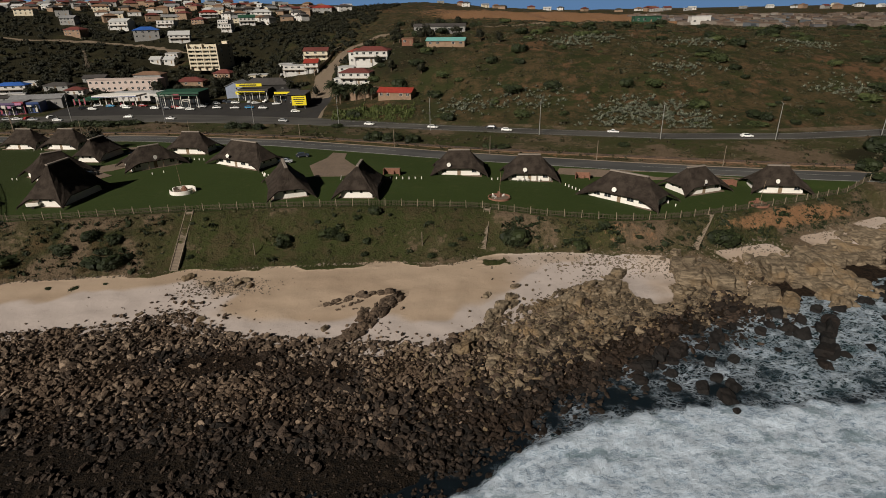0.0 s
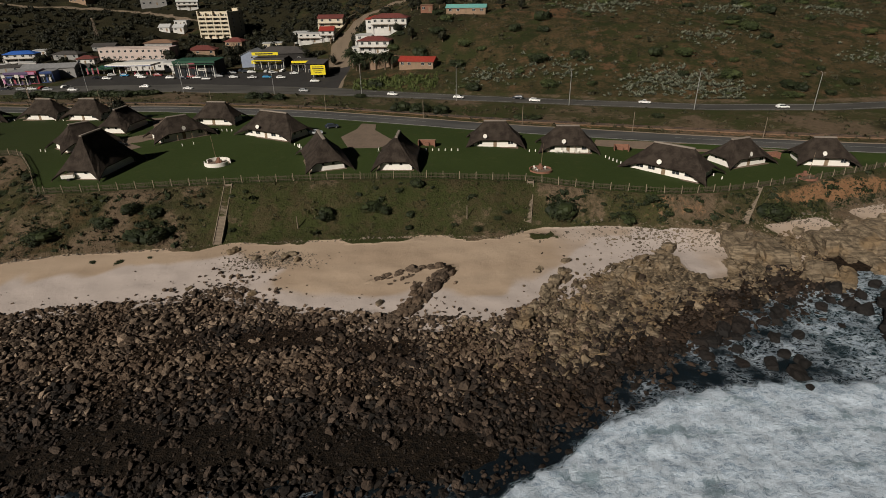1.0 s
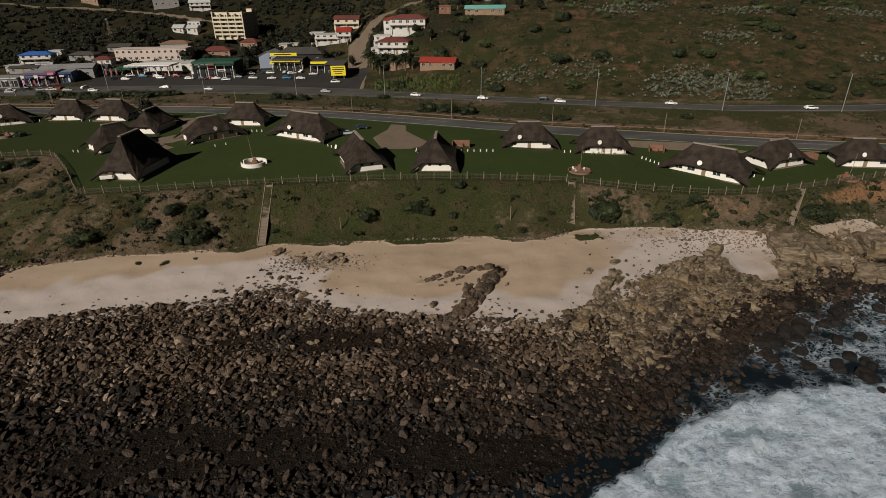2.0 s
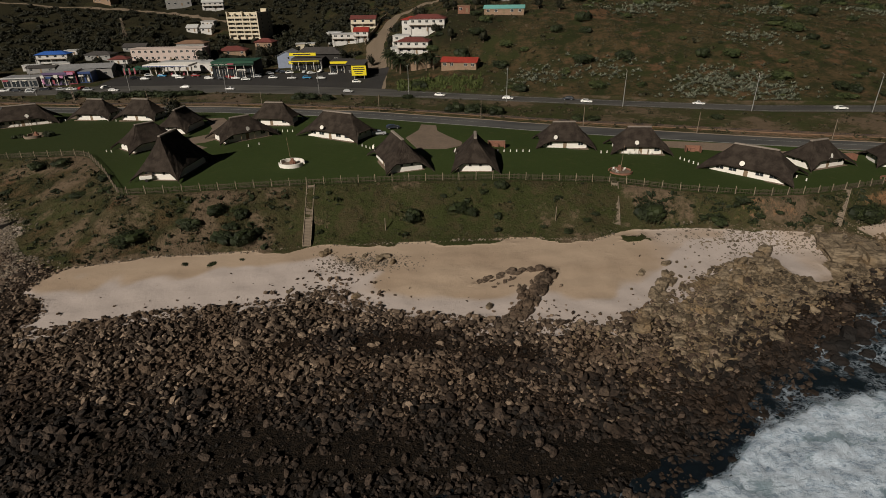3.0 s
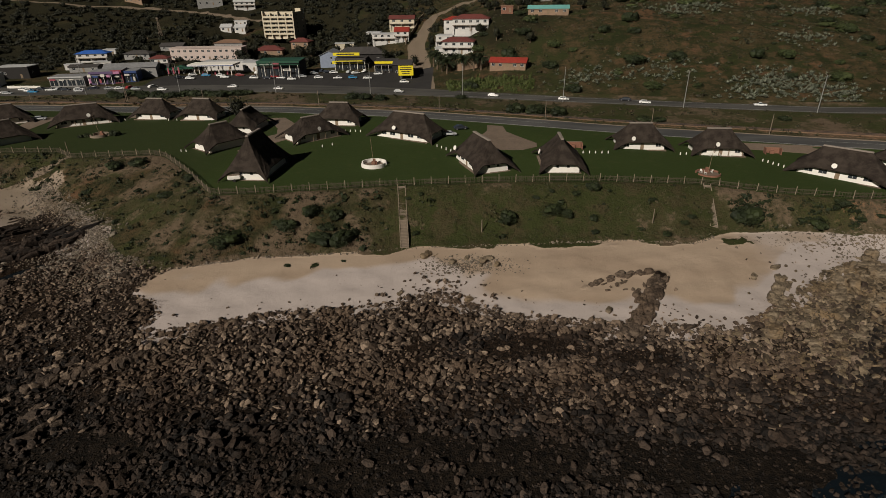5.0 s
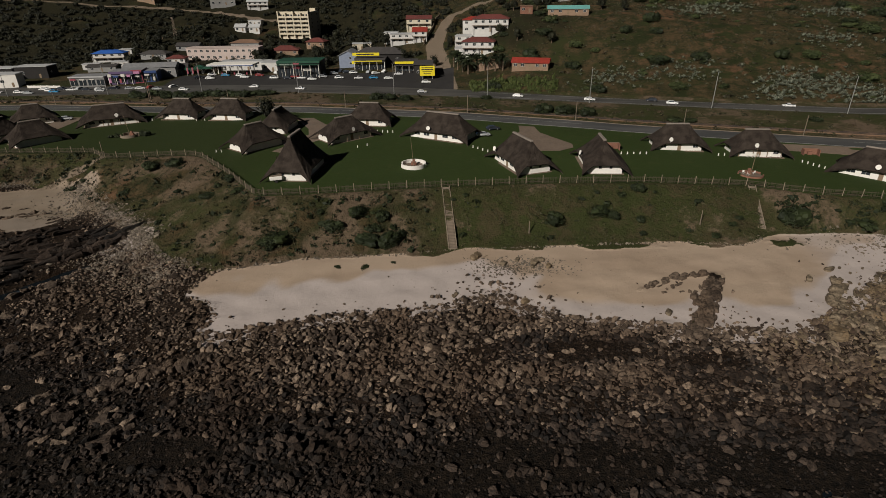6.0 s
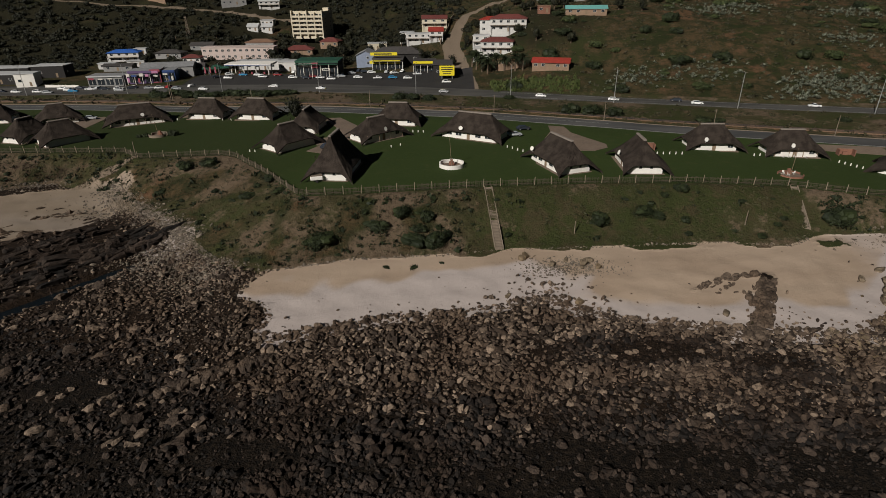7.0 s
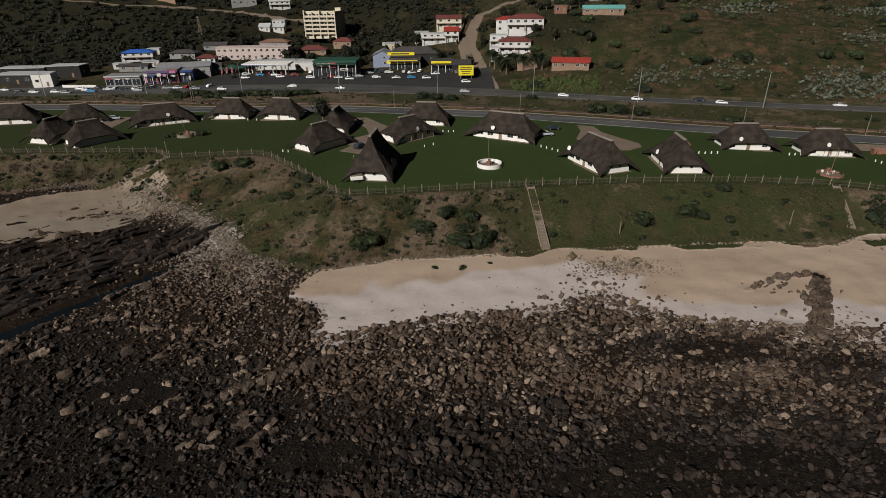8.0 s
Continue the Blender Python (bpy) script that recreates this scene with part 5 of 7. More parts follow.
def awning(x, y, s):
    ob = thing("awning", pose(x, y, h1(x, y), 0, 0, 15), "dark green market awning on four poles", "awning", "market awnings")
    bm = bmesh.new()
    lo = [bm.verts.new((a * s, b * s, 2.5)) for a, b in ((-1, -1), (1, -1), (1, 1), (-1, 1))]
    hi = [bm.verts.new((a * s, b * s, 2.75)) for a, b in ((-1, -1), (1, -1), (1, 1), (-1, 1))]
    top = bm.verts.new((0, 0, 3.7))
    bm.faces.new(lo[::-1])
    for k in range(4):
        bm.faces.new((lo[k], lo[(k + 1) % 4], hi[(k + 1) % 4], hi[k]))
        bm.faces.new((hi[k], hi[(k + 1) % 4], top))
    part("canopy", bm, M["roof_green"], ob)
    for a, b in ((-1, -1), (1, -1), (1, 1), (-1, 1)):
        part("pole", boxes((a * s * 0.95 - 0.05, b * s * 0.95 - 0.05, -0.3, a * s * 0.95 + 0.05, b * s * 0.95 + 0.05, 2.5)), M["steel"], ob)


for x, y, s in ((-201, 304, 2.4), (-196, 305.5, 2.6), (-191, 307, 2.4), (-197, 311, 2.6)):
    awning(x, y, s)
for x, y in ((-199, 299.5), (-196.5, 300), (-194, 300.5)):
    fl = thing("banner", pose(x, y, h1(x, y)), "tall narrow red feather banner", "banner", "feather banners")
    part("pole", boxes((-0.04, -0.04, -0.2, 0.04, 0.04, 4.2)), M["steel"], fl)
    part("cloth", boxes((0.05, -0.03, 1.0, 0.8, 0.03, 4.1), bevel=0.02), M["redboard"], fl)


def big_sign(x, y, z, w, h):
    ob = thing("sign_board", pose(x, y, z), "large yellow advertising board with black lines", "sign")
    part("board", boxes((-w / 2, -0.12, 0, w / 2, 0.12, h), bevel=0.03), M["yellow"], ob)
    for k, (a, b) in enumerate(((0.12, 0.88), (0.10, 0.90), (0.18, 0.80), (0.25, 0.75))):
        zz = h * (0.78 - k * 0.2)
        part("bar", boxes((-w / 2 + w * a, -0.15, zz, -w / 2 + w * b, -0.125, zz + h * (0.10 if k in (1,) else 0.07))), M["black"], ob)
    for s in (-1, 1):
        part("post", boxes((s * w * 0.35 - 0.12, 0.13, -4, s * w * 0.35 + 0.12, 0.35, h)), M["steel"], ob)


big_sign(-72.8, 280, h1(-72.8, 280) + 1.6, 7.2, 4.6)


def board(x, y, z, w, h, material, label):
    ob = thing("sign_board", pose(x, y, z), label, "sign")
    part("board", boxes((-w / 2, -0.1, 0, w / 2, 0.1, h), bevel=0.03), M[material], ob)
    part("bar", boxes((-w * 0.36, -0.13, h * 0.3, w * 0.3, -0.105, h * 0.7)), M["black"], ob)


board(-105.5, 305.3, 17.0, 16, 1.6, "yellow", "long yellow signboard on the shop roof")
board(-106, 306.0, 21.0, 14, 1.5, "yellow", "upper yellow signboard on the shop roof")
board(-133, 288.2, h1(-133, 288) + 3.6, 4, 1.0, "frame", "white signboard on the green shop")


def filling_station(x, y, w, d):
    z = h1(x, y)
    ob = thing("filling_station_canopy", pose(x, y, z), "flat white filling station canopy on columns", "canopy")
    part("canopy", boxes((-w / 2, -d / 2, 4.8, w / 2, d / 2, 5.7), bevel=0.05), M["white"], ob)
    part("fascia_band", boxes((-w / 2 - 0.03, -d / 2 - 0.04, 4.95, w / 2 + 0.03, -d / 2 - 0.005, 5.3)), M["blue"], ob)
    for i in (-0.4, -0.13, 0.13, 0.4):
        for j in (-0.25, 0.25):
            part("column", boxes((i * w - 0.2, j * d - 0.2, -0.5, i * w + 0.2, j * d + 0.2, 4.8)), M["frame"], ob)
    for i in (-0.27, 0, 0.27):
        part("pump", boxes((i * w - 0.4, -0.5, 0, i * w + 0.4, 0.5, 1.7), bevel=0.05), M["redboard"], ob)


filling_station(-175, 302, 24, 11)
house(-174, 319, 26, 9, 4.5, 0, "flat", "roof_light", "house_white", 0, 1, 6, label="low white filling station shop", name="shop", category="shop")

# round the side road
house(-23.5, 276.5, 17, 7, 2.8, -16, "gable", "roof_red", "tan", 1.8, 1, 5, label="tan house with a bright red sheet roof")
house(-47, 305, 16, 8, 6.0, -8, "hip", "roof_maroon", "house_white", 1.8, 2, 4, label="white villa with a maroon tiled roof and balcony", balcony=True)
house(-40, 322, 19, 9, 6.4, -8, "hip", "roof_maroon", "house_white", 2.0, 2, 5, label="large white villa with a maroon tiled roof", balcony=True)
house(-54, 322, 9, 10, 5.5, -8, "flat", "roof_light", "house_white", 0, 2, 2, label="white flat roofed house wing on the hillside", balcony=True)
house(-48, 334, 13, 8, 6.5, -8, "hip", "roof_red", "house_white", 1.6, 2, 3, label="white house with a red roof above the villas")
house(-56, 309, 6, 7, 5.0, -8, "flat", "roof_light", "house_white", 0, 2, 2, label="white flat roofed annex beside the road")
house(-40, 288, 15, 8, 3.0, -6, "hip", "roof_brown", "tan", 1.8, 1, 3, label="brown roofed house behind the palms")
house(-89, 346, 15, 8, 4.8, 0, "flat", "roof_light", "house_white", 0, 2, 4, label="white flat roofed house with a terrace", balcony=True)
house(-79.5, 345, 8, 8, 5.0, 0, "gable", "roof_red", "house_white", 2.0, 2, 2, label="white house with a red gable roof", balcony=True)
house(-97, 353, 8, 7, 5.2, 0, "flat", "roof_light", "house_white", 0, 2, 2, label="white flat roofed upper house")
house(-81, 367, 15, 9, 5.4, 0, "gable", "roof_maroon", "cream", 1.8, 2, 3, label="cream house with a red roof and balcony", balcony=True)
house(-115, 352, 11, 7, 3.4, 10, "flat", "roof_light", "cream", 0, 1, 3, label="small cream house with a flat roof")
house(1, 324, 21, 8, 2.8, -8, "gable", "roof_teal", "tan", 1.4, 1, 5, label="tan house with a teal sheet roof")
house(-20.5, 330, 6.5, 6, 3.2, -4, "flat", "roof_brown", "brickwall", 0, 1, 2, label="small brick house with a flat roof")
house(-3, 372, 32, 8, 3.6, -4, "gable", "roof_dark", "grey", 1.4, 1, 8, label="long low house with a dark roof")
house(-168, 376, 17, 10, 3.0, 5, "hip", "roof_maroon", "tan", 2.4, 1, 4, label="house with a red tiled roof below the flats")
house(-150, 388, 12, 8, 3.4, -10, "hip", "roof_maroon", "tan", 2.2, 1, 3, label="house with a maroon roof below the flats")
house(-264, 345, 17, 8, 5.0, 10, "hip", "roof_blue", "house_white", 1.6, 2, 4, label="white house with a bright blue roof", balcony=True)
house(-211, 422, 7.5, 7, 2.8, 0, "gable", "roof_light", "house_white", 2.0, 1, 2, label="small white gabled cottage")
house(-201, 422, 7.5, 7, 2.8, 0, "gable", "roof_light", "house_white", 2.0, 1, 2, label="small white gabled cottage")
house(-204, 434, 9, 7, 3.2, 0, "flat", "roof_light", "house_white", 0, 1, 3, label="white flat roofed cottage")


def lattice_mast(x, y, h):
    ob = thing("mast", pose(x, y, h1(x, y)), "slender pale lattice radio mast in the woods", "mast")
    legs = [(-0.9, -0.9), (0.9, -0.9), (0.9, 0.9), (-0.9, 0.9)]
    for a, b in legs:
        bm = bmesh.new()
        rod(bm, (a, b, -0.5), (a * 0.35, b * 0.35, h), 0.13, 0.09, 6)
        part("leg", bm, M["concrete"], ob)
    for k in range(6):
        f0, f1 = k / 6, (k + 1) / 6
        for i in range(4):
            (ax, ay), (bx, by) = legs[i], legs[(i + 1) % 4]
            bm = bmesh.new()
            s0, s1 = 1 - 0.65 * f0, 1 - 0.65 * f1
            rod(bm, (ax * s0, ay * s0, h * f0), (bx * s1, by * s1, h * f1), 0.06, 0.06, 5)
            part("brace", bm, M["concrete"], ob)
    part("platform", boxes((-0.7, -0.7, h, 0.7, 0.7, h + 0.9), bevel=0.05), M["concrete"], ob)


lattice_mast(-247.5, 397, 11)


def flats(x, y, w, d, z):
    ob = thing("apartment_building", pose(x, y, z, 0, 0, -6), "cream apartment block with rows of balconies", "apartment block")
    sh, n = 2.6, 5
    part("wall", boxes((-w / 2, -d / 2, -3, w / 2, d / 2, sh * n)), M["cream"], ob)
    for k in range(5):
        c = -w / 2 + w * k / 4
        part("pier", boxes((c - 0.35, -d / 2 - 1.8, -2, c + 0.35, -d / 2 - 0.02, sh * n + (1.6 if k % 2 == 0 else 0.4))), M["cream"], ob)
    for s in range(n):
        for k in range(4):
            a, b = -w / 2 + w * k / 4 + 0.4, -w / 2 + w * (k + 1) / 4 - 0.4
            bl = part("balcony", boxes((a, -d / 2 - 1.8, s * sh - 0.1, b, -d / 2 - 0.02, s * sh + 0.1), (a, -d / 2 - 1.8, s * sh + 0.1, b, -d / 2 - 1.65, s * sh + 1.15)), M["cream"], ob)
            mid = (a + b) / 2
            part("balcony_door", boxes((a + 0.5, -d / 2 - 0.06, s * sh + 0.12, mid - 0.35, -d / 2 + 0.02, s * sh + 2.1)), M["glass"], bl)
            part("balcony_window", boxes((mid + 0.5, -d / 2 - 0.06, s * sh + 0.8, b - 0.6, -d / 2 + 0.02, s * sh + 2.0)), M["glass"], bl)
        for j in range(2):
            window(ob, w / 2 + 0.03, -d / 2 + d * (j + 0.5) / 2, s * sh + 1, 1.4, 1.2, 90, 1)
    part("parapet", boxes((-w / 2, -d / 2, sh * n, w / 2, -d / 2 + 0.3, sh * n + 1.2), (w / 2 - 0.3, -d / 2 + 0.3, sh * n, w / 2, d / 2, sh * n + 0.9), (-w / 2, -d / 2 + 0.3, sh * n, -w / 2 + 0.3, d / 2, sh * n + 0.9)), M["cream"], ob)
    part("lift_tower", boxes((w / 2 - 5, d / 2 - 5, sh * n, w / 2 - 1, d / 2 - 1, sh * n + 2.6)), M["cream"], ob)


flats(-166, 412, 21, 22, 24.7)

# upper houses
UP = [
    (-243, 478, 22, 11, 8, "hip", "roof_blue", "grey", 2.4, "large grey house with a bright blue roof"),
    (-212, 468, 18, 9, 6, "gable", "roof_light", "house_white", 3.0, "white gabled house with a long balcony"),
    (-282, 515, 20, 11, 8, "gable", "roof_light", "house_white", 2.4, "white double storey house with a pale roof"),
    (-303, 482, 19, 9, 5.5, "hip", "roof_maroon", "tan", 2.2, "tan house with a maroon tiled roof"),
    (-250, 532, 18, 10, 7, "flat", "roof_light", "house_white", 0, "white flat roofed hillside house"),
    (-226, 545, 14, 9, 5, "hip", "roof_maroon", "tan", 2.0, "tan house with a maroon roof on the slope"),
    (-180, 538, 16, 10, 8, "gable", "roof_green", "house_white", 2.2, "white house with a green roof"),
    (-196, 528, 12, 9, 7, "flat", "roof_light", "house_white", 0, "narrow white flat roofed house"),
    (-186, 505, 10, 8, 7, "flat", "roof_light", "house_white", 0, "small white house on the slope"),
    (-182, 590, 24, 10, 7, "hip", "roof_light", "house_white", 2.6, "white villa with a pale roof"),
    (-235, 590, 20, 10, 6, "hip", "roof_red", "house_white", 2.2, "white house with a red roof"),
    (-330, 520, 15, 9, 6, "gable", "roof_grey", "grey", 2.0, "grey house on the hillside"),
    (-130, 640, 26, 11, 7, "hip", "roof_red", "grey", 2.4, "large house with a red tiled roof"),
    (-345, 600, 18, 10, 6, "hip", "roof_brown", "cream", 2.2, "cream house with a brown roof"),
    (-395, 560, 20, 10, 6, "hip", "roof_brown", "cream", 2.2, "cream house with a brown roof"),
]
for x, y, w, d, h, kind, rm, wm, rise, label in UP:
    house(x, y, w * 0.85, d, h * 0.8, random.uniform(-30, 30), kind, rm, wm, rise, 2, 4, label=label, balcony=wm == "house_white", side_windows=False)


def far_houses():
    """Small houses spread over the far slopes, sharing a few built ones."""
    rng = random.Random(5)
    kinds = []
    for k, (kind, rm, wm) in enumerate((("hip", "roof_brown", "house_white"), ("gable", "roof_grey", "cream"), ("hip", "roof_maroon", "tan"), ("gable", "roof_light", "house_white"), ("flat", "roof_light", "grey"), ("hip", "roof_dark", "house_white"), ("hip", "roof_dark", "tan"), ("gable", "roof_maroon", "grey"), ("hip", "roof_brown", "tan"))):
        ob = house(-420 - 15 * k, 650, 12, 8, 3.4 + 0.9 * (k % 3), 0, kind, rm, wm, 2.0, 1 + k % 2, 2, label="distant " + wm.replace("house_", "") + " house on the far slope", group="distant houses", side_windows=False)
        kinds.append(ob)
    spots = [(o.location.x, o.location.y) for o in scene.objects if o.get("category") == "house"]
    made = 0
    while made < 165:
        y = rng.uniform(545, 860)
        x = rng.uniform(-0.80, -0.17) * y + rng.uniform(-10, 10)
        if x > -115 and y < 620 or any(math.hypot(x - a, y - b) < 17 for a, b in spots):
            continue
        spots.append((x, y))
        made += 1
        copy_thing(rng.choice(kinds), pose(x, y, h1(x, y), 0, 0, rng.uniform(-50, 50)))
    for i in range(34):
        y = rng.uniform(850, 1200)
        x = rng.uniform(-0.1, 0.8) * y
        copy_thing(rng.choice(kinds), pose(x, y, h1(x, y), 0, 0, rng.uniform(-25, 25)))


far_houses()


def shacks():
    """The settlement on the far ridge, too dense to count."""
    rng = np.random.default_rng(8)
    V, Fs = [], []
    n = 0
    cube = np.array([(x, y, z) for z in (0, 1) for y in (-0.5, 0.5) for x in (-0.5, 0.5)], float)
    quad = np.array([(0, 2, 3, 1), (4, 5, 7, 6), (0, 1, 5, 4), (1, 3, 7, 5), (3, 2, 6, 7), (2, 0, 4, 6)])
    xs = rng.uniform(170, 480, 520)
    ys = 425 + rng.uniform(0, 1, 520) ** 1.4 * 170 + (xs - 170) * 0.05
    for x, y, z in zip(xs, ys, height(xs, ys)):
        s = np.array([rng.uniform(4, 9), rng.uniform(4, 7), rng.uniform(2.2, 3.4)])
        a = rng.uniform(-0.5, 0.5)
        p = cube * s
        p[4:, 2] += p[4:, 1] * 0.12
        p = np.stack([p[:, 0] * np.cos(a) - p[:, 1] * np.sin(a) + x, p[:, 0] * np.sin(a) + p[:, 1] * np.cos(a) + y, p[:, 2] + z - 0.4], -1)
        V.append(p)
        Fs.append(quad + n)
        n += 8
    mt = Nodes("shack_sheets", 0.8)
    r = mt.island()
    col = mt.ramp(r, (0.0, (0.05, 0.04, 0.034)), (0.3, (0.13, 0.095, 0.07)), (0.55, (0.22, 0.19, 0.16)), (0.8, (0.11, 0.065, 0.045)), (0.93, (0.07, 0.09, 0.11)), (1.0, (0.42, 0.39, 0.35)))
    col = mt.mix(mt.math("MULTIPLY", mt.noise(1.2, 4), 0.5), col, (0.08, 0.06, 0.05))
    ob = new("shack", mesh_np("shack", np.concatenate(V), np.concatenate(Fs), False, [mt.done(col)]))
    tagged(ob, "dense rows of low tin and timber shacks on the ridge", "shacks", kind="stuff")


shacks()
house(146, 432, 19, 8, 4.0, 0, "flat", "roof_green", "roof_green", 0, 1, 4, label="long green hall on the ridge", name="hall", category="hall")
house(186, 436, 14, 7, 6.0, 0, "flat", "roof_light", "house_white", 0, 1, 3, label="white block house on the ridge")
house(420, 470, 34, 12, 6.0, -10, "hip", "roof_red", "brickwall", 4.0, 1, 6, label="large red roofed hall on the ridge", name="hall", category="hall")


# ---- cars ----
def car(paint, pickup=False):
    ob = thing("car", pose(0, 0, -50), "", "car", "cars on the road and in the bays")
    bm = bmesh.new()
    prof = [(-2.15, 0.35), (2.15, 0.35), (2.2, 0.75), (1.2, 0.95), (0.55, 1.42), (-0.35 if pickup else -1.35, 1.45), (-0.6 if pickup else -1.95, 0.98), (-2.2, 0.95)]
    A = [bm.verts.new((x, -0.84 if z < 1.2 else -0.68, z)) for x, z in prof]
    B = [bm.verts.new((x, 0.84 if z < 1.2 else 0.68, z)) for x, z in prof]
    bm.faces.new(A[::-1])
    bm.faces.new(B)
    for i in range(len(prof)):
        j = (i + 1) % len(prof)
        bm.faces.new((A[i], A[j], B[j], B[i]))
    bmesh.ops.recalc_face_normals(bm, faces=bm.faces)
    bmesh.ops.bevel(bm, geom=bm.edges[:], offset=0.06, segments=1, affect="EDGES")
    part("body", bm, paint, ob)
    back = -0.3 if pickup else -1.3
    for s in (-1, 1):
        bm = bmesh.new()
        v = [bm.verts.new(p) for p in ((1.0, s * 0.835, 1.0), (back - 0.2, s * 0.835, 1.0), (back, s * 0.70, 1.38), (0.5, s * 0.70, 1.38))]
        bm.faces.new(v)
        r = bmesh.ops.extrude_face_region(bm, geom=bm.faces[:])
        for e in r["geom"]:
            if isinstance(e, bmesh.types.BMVert):
                e.co.y += s * 0.03
        bmesh.ops.recalc_face_normals(bm, faces=bm.faces)
        part("side_window", bm, M["glass"], ob)
    bm = bmesh.new()
    v = [bm.verts.new(p) for p in ((1.17, -0.66, 1.0), (1.17, 0.66, 1.0), (0.6, 0.58, 1.42), (0.6, -0.58, 1.42))]
    f = bm.faces.new(v)
    r = bmesh.ops.extrude_face_region(bm, geom=[f])
    for e in r["geom"]:
        if isinstance(e, bmesh.types.BMVert):
            e.co += Vector((0.05, 0, 0.04))
    bmesh.ops.recalc_face_normals(bm, faces=bm.faces)
    part("windscreen", bm, M["glass"], ob)
    if pickup:
        part("load_bed", boxes((-2.05, -0.7, 0.96, -0.75, 0.7, 0.985)), M["dark"], ob)
    for x in (-1.35, 1.35):
        for s in (-1, 1):
            bm = bmesh.new()
            bmesh.ops.create_cone(bm, cap_ends=True, segments=12, radius1=0.33, radius2=0.33, depth=0.22, matrix=pose(x, s * 0.76, 0.33, 90, 0, 0))
            w = part("wheel", bm, M["dark"], ob)
            bm = bmesh.new()
            bmesh.ops.create_cone(bm, cap_ends=True, segments=10, radius1=0.19, radius2=0.19, depth=0.03, matrix=pose(x, s * 0.875, 0.33, 90, 0, 0))
            part("rim", bm, M["steel"], w)
    return ob


def paint(name, c):
    return simple("car_paint_" + name, c, 0.25, 0.0, 0.03, 2.0, 0.5)


CARS = {k: car(paint(k, c), k == "bakkie") for k, c in (("white", (0.75, 0.75, 0.74)), ("silver", (0.38, 0.39, 0.40)), ("dark", (0.03, 0.035, 0.045)), ("blue", (0.04, 0.22, 0.42)), ("red", (0.25, 0.03, 0.03)), ("bakkie", (0.72, 0.72, 0.72)))}
placed = set()


def put_car(kind, x, y, ang, where="in the parking area", lift=0.0):
    src = CARS[kind]
    z = h1(x, y) + lift
    ob = src if kind not in placed else copy_thing(src, pose(x, y, z, 0, 0, ang))
    ob.matrix_world = pose(x, y, z, 0, 0, ang)
    placed.add(kind)
    tagged(ob, {"bakkie": "white pickup truck", "dark": "dark parked car", "white": "white car", "silver": "silver grey car", "blue": "blue car", "red": "dark red car"}[kind] + " standing " + where)


def lane_car(kind, x, off, flip=False):
    a = math.degrees(math.atan2(float(y_highway(x + 2)) - float(y_highway(x - 2)), 4))
    put_car(kind, x, float(y_highway(x)) + off, a + (180 if flip else 0), "on the coast road", 0.08)


for kind, x, off, flip in (("silver", -74, -2.5, 0), ("white", -33, -2.4, 0), ("white", -5, -2.4, 0), ("dark", 19, 2.3, 1), ("white", 25, -2.2, 0), ("bakkie", 66, 2.3, 1), ("white", 112, -2.2, 0), ("white", -155, 3, 1), ("white", -186, -3, 0), ("bakkie", -131, -3, 0), ("white", -255, 3, 1), ("silver", -225, -3, 0), ("bakkie", -290, 3, 1)):
    lane_car(kind, x, off, flip)
SHOP_CARS = (("white", -117, 286, 5), ("bakkie", -107, 284, 10), ("blue", -99.5, 284, 0), ("white", -92, 282, 5), ("silver", -122, 298, 20), ("white", -112, 299, 5), ("dark", -116, 301, 10), ("white", -73, 272, 0), ("white", -150, 288, 0), ("dark", -143, 287, 0), ("bakkie", -136, 287, 0), ("blue", -178, 297, 0), ("white", -170, 296, 0), ("red", -160, 296, 0), ("silver", -128, 297, 60), ("white", -153, 303, 80), ("white", -195, 274, 60), ("silver", -214, 270, 20), ("dark", -222, 270, 20), ("white", -228, 269, 10), ("dark", -234, 268, 10), ("bakkie", -241, 268, 10), ("white", -250, 266, 0), ("dark", -247, 270, 0))
YARD_CARS = (("silver", -200, 268, 10), ("white", -100, 296, 30), ("white", -186, 299, 30), ("red", -205, 272, 70), ("white", -262, 262, 0), ("white", -272, 262, 0), ("dark", -280, 263, 5), ("silver", -256, 260, 0), ("white", -147, 296, 30), ("dark", -133, 293, 10), ("silver", -126, 290, 0), ("white", -130, 284, 4), ("red", -140, 290, 0), ("white", -166, 291, 0), ("dark", -190, 292, 40), ("white", -183, 289, 0), ("silver", -104, 299, 80), ("bakkie", -96, 300, 75), ("dark", -119, 304, 75), ("bakkie", -88, 292, 10), ("white", -222, 272, 80), ("silver", -238, 270, 75), ("white", -209, 270, 15), ("blue", -246, 263, 0))
for kind, x, y, ang in SHOP_CARS + YARD_CARS:
    put_car(kind, x, y, ang)
for kind, x, y, ang in (("silver", -51, 173, 10), ("dark", -106.5, 160, 60), ("dark", -47.5, 181, 15), ("silver", 10, 172, 0), ("dark", -222, 208, 20), ("dark", -235, 213, 0), ("silver", -205, 208, 15), ("white", -252, 214, 5)):
    put_car(kind, x, y, ang, "beside the chalets", 0.08)


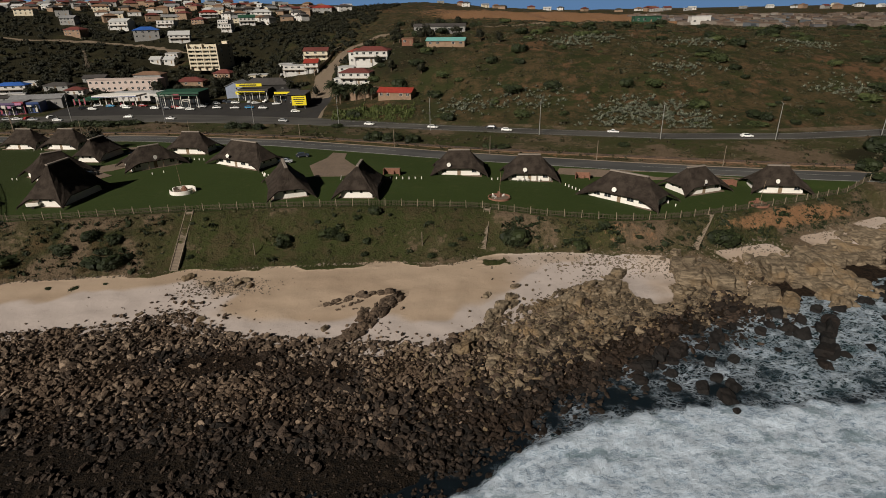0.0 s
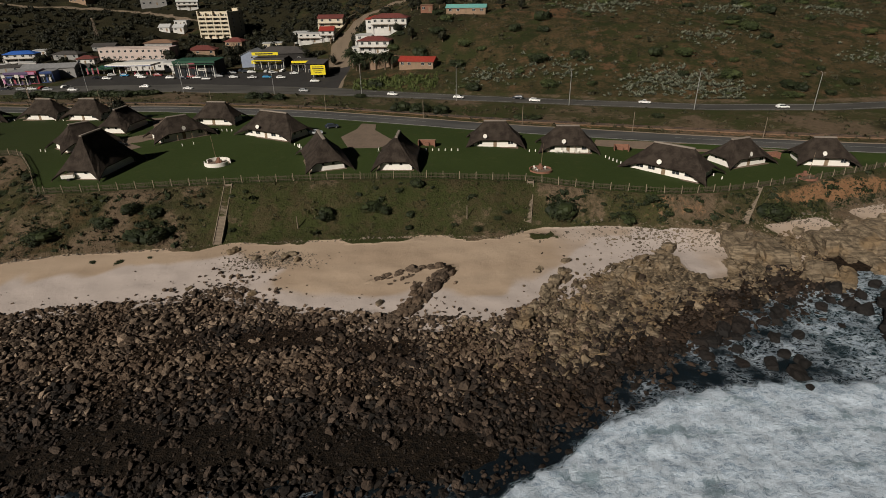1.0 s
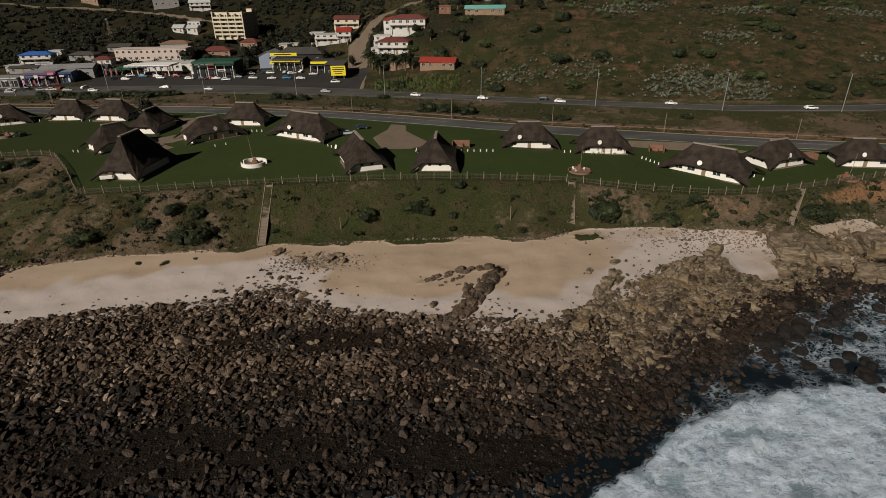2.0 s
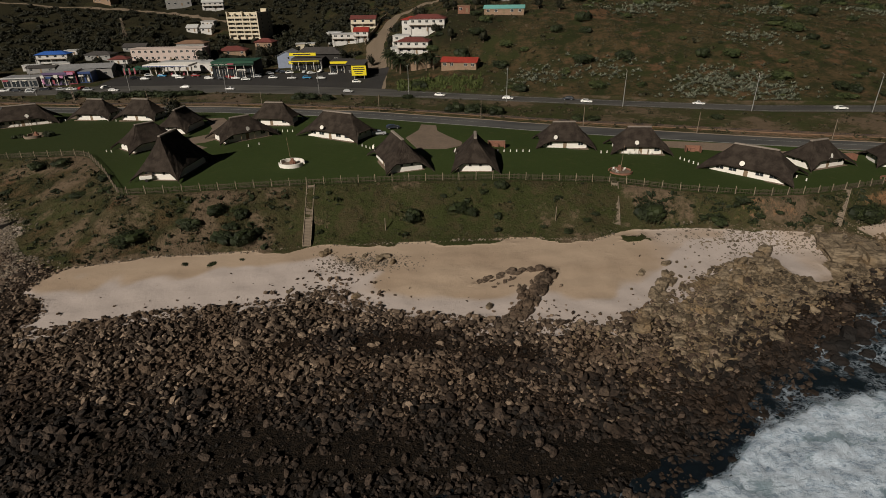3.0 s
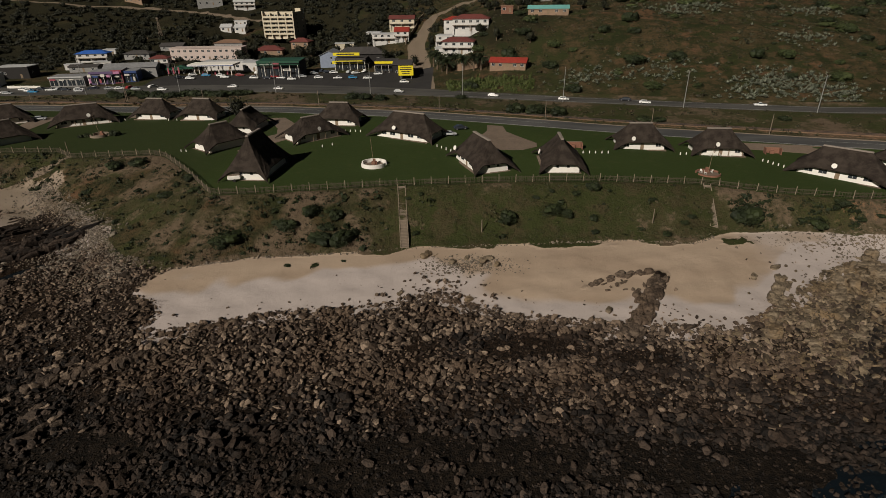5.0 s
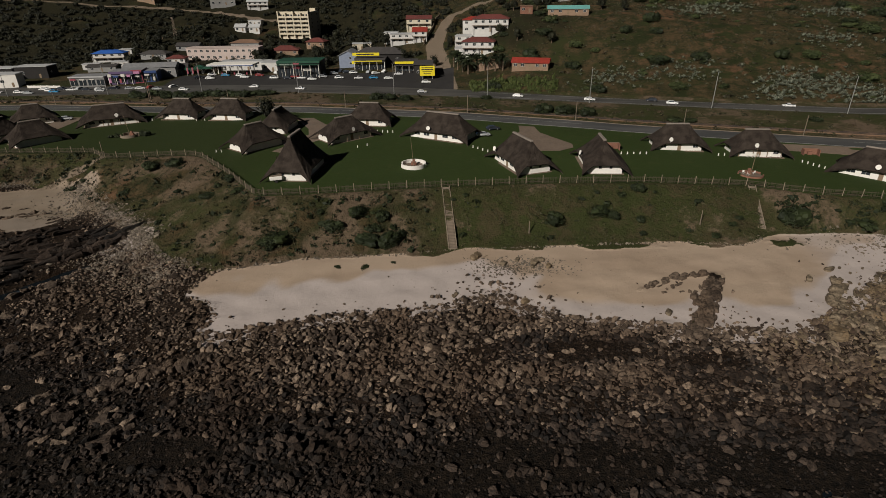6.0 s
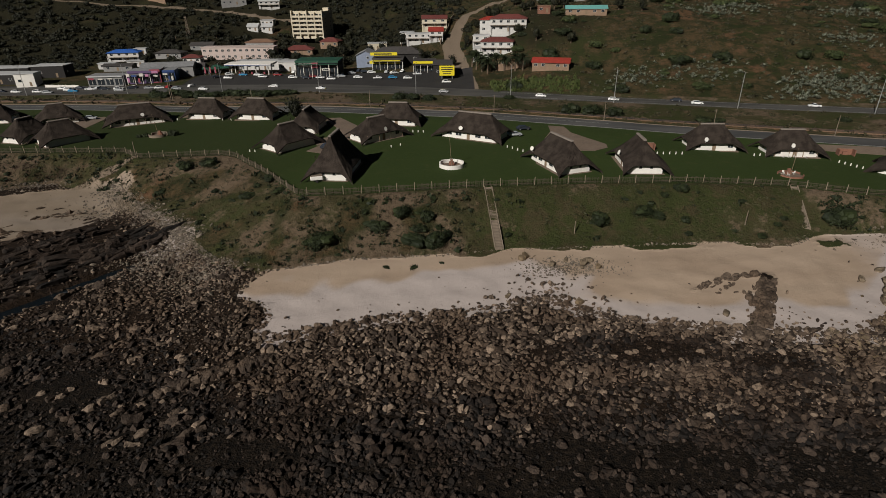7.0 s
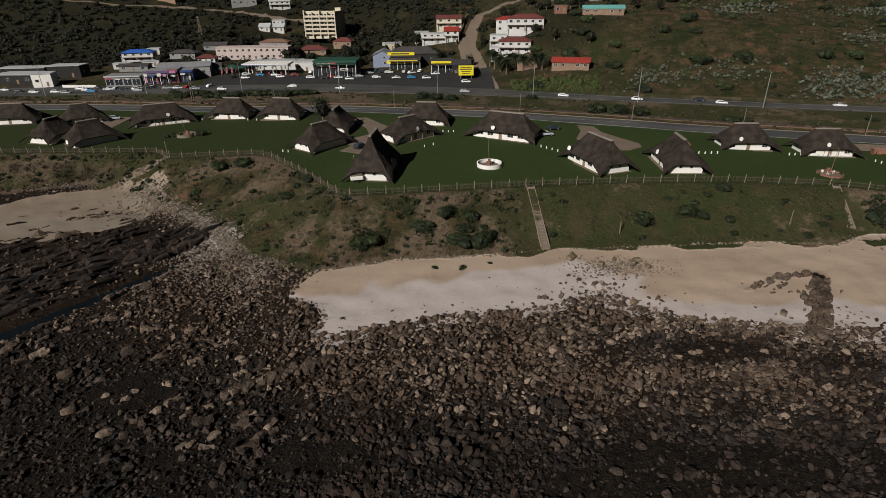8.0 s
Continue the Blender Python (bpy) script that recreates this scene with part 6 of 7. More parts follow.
# ---- rocks ----
def rock_shape(rng, flat=0.7, cuts=7, level=2):
    """An angular stone of radius 1, cut by random planes."""
    bm = bmesh.new()
    if level == 1:
        bmesh.ops.create_cube(bm, size=2.0)
        bmesh.ops.subdivide_edges(bm, edges=bm.edges[:], cuts=1, use_grid_fill=True)
        for w in bm.verts:
            w.co = w.co.normalized() * (0.55 + 0.45 * w.co.length / 1.732)
    else:
        bmesh.ops.create_icosphere(bm, subdivisions=level, radius=1.0)
    v = np.array([x.co[:] for x in bm.verts])
    f = np.array([[w.index for w in p.verts] for p in bm.faces])
    bm.free()
    for _ in range(cuts):
        nrm = rng.normal(size=3)
        nrm /= np.linalg.norm(nrm)
        d = rng.uniform(0.5, 0.85)
        v = v - np.maximum(0, v @ nrm - d)[:, None] * nrm
    v = v * (1 + 0.06 * rng.normal(size=(len(v), 1)))
    return v * np.array([1.0, rng.uniform(0.6, 0.95), flat * rng.uniform(0.7, 1.15)]), f


def merge(shapes, xs, ys, zs, size, yaw, rng, tilt=0.25):
    """Many shapes set down as one array pair."""
    V, Fs, n = [], [], 0
    pick = rng.integers(0, len(shapes), len(xs))
    ca, sa = np.cos(yaw), np.sin(yaw)
    tx, ty = rng.normal(0, tilt, len(xs)), rng.normal(0, tilt, len(xs))
    for i in range(len(xs)):
        v, f = shapes[pick[i]]
        p = v * size[i]
        z = p[:, 2] + p[:, 0] * tx[i] + p[:, 1] * ty[i]
        V.append(np.stack([p[:, 0] * ca[i] - p[:, 1] * sa[i] + xs[i], p[:, 0] * sa[i] + p[:, 1] * ca[i] + ys[i], z + zs[i]], -1))
        Fs.append(f + n)
        n += len(v)
    return np.concatenate(V), np.concatenate(Fs)


def stone_shape(rng):
    """A broken angular stone of about radius 1: the hull of a jittered block."""
    bm = bmesh.new()
    ly, lz = rng.uniform(0.55, 0.9), rng.uniform(0.4, 0.7)
    n = 13
    for k in range(n):
        c = 1 - 2 * (k + 0.5) / n
        a, r = k * 2.4 + rng.normal(0, 0.35), math.sqrt(1 - c * c)
        p = np.array([math.cos(a) * r, math.sin(a) * r, c])
        p = p / (np.abs(p) ** 3.2).sum() ** (1 / 3.2) * rng.uniform(0.68, 0.95)
        bm.verts.new((p[0], p[1] * ly, p[2] * lz))
    r = bmesh.ops.convex_hull(bm, input=bm.verts[:])
    bmesh.ops.delete(bm, geom=[g for g in r["geom_interior"] if isinstance(g, bmesh.types.BMVert)], context="VERTS")
    bmesh.ops.triangulate(bm, faces=bm.faces[:])
    bm.verts.index_update()
    v = np.array([w.co[:] for w in bm.verts])
    f = np.array([[w.index for w in q.verts] for q in bm.faces])
    bm.free()
    return v, f


def shore_rocks():
    rng = np.random.default_rng(3)
    shapes = [stone_shape(rng) for _ in range(40)]
    N = 68000
    x = rng.uniform(-225, 70, N)
    ys, yr, yt = y_sea(x), y_sand(x), y_toe(x)
    left = x < -101
    hi = np.where(left, yt - 0.5, yr + 3)
    y = ys - 6 + rng.uniform(0, 1, N) * (hi - ys + 6)
    ashore = (x > beach_end(y) + 0.8) & (y > yr + 2.5)
    dens = 0.95 + 0.22 * wobble(x, y, 16, 5) + 0.22 * wobble(x, y, 6, 7)
    dens = dens * np.interp(x, (5, 25, 45), (1, 0.62, 0.5))
    # the belt of strata above the channel carries few stones
    dens = dens * np.where((x < -140) & (y > 84 + 1.25 * (x + 160)), 0.25, 1.0)
    cove = np.hypot((x + 179) / 26, (y - 136 - 0.22 * (x + 179)) / 15) < 1.12 + 0.12 * wobble(x, y, 9, 1)
    # stretches of dark flat platform and pools between the stones
    flat = np.zeros(N, bool)
    for cx, cy, rx, ry in ((-42, 55, 9, 3.5), (-55, 57, 6, 3), (-20, 54, 9, 4), (-10, 53, 7, 4), (-37, 77.5, 8, 2.6), (-19, 75, 5, 1.8), (-110, 69.5, 4, 1.2), (-60, 52, 9, 3), (-128, 68, 6, 4), (-98, 56, 7, 3)):
        flat |= np.hypot((x - cx) / rx, (y - cy) / ry) < 1 + 0.25 * wobble(x, y, 5, 4)
    scree = np.hypot((x + 130) / 9, (y - 119) / 6.5) < 1 + 0.25 * wobble(x, y, 5, 1)
    bay = np.hypot((x - 44.5) / 6.5, (y - 106) / 9) < 1 + 0.2 * wobble(x, y, 5, 2)
    keep = (rng.uniform(0, 1, N) < dens) & ~cove & ~bay & ~scree & ~ashore & ((~flat) | (rng.uniform(0, 1, N) < 0.30)) & (np.abs(x + 168 - (y - 70) * 0.72) > np.where(y < 114, 2.6, 0))
    x, y = x[keep], y[keep]
    size = np.clip(np.exp(rng.normal(-1.02, 0.40, len(x))), 0.18, 0.95)
    inflat = flat[keep]
    size = size * np.where(inflat, 0.55, 1.0) * np.where(x < -100, 0.85, 1.0) * (1 + 0.30 * wobble(x, y, 13, 9))
    line = np.interp(x, (-230, -165, -145, -120, -100, -60, -5, 10, 30, 70), (76, 82, 86, 78, 67, 65, 66, 73, 88, 104))
    damp = y + 4 * wobble(x, y, 11, 2) + rng.normal(0, 3.5, len(x)) < line
    patch = (np.hypot((x + 40) / 15, (y - 78) / 4) < 1 + 0.3 * wobble(x, y, 4, 2)) | (np.hypot((x + 20) / 9, (y - 73) / 4) < 1 + 0.3 * wobble(x, y, 4, 1))
    damp |= patch & (rng.uniform(0, 1, len(x)) < 0.8)
    # stray stones on the lower sand, thickest in one tongue
    m, q = 300, 280
    sx = np.concatenate([rng.uniform(-105, 40, m), -53 + rng.normal(0, 5.5, q), rng.normal(-10, 5, 60), rng.normal(20, 8, 90)])
    sy = y_sand(sx)
    sy = sy + 0.5 + np.concatenate([rng.exponential(2.2, m), np.abs(rng.normal(0, 4.5, q)), rng.exponential(4.0, 60), rng.exponential(3.0, 90)])
    ok = sy < y_toe(sx) - 3.5
    x, y = np.concatenate([x, sx[ok]]), np.concatenate([y, sy[ok]])
    size = np.concatenate([size, np.clip(np.exp(rng.normal(-1.35, 0.5, ok.sum())), 0.1, 0.7)])
    damp = np.concatenate([damp, np.zeros(ok.sum(), bool)])
    z = height(x, y) + size * rng.uniform(0.05, 0.55, len(x))
    yaw = rng.normal(0.5, 0.9, len(x))
    tan = ~damp & (rng.uniform(0, 1, len(x)) < smooth01((x + 6 * wobble(x, y, 12, 3) + 20) / 58))
    for sel, mat, label in ((~damp & ~tan, "rock", "dense field of angular grey brown shore rocks"), (tan, "tan_rock", "field of angular tan shore rocks"), (damp, "damp_rock", "dark damp rocks along the water's edge")):
        v, f = merge(shapes, x[sel], y[sel], z[sel], size[sel], yaw[sel], rng, 0.32)
        tagged(new("shore_rocks", mesh_np("shore_rocks", v, f, False, [M[mat]])), label, "rocks", kind="stuff")
    # pale stones and rubble below the bank
    m = 11500
    k = np.minimum(rng.integers(0, 12, m), 11) % 9
    cx, cy, rx, ry = (np.array(c, float)[k] for c in ((-130, -133, -122, -158, -195, 40, 100, -47, 60), (119, 110, 104, 139, 154, 113, 131, 103.5, 121), (8, 10, 9, 12, 16, 22, 14, 9, 30), (7, 7, 9, 7, 4, 5, 6, 3.2, 4)))
    x, y = cx + rx * rng.normal(0, 0.55, m), cy + ry * rng.normal(0, 0.55, m)
    ok = y < y_toe(x) + 1.5
    x, y = x[ok], y[ok]
    # the scree below the path to the cove
    u = rng.uniform(0, 3, 2600)
    px, py = np.array(SCREE, float).T
    x = np.concatenate([x, np.interp(u, range(4), px) + rng.normal(0, 1.8, 2600)])
    y = np.concatenate([y, np.interp(u, range(4), py) + rng.normal(0, 1.8, 2600)])
    # a line of stones edging the foot of the bank
    ex = rng.uniform(-108, 8, 520)
    x, y = np.concatenate([x, ex]), np.concatenate([y, y_toe(ex) - 0.2 + rng.normal(0, 0.22, 520)])
    size = np.exp(rng.normal(-1.5, 0.4, len(x))) * np.where(np.hypot(x + 47, y - 103.5) < 20, 0.7, 1.0)
    v, f = merge(shapes, x, y, height(x, y) + size * 0.1, size, rng.uniform(0, 6.28, len(x)), rng, 0.3)
    tagged(new("rubble", mesh_np("rubble", v, f, False, [M["pebble"]])), "pale loose stones below the bank", "stones", kind="stuff")
    # larger single boulders
    meshes = {}
    for mat in ("rock", "damp_rock"):
        meshes[mat] = []
        for k in range(7):
            sv, sf = rock_shape(rng, 0.7, 14, 3)
            meshes[mat].append(mesh_np("boulder", sv, sf, False, [M[mat]]))
    for k in range(200):
        bx = rng.uniform(-130, 5)
        by = rng.uniform(float(y_sea(bx)) + 1, min(84, float(y_sand(bx)) - 2))
        s = rng.uniform(0.55, 0.95)
        mat = "damp_rock" if by < max(63, float(y_sea(bx)) + 13) else "rock"
        ob = new("boulder", meshes[mat][k % 7])
        ob.matrix_world = Matrix.LocRotScale((bx, by, h1(bx, by) + 0.25 * s), Euler((rng.normal(0, 0.2), rng.normal(0, 0.2), rng.uniform(0, 6.28))), (s, s, s))
        tagged(ob, "large angular grey boulder among the shore rocks" if mat == "rock" else "dark damp boulder near the water", "boulder", "boulders on the shore")


def block(rng, lx, ly, lz):
    """A weathered rock block: a divided box, rounded, with an uneven bedded top."""
    bm = bmesh.new()
    bmesh.ops.create_cube(bm, size=2.0)
    bmesh.ops.subdivide_edges(bm, edges=bm.edges[:], cuts=4, use_grid_fill=True)
    off = Vector(rng.uniform(-50, 50, 3))
    tilt = rng.normal(0, 0.18)
    for v in bm.verts:
        c = v.co.copy()
        r = (abs(c.x) ** 6 + abs(c.y) ** 6 + abs(c.z) ** 4) ** (1 / 6)
        c = c / max(r, 0.6)
        p = Vector((c.x * lx, c.y * ly, c.z * lz))
        w = 0.42 * noise.noise(p * 0.35 + off) + 0.22 * noise.noise(p * 0.9 + off) + 0.10 * noise.noise(p * 2.3 + off)
        p += Vector((c.x, c.y, c.z)) * w * min(lx, 2.2)
        p.z += tilt * p.y + 0.1 * round(noise.noise(Vector((p.x * 0.5, p.y * 0.9, 3)) + off) * 3)
        v.co = p
    v = np.array([x.co[:] for x in bm.verts])
    f = np.array([[w.index for w in q.verts] for q in bm.faces])
    bm.free()
    return v, f


def outcrop(x, y, lx, ly, lz, ang, rng, material="slab", label="jointed tan rock slab above the surf", sink=0.3, dip=0.10, pile=None):
    """A rock set into the ground; with a pile it is added to a joined field instead of standing as a thing."""
    v, f = block(rng, lx, ly, lz)
    m = Matrix.LocRotScale((x, y, h1(x, y) + lz * (0.5 - sink)), Euler((rng.normal(0, dip), rng.normal(0, dip), radians(ang))), None)
    if pile is not None:
        a = np.array(m)
        pile.append((v @ a[:3, :3].T + a[:3, 3], f))
        return
    ob = new("rock_outcrop", mesh_np("rock_outcrop", v, f, False, [M[material]]))
    ob.matrix_world = m
    tagged(ob, label, "rock", "rock outcrops on the shore")


def settle(pile, name, material, label):
    n = np.cumsum([0] + [len(v) for v, f in pile])
    me = mesh_np(name, np.concatenate([v for v, f in pile]), np.concatenate([f + k for (v, f), k in zip(pile, n)]), False, [M[material]])
    tagged(new(name, me), label, "rocks", kind="stuff")


LOOSE = []


def slab_group(cx, cy, w, d, h, ang, n, rng):
    """A large slab parted by n - 1 open joints."""
    ca, sa = math.cos(radians(ang)), math.sin(radians(ang))
    for k in range(n):
        u = (k + 0.5) / n * w - w / 2
        dd = d * rng.uniform(0.75, 1.05)
        vv = rng.normal(0, d * 0.06)
        outcrop(cx + ca * u - sa * vv, cy + sa * u + ca * vv, w / n * 0.49, dd / 2, h * rng.uniform(0.75, 1.2), ang + rng.normal(0, 7), rng, dip=0.07)
    for k in range(int(w * d / 9)):
        u, vv = rng.uniform(-0.6, 0.6) * w, rng.uniform(-0.6, 0.6) * d
        s = rng.uniform(0.5, 1.3)
        outcrop(cx + ca * u - sa * vv, cy + sa * u + ca * vv, s, s * 0.8, s * 0.55, ang + rng.normal(70, 20), rng, pile=LOOSE)


def rib_line(x0, y0, x1, y1, n, wide, rng, label="low jointed tan rock rib at the edge of the sand"):
    """A ragged rib of short blocks along a line."""
    ang = math.degrees(math.atan2(y1 - y0, x1 - x0))
    for k in range(n):
        f = (k + rng.uniform(0, 1)) / n
        s = rng.uniform(0.55, 1.1) * wide
        outcrop(x0 + (x1 - x0) * f + rng.normal(0, 0.5 * wide), y0 + (y1 - y0) * f + rng.normal(0, 0.3 * wide), s * rng.uniform(1.1, 2.0), s * 0.7, s * rng.uniform(0.45, 0.8), ang + rng.normal(0, 10), rng, "slab", label)


def outcrops():
    rng = np.random.default_rng(11)
    slab_group(56, 108, 11.5, 14, 2.0, -4, 2, rng)
    slab_group(77, 111.5, 13, 12, 2.4, 8, 4, rng)
    slab_group(92, 118, 16, 11, 1.6, 18, 5, rng)
    slab_group(110, 128, 18, 11, 1.5, 25, 5, rng)
    slab_group(66, 100, 12, 9, 0.9, -25, 4, rng)
    slab_group(84, 105, 14, 7, 1.1, 20, 4, rng)
    rib_line(21, 91, 27, 101, 9, 1.0, rng)
    rib_line(2.5, 80, 14, 98.5, 22, 1.35, rng)
    rib_line(34, 100, 40, 110.5, 10, 1.3, rng)
    rib_line(27, 97, 31, 104, 7, 0.9, rng)
    settle(LOOSE, "broken_slabs", "slab", "broken tan blocks lying about the slabs")
    dry, damp = [], []
    for k in range(330):
        x = rng.uniform(8, 64)
        lo, hi = float(y_sea(x)) + 1, float(y_sand(x)) + 2
        y = rng.uniform(lo, hi)
        if math.hypot((x - 44.5) / 6.5, (y - 106) / 9) < 1:
            continue
        s = rng.uniform(0.35, 0.9)
        outcrop(x, y, s * 1.7, s * 0.8, s * 0.42, rng.normal(46, 12), rng, pile=dry if y > lo + 7 else damp)
    settle(dry, "platform_rock", "slab", "low jointed tan rocks of the shore platform")
    settle(damp, "platform_rock", "damp_rock", "low dark rocks at the platform's wet edge")
    for k in range(30):
        x = rng.uniform(62, 120)
        y = float(y_sea(x)) + rng.uniform(-2, 5)
        s = rng.uniform(0.7, 1.5)
        outcrop(x, y, s * 1.2, s * 0.8, s * 0.8, rng.normal(60, 20), rng, "slab", "tan rock ledge at the edge of the surf")
    # dark rocks awash in the surf
    for k in range(80):
        x = rng.uniform(30, 105)
        y = float(y_sea(x)) - rng.exponential(5.0) + 1
        s = rng.uniform(0.3, 1.0)
        outcrop(x, y, s * 1.3, s, s * 0.9, rng.uniform(0, 180), rng, "wet_rock", "dark wet rock awash in white surf", -0.35, 0.2)
    for x, y, s in ((43.5, 68.5, 1.3), (41, 71, 1.0), (46, 71.5, 1.0), (44.2, 73.8, 0.8), (66, 80, 1.6), (68, 84, 1.4), (64, 77, 1.1), (71, 87, 1.3), (45, 78, 0.9), (75, 82, 0.9), (69, 80, 0.8), (73, 90, 1.2)):
        outcrop(x, y, s * 1.25, s * 0.85, s * 0.9, rng.uniform(40, 120), rng, "wet_rock", "large dark wet rock in the surf", -0.5, 0.15)
    # the rib of rock across the beach
    for k in range(110):
        f = rng.uniform(0, 1)
        x, y = -19.5 + 10 * f + rng.normal(0, 1.0), 81.5 + 17.5 * f + rng.normal(0, 0.8)
        s = rng.uniform(0.25, 0.62)
        outcrop(x, y, s * 2.4, s * 0.8, s * 0.8, 60 + rng.normal(0, 8), rng, "rock", "dark brown rock rib crossing the sand")
    for k in range(24):
        f = rng.uniform(0, 1)
        outcrop(-9 - 16 * f, 100.5 - 5.5 * f * f + rng.normal(0, 0.5), rng.uniform(0.3, 0.9), 0.35, 0.3, 15 + 25 * f, rng, "rock", "dark brown rock rib crossing the sand")
    for k in range(12):
        outcrop(rng.uniform(-22, -12), rng.uniform(94, 98), rng.uniform(0.25, 0.7), 0.3, 0.2, rng.uniform(0, 90), rng, "rock", "low brown rock in the sand")
    for x, y, s in ((-55.5, 107.0, 0.9), (-53.5, 107.6, 0.6), (-44, 104, 0.9), (-42.5, 105.5, 0.7), (-41, 103.4, 0.6), (-47, 106, 0.5), (-50, 104.5, 0.5), (-22, 88, 0.6), (9, 99, 0.8), (15, 103, 0.8), (-60, 94, 0.6), (-47, 92, 0.6)):
        outcrop(x, y, s * 1.3, s * 0.7, s * 0.6, rng.uniform(30, 70), rng, "slab", "weathered tan rock on the upper beach")
    # tilted dark strata by the cove
    pile = []
    for k in range(420):
        x = rng.uniform(-222, -137)
        lo, hi = 84 + 1.25 * (x + 160), np.interp(x, (-222, -185, -165, -157, -139), (112, 121, 125, 131, 122))
        if x < -165:
            lo = max(62, lo)
        y = rng.uniform(max(lo, 60), max(hi, lo + 1))
        if abs(x + 168 - (y - 70) * 0.72) < 4.5:
            continue
        long = rng.uniform(0, 1) < 0.3
        s = rng.uniform(0.35, 0.75)
        l = rng.uniform(3.0, 7.5) if long else rng.uniform(0.8, 2.6)
        outcrop(x, y, l, s * 0.8, s * (1.0 if long else 0.8), 47 + rng.normal(0, 5), rng, pile=pile)
    settle(pile, "tilted_strata", "damp_rock", "dark tilted rock strata beside the cove")
    pile = []
    for k in range(26):
        x, y = rng.uniform(-196, -160), rng.uniform(122, 140)
        outcrop(x, y, rng.uniform(0.6, 2.4), 0.25, 0.14, 36 + rng.normal(0, 8), rng, pile=pile)
    for k in range(90):
        x = rng.uniform(-158, -100)
        y = rng.uniform(56, 100 if x < -116 else 76)
        s = rng.uniform(0.3, 0.6)
        outcrop(x, y, s * 2.2, s * 0.8, s * 0.7, 40 + rng.normal(0, 14), rng, pile=pile)
    for k in range(16):                                       # the ledge beside the small pool
        f = k / 15
        outcrop(-113 + 14 * f, 67.5 + 8 * f + rng.normal(0, 0.4), 1.0, 0.6, 0.75, 60 + rng.normal(0, 12), rng, pile=pile)
    settle(pile, "low_ledges", "rock", "low brown rock ledges between the shore stones")


shore_rocks()
outcrops()


# ---- plants ----
def leaf_cloud(rng, n, leaf, squash=0.7, lumps=6, upright=0.0):
    """n small leaf quads spread through an uneven crown of radius 1 that stands on z = 0."""
    c = rng.normal(size=(lumps, 3))
    c = c / np.linalg.norm(c, axis=1)[:, None] * rng.uniform(0.25, 0.6, (lumps, 1))
    which = rng.integers(0, lumps, n)
    p = rng.normal(size=(n, 3))
    p = p / np.linalg.norm(p, axis=1)[:, None] * rng.uniform(0.75, 1.0, (n, 1)) * rng.uniform(0.32, 0.55, (lumps, 1))[which]
    p = p + c[which]
    p[:, 2] = np.abs(p[:, 2] + 0.25) * squash
    out = p / (np.linalg.norm(p, axis=1)[:, None] + 1e-6)
    nrm = out + rng.normal(0, 0.6, (n, 3))
    nrm /= np.linalg.norm(nrm, axis=1)[:, None]
    u = np.cross(nrm, rng.normal(size=(n, 3)))
    u /= np.linalg.norm(u, axis=1)[:, None] + 1e-6
    if upright:
        u = u * (1 - upright) + np.array([0, 0, 1.0]) * upright
    w = np.cross(nrm, u)
    s = leaf * rng.uniform(0.6, 1.3, (n, 1))
    v = np.stack([p - u * s, p + w * s * 0.55, p + u * s, p - w * s * 0.55], 1).reshape(-1, 3)
    return v, np.arange(4 * n).reshape(n, 4)


def filled(cloud, rng, lumps=14):
    """A leaf cloud with a leafy dark heart, so that it does not show through."""
    v, f = cloud
    V, F, n = [v], [f], len(v)
    bm = bmesh.new()
    bmesh.ops.create_cube(bm, size=2.0)
    bmesh.ops.subdivide_edges(bm, edges=bm.edges[:], cuts=1, use_grid_fill=True)
    bv = np.array([w.co[:] for w in bm.verts])
    bf = np.array([[w.index for w in q.verts] for q in bm.faces])
    bm.free()
    bv = bv / np.linalg.norm(bv, axis=1)[:, None]
    top = v[:, 2].max()
    for k in range(lumps):
        a, r = rng.uniform(0, 6.28), rng.uniform(0.05, 0.52)
        s = rng.uniform(0.20, 0.34)
        c = np.array([math.cos(a) * r, math.sin(a) * r, top * rng.uniform(0.15, 0.50)])
        V.append(bv * (1 + 0.12 * rng.normal(size=(len(bv), 1))) * s * np.array([1, 1, top]) + c)
        F.append(bf + n)
        n += len(bv)
    return np.concatenate(V), np.concatenate(F)


def plant_stuff(name, x, y, size, shapes, material, label, category, rng, lift=-0.1):
    z = height(x, y) + lift
    v, f = merge(shapes, x, y, z, size, rng.uniform(0, 6.28, len(x)), rng, 0.05)
    return tagged(new(name, mesh_np(name, v, f, False, [material])), label, category, kind="stuff")


def off_roads(x, y):
    return near_path(x, y, SIDE_ROAD) > 4.5


def rosette(rng, n=16):
    """A spiky rosette of n long folded leaves, of radius about 1."""
    V, F = [], []
    for k in range(n):
        a, up, l = k * 2.4 + rng.normal(0, 0.2), rng.uniform(0.25, 1.25), rng.uniform(0.7, 1.1)
        out, side = np.array([math.cos(a) * math.cos(up), math.sin(a) * math.cos(up), math.sin(up)]), np.array([-math.sin(a), math.cos(a), 0])
        base = np.array([0, 0, 0.08])
        V += [base, base + out * l * 0.45 + side * 0.12, base + out * l - np.array([0, 0, 0.10]), base + out * l * 0.45 - side * 0.12]
        F.append([4 * k, 4 * k + 1, 4 * k + 2, 4 * k + 3])
    return np.array(V), np.array(F)


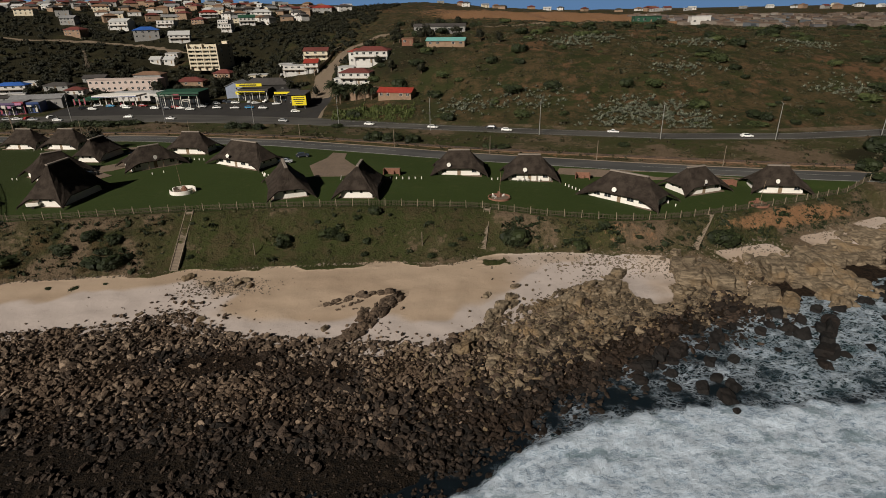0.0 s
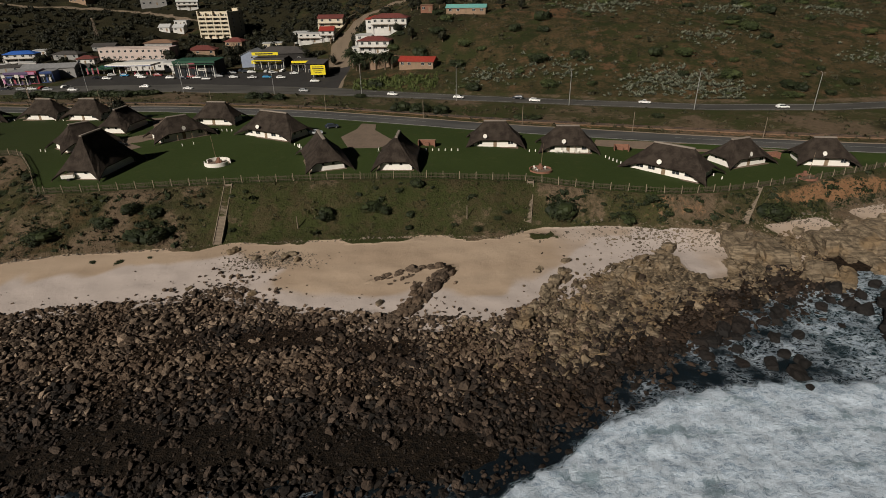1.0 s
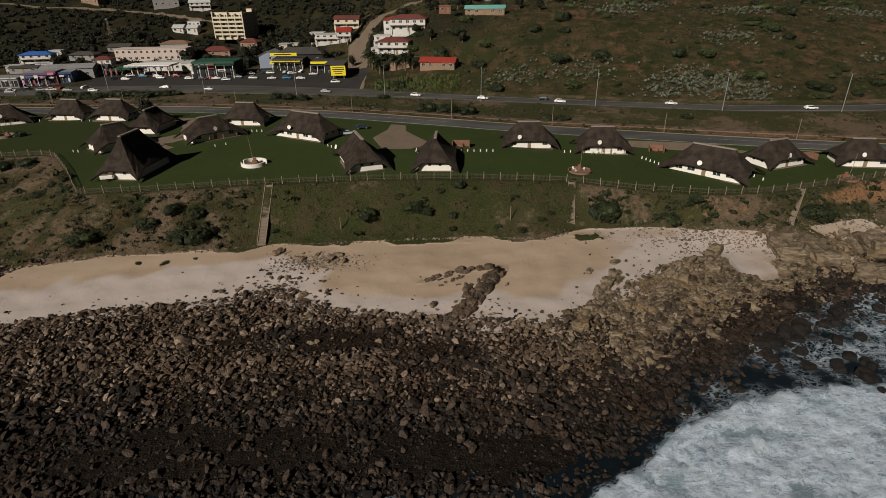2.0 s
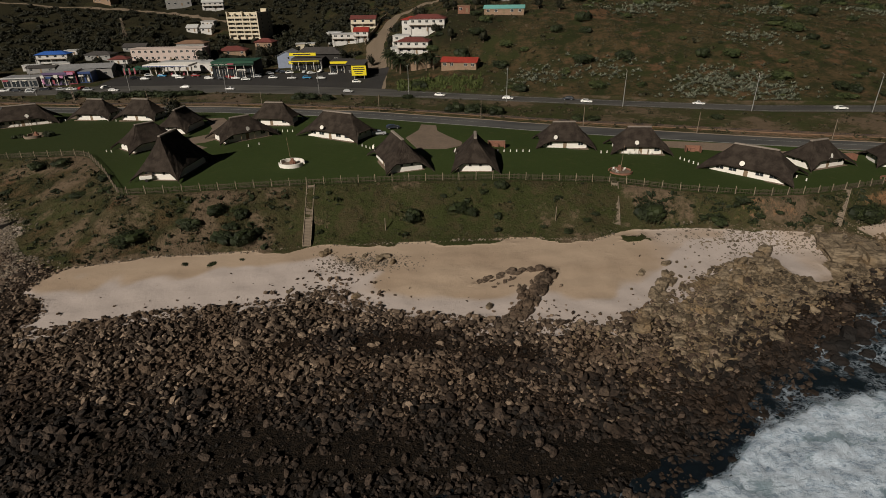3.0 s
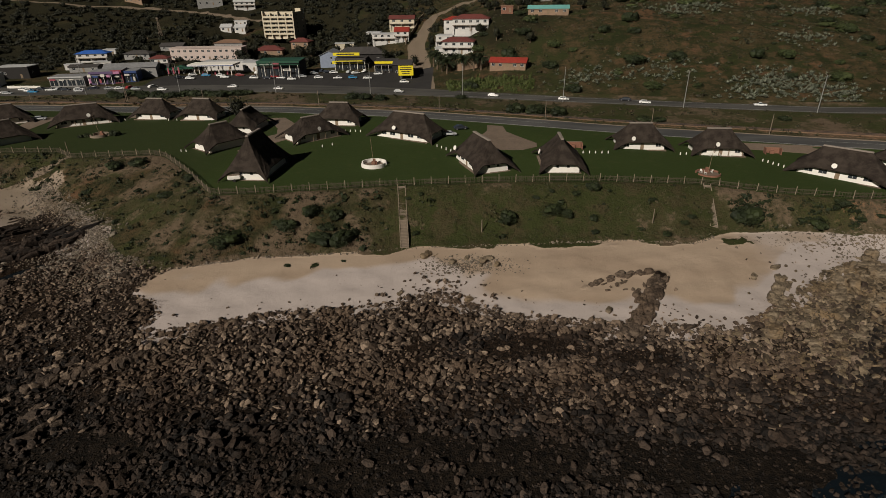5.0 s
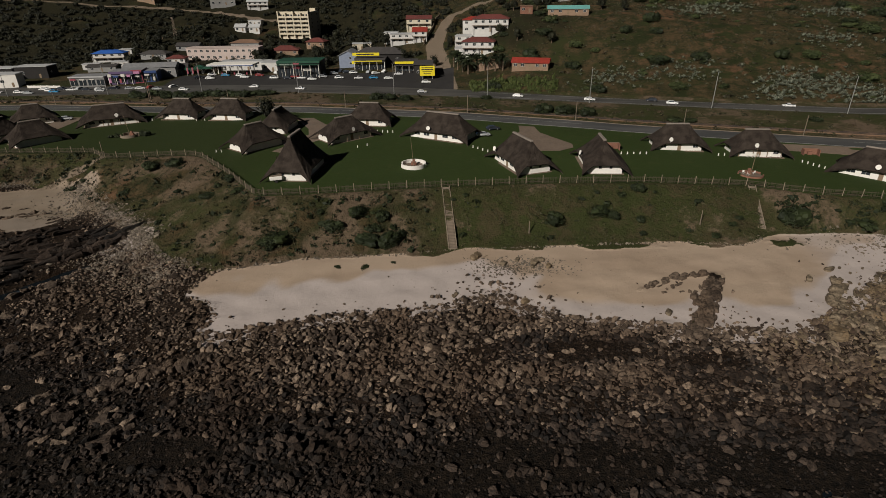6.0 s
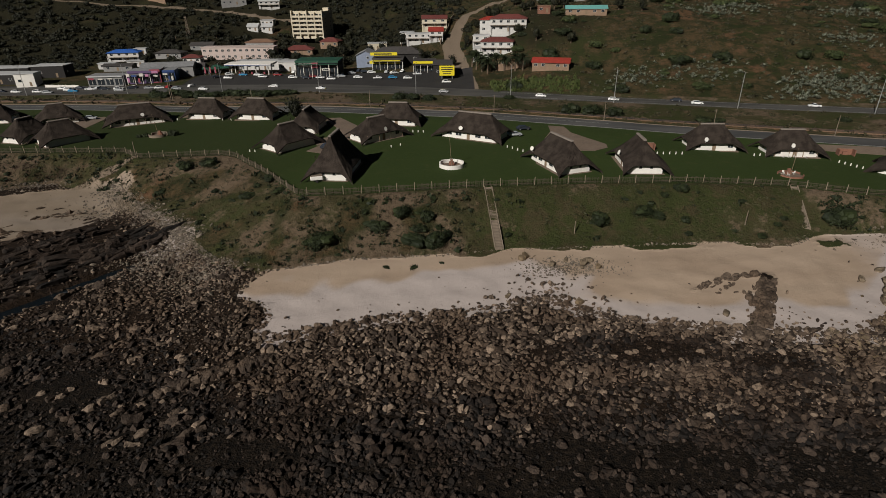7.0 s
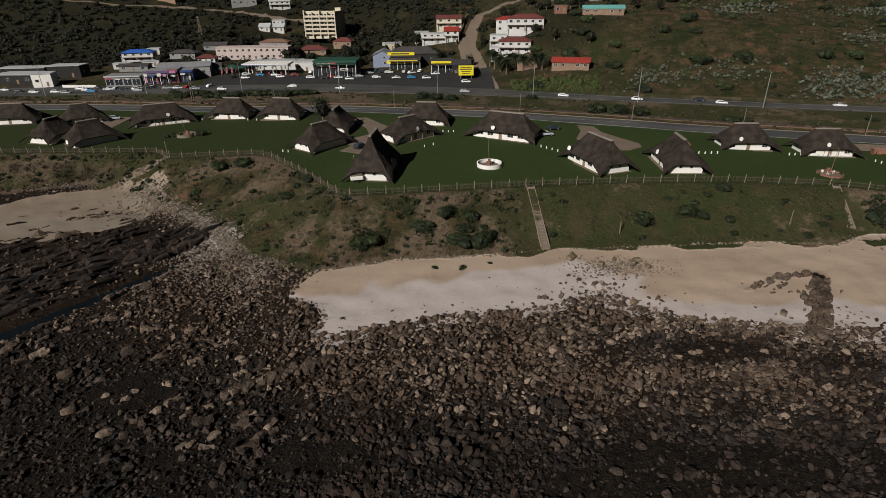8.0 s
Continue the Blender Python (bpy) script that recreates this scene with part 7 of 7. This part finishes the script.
def plants():
    rng = np.random.default_rng(21)
    small = [leaf_cloud(rng, 26, 0.30, 0.75) for _ in range(10)]
    crowns = [filled(leaf_cloud(rng, 44, 0.17, 0.85, 9), rng, 3) for _ in range(10)]
    low = [leaf_cloud(rng, 15, 0.34, 0.5, 4) for _ in range(10)]
    # hill scrub
    n = 20000
    x = rng.uniform(-60, 420, n)
    d = 10 + rng.uniform(0, 1, n) ** 0.8 * 215
    y = y_highway(x) + d
    dens = 0.60 + 0.7 * wobble(x, y, 30, 1) + 0.4 * wobble(x, y, 11, 2)
    k = (rng.uniform(0, 1, n) < dens) & off_roads(x, y) & ~((x < -2) & (np.abs(y - 300) < 30) & (x < -30))
    plant_stuff("hill_scrub", x[k], y[k], np.exp(rng.normal(-0.05, 0.35, k.sum())), low, M["hill_leaf"], "olive brown scrub covering the hillside", "scrub", rng)
    n = 1250
    spots = np.array(((90, 232), (82, 238), (99, 224), (72, 233), (11, 255), (39, 255), (69, 322), (84, 334), (134, 315), (196, 317), (178, 251), (113, 273)), float)
    k = rng.integers(0, len(spots), n)
    x = spots[k, 0] + rng.normal(0, 9.0, n)
    y = np.maximum(y_highway(x) + 11, spots[k, 1] + rng.normal(0, 6.0, n))
    spiky = [rosette(rng) for _ in range(8)]
    plant_stuff("agave_scrub", x, y, rng.uniform(0.8, 2.0, n), spiky, M["agave"], "pale grey agave clumps on the lower hillside", "agave", rng)
    # dark woods on the town side
    n = 8200
    x = rng.uniform(-520, -60, n)
    y = 318 + rng.uniform(0, 1, n) ** 1.15 * 480
    dens = 0.92 + 0.45 * wobble(x, y, 45, 6) + 0.3 * wobble(x, y, 14, 3)
    k = (rng.uniform(0, 1, n) < dens) & off_roads(x, y) & (near_path(x, y, UPPER_ROAD) > 5)
    for ob in scene.objects:
        if ob.get("category") in ("house", "building", "shop", "hall", "workshop", "warehouse", "apartment block", "outbuilding", "kiosk", "canopy") and ob.parent is None:
            k &= (np.hypot(x - ob.location.x, (y - ob.location.y + 5) * 0.9) > 12.5)
    plant_stuff("hillside_wood", x[k], y[k], rng.uniform(1.8, 4.4, k.sum()), crowns, M["dark_leaf"], "dark green bush and low wood on the town slope", "bushes", rng)
    # bank tufts and low shrubs
    n = 8500
    x = rng.uniform(-215, 115, n)
    a, b = y_toe(x), y_top(x)
    y = a + 0.5 + rng.uniform(0, 1, n) * (b - a - 1)
    tuft = [leaf_cloud(rng, 12, 0.32, 0.6, 3, 0.4) for _ in range(8)]
    dens = 0.6 + 0.5 * wobble(x, y, 9, 8) + 0.25 * (x < -60)
    k = (rng.uniform(0, 1, n) < dens) & (np.abs(x + 61) > 2) & (np.abs(x - 12) > 2)
    plant_stuff("bank_tufts", x[k], y[k], np.exp(rng.normal(-0.75, 0.38, k.sum())), tuft, M["tuft"], "tufts of dry grass and low scrub on the bank", "grass", rng, -0.05)
    # low dark bushes scattered over the bank
    n = 5200
    x = rng.uniform(-215, 115, n)
    a, b = y_toe(x), y_top(x)
    y = a + 1.0 + rng.uniform(0, 1, n) * (b - a - 1.5)
    k = (rng.uniform(0, 1, n) < (0.26 + 0.75 * wobble(x, y, 8, 2)) * np.where((x > -60) & (x < 12), 0.12, 1.0)) & (np.abs(x + 61) > 2.5) & (np.abs(x - 12) > 2.5)
    plant_stuff("bank_scrub", x[k], y[k], np.exp(rng.normal(-0.25, 0.35, k.sum())), low, M["leaf"], "low dark green scrub spread over the bank", "scrub", rng)
    # scrub between the roads
    n = 1500
    x = rng.uniform(-300, 240, n)
    a, b = y_service(x) + 7, y_highway(x) - hw_width(x) / 2 - 2
    y = a + rng.uniform(0, 1, n) * np.maximum(b - a, 0.1)
    k = (rng.uniform(0, 1, n) < 0.55 + 0.6 * wobble(x, y, 24, 4)) & (b - a > 3)
    plant_stuff("verge_scrub", x[k], y[k], rng.uniform(0.5, 1.5, k.sum()), small, M["hill_leaf"], "low scrub between the two roads", "scrub", rng)


def shrub(x, y, rx, ry, rz, meshes, k, label="dense dark green shrub on the bank", group="shrubs on the bank"):
    ob = new("shrub", meshes[k % len(meshes)])
    ob.matrix_world = Matrix.LocRotScale((x, y, h1(x, y) - 0.15), Euler((0, 0, k * 1.7)), (rx, ry, rz))
    tagged(ob, label, "shrub", group)


def shrubs():
    rng = np.random.default_rng(31)
    meshes = []
    for k in range(5):
        v, f = filled(leaf_cloud(rng, 1500, 0.048, 0.85, 12), rng, 22)
        meshes.append(mesh_np("shrub", v, f, False, [M["leaf"]]))
    fresh = [mesh_np("shrub", *filled(leaf_cloud(rng, 900, 0.06, 0.8, 14), rng, 22), False, [M["green_leaf"]]) for k in range(3)]
    middle = [(17.4, 120.4, 4.3, 3.2, 4.4), (32.2, 118.9, 2.8, 1.8, 2.2), (66, 120.2, 4.4, 3.4, 4.4), (-37.4, 118.2, 2.8, 2.2, 2.5), (-27.3, 121, 2.8, 2.2, 2.4), (-24, 120, 1.8, 1.6, 1.8)]
    west = [(-98.3, 109.6, 4.3, 3.2, 3.0), (-78.8, 111, 4.2, 2.4, 2.3), (-73.3, 111.8, 4.0, 2.4, 2.5), (-86.9, 114, 3.0, 2.2, 2.2), (-81.6, 117.2, 3.2, 2.2, 2.4), (-77.6, 114.2, 2.2, 1.8, 1.7), (-75.8, 116.9, 2.2, 1.8, 1.9),
            (-17, 127, 1.8, 1.6, 1.8), (38, 121.5, 2.0, 1.6, 1.8), (-136.8, 149.6, 3.0, 2.2, 2.0), (-143.7, 149.5, 3.2, 2.4, 2.2), (-119, 128, 2.8, 2.2, 1.4), (-115, 133, 2.4, 2.0, 1.3), (-111, 126, 2.2, 1.8, 1.2),
            (-83.8, 103, 1.0, 0.7, 0.4), (-78.2, 103, 1.3, 0.8, 0.5), (-72.6, 104.8, 0.8, 0.5, 0.35)]
    for k, (x, y, rx, ry, rz) in enumerate(middle + west):
        shrub(x, y, rx * 1.3, ry * 1.3, rz * 1.15, meshes, k)
    for k in range(60):
        x = rng.uniform(-210, 60)
        a, b = float(y_toe(x)), float(y_top(x))
        y = rng.uniform(a + 1.5, max(a + 2, b - 2))
        s = rng.uniform(0.7, 1.6)
        shrub(x, y, s * 1.3, s, s * 0.8, meshes, k)
    for x, y, s in ((-170.5, 181, 1.6), (-162.5, 182, 2.0), (-160.8, 181.5, 1.8), (-172, 180, 1.4)):
        shrub(x, y, s, s, s * 1.2, meshes, int(s * 10), "clipped dark shrub by the stone fire place", "shrubs on the lawn")
    # hedges and thickets by the roads
    for k in range(22):
        x = -203 + k * 2.9
        shrub(x, float(y_highway(x)) - 17 + rng.normal(0, 1.5), 4.2, 4.4, 3.2, meshes, k, "dark thicket between the two roads", "thickets between the roads")
    for x, y, s in ((-46.5, 238, 3.0), (-27, 209, 5.0), (-20, 207, 5.5), (-12, 204, 4.5), (-80, 236, 4), (-86, 238, 4.4), (-92, 240, 4), (16, 196, 3.4), (21, 195, 3.2), (64, 195, 2.6), (150, 172, 8), (158, 178, 9), (166, 172, 9), (142, 168, 6), (128, 163, 5), (135, 158, 5), (124, 152, 4), (172, 182, 8), (148, 184, 7)):
        shrub(x, y, s * 1.2, s, s * 0.8, meshes, int(x), "dark rounded thicket beside the road", "thickets between the roads")
    # bushes on the hill, in drifts
    for k in range(420):
        x = rng.uniform(-45, 300)
        y = float(y_highway(x)) + 12 + 190 * rng.uniform(0, 1) ** 1.3
        drift = float(wobble(np.array([x]), np.array([y]), 42, 3)[0])
        if drift < rng.uniform(-0.9, 0.7) or float(near_path(np.array([x]), np.array([y]), SIDE_ROAD)[0]) < 8:
            continue
        s = 1.2 + 4.0 * rng.uniform(0, 1) ** 1.5
        if k % 5 < 2:
            shrub(x, y, s * 1.5, s * 1.3, s * 0.9, fresh, k, "olive green bush on the hillside", "bushes on the hillside")
        else:
            shrub(x, y, s * 1.4, s * 1.25, s * 1.0, meshes, k, "dark green bush on the hillside", "bushes on the hillside")


def tree(x, y, h, r, meshes, k, label):
    z = h1(x, y)
    ob = thing("tree", pose(x, y, z), label, "tree", "trees")
    bm = bmesh.new()
    rod(bm, (0, 0, -0.3), (0.1, 0, h * 0.55), 0.28, 0.14)
    for a in range(4):
        rod(bm, (0.08, 0, h * 0.4), (math.cos(a * 1.6) * r * 0.6, math.sin(a * 1.6) * r * 0.6, h * 0.75), 0.11, 0.04, 6)
    part("trunk", bm, M["trunk"], ob)
    c = new("crown", meshes[k % len(meshes)])
    c.parent = ob
    c.matrix_local = Matrix.LocRotScale((0, 0, h * 0.35), Euler((0, 0, k)), (r, r, h * 0.75))


def palm(x, y, h):
    z = h1(x, y)
    rng = random.Random(int(x * 10))
    ob = thing("palm_tree", pose(x, y, z), "tall date palm with a drooping crown", "palm", "palms beside the side road")
    bm = bmesh.new()
    h *= 1.35
    rod(bm, (0, 0, -0.3), (0.1, 0, h), 0.42, 0.32, 9)
    part("trunk", bm, M["trunk"], ob)
    bm = bmesh.new()
    for k in range(90):
        a, up = rng.uniform(0, 6.28), rng.uniform(-0.2, 1.3)
        l = rng.uniform(3.8, 5.2)
        prev = None
        for i in range(6):
            t = i / 5
            r = l * t * math.cos(up) + 0.1
            zz = h + l * t * math.sin(up) - 2.3 * t * t
            w = 0.34 * (1 - t) + 0.05
            pr = (bm.verts.new((math.cos(a) * r - math.sin(a) * w, math.sin(a) * r + math.cos(a) * w, zz - 0.1)), bm.verts.new((math.cos(a) * r, math.sin(a) * r, zz + 0.06)), bm.verts.new((math.cos(a) * r + math.sin(a) * w, math.sin(a) * r - math.cos(a) * w, zz - 0.1)))
            if prev:
                bm.faces.new((prev[0], prev[1], pr[1], pr[0]))
                bm.faces.new((prev[1], prev[2], pr[2], pr[1]))
            prev = pr
    part("crown", bm, M["leaf"], ob)


def trees():
    rng = np.random.default_rng(41)
    meshes = []
    for k in range(4):
        v, f = filled(leaf_cloud(rng, 800, 0.085, 0.95, 10), rng)
        meshes.append(mesh_np("crown", v, f, False, [M["dark_leaf"]]))
    tree(-124.5, 195.0, 7.5, 4.2, meshes, 1, "dark green tree beside a thatched chalet")
    for x, y, h in ((-55.4, 290, 4.5), (-51, 288.5, 5), (-48.3, 287, 4.5), (-58, 295, 5), (-53, 284, 4), (-40, 280.5, 4.6), (-36.5, 279.5, 4.2), (-60, 300, 4.5), (-45, 284, 4.0)):
        palm(x, y, h)
    for k, (x, y) in enumerate(((-131, 322), (-70, 305), (-106, 340), (-100, 345), (-118, 340), (-62, 330), (-36, 312), (-28, 300), (-12, 292), (-140, 345), (-30, 345), (20, 330), (-8, 340), (30, 322), (-150, 330), (-230, 330), (-245, 330), (-214, 380))):
        tree(x, y, rng.uniform(4, 7), rng.uniform(2.6, 4), meshes, k, "dark leafy tree among the houses")
    spots = [(o.location.x, o.location.y) for o in scene.objects if o.parent is None and o.get("category") in ("house", "building", "shop", "hall", "workshop", "apartment block", "outbuilding", "kiosk", "canopy")]
    made = 0
    while made < 46:
        x, y = rng.uniform(-270, 10), rng.uniform(312, 400)
        if any(math.hypot(x - a, y - b + 4) < 11 for a, b in spots) or float(near_path(np.array([x]), np.array([y]), SIDE_ROAD)[0]) < 8:
            continue
        spots.append((x, y + 7))
        made += 1
        tree(x, y, rng.uniform(4, 7.5), rng.uniform(3.0, 4.8), meshes, made, "dark leafy tree among the houses")
    reeds = [leaf_cloud(rng, 34, 0.34, 1.0, 5, 0.55) for _ in range(9)]
    x = rng.uniform(-52, -14, 360)
    y = 257 + rng.uniform(0, 10, 360) - (x + 50) * 0.18
    plant_stuff("reed_bed", x, y + rng.normal(0, 2.2, 360), np.exp(rng.normal(0.15, 0.4, 360)), reeds, M["reed"], "bright green reed bed beside the road", "reeds", rng)


plants()
shrubs()
trees()
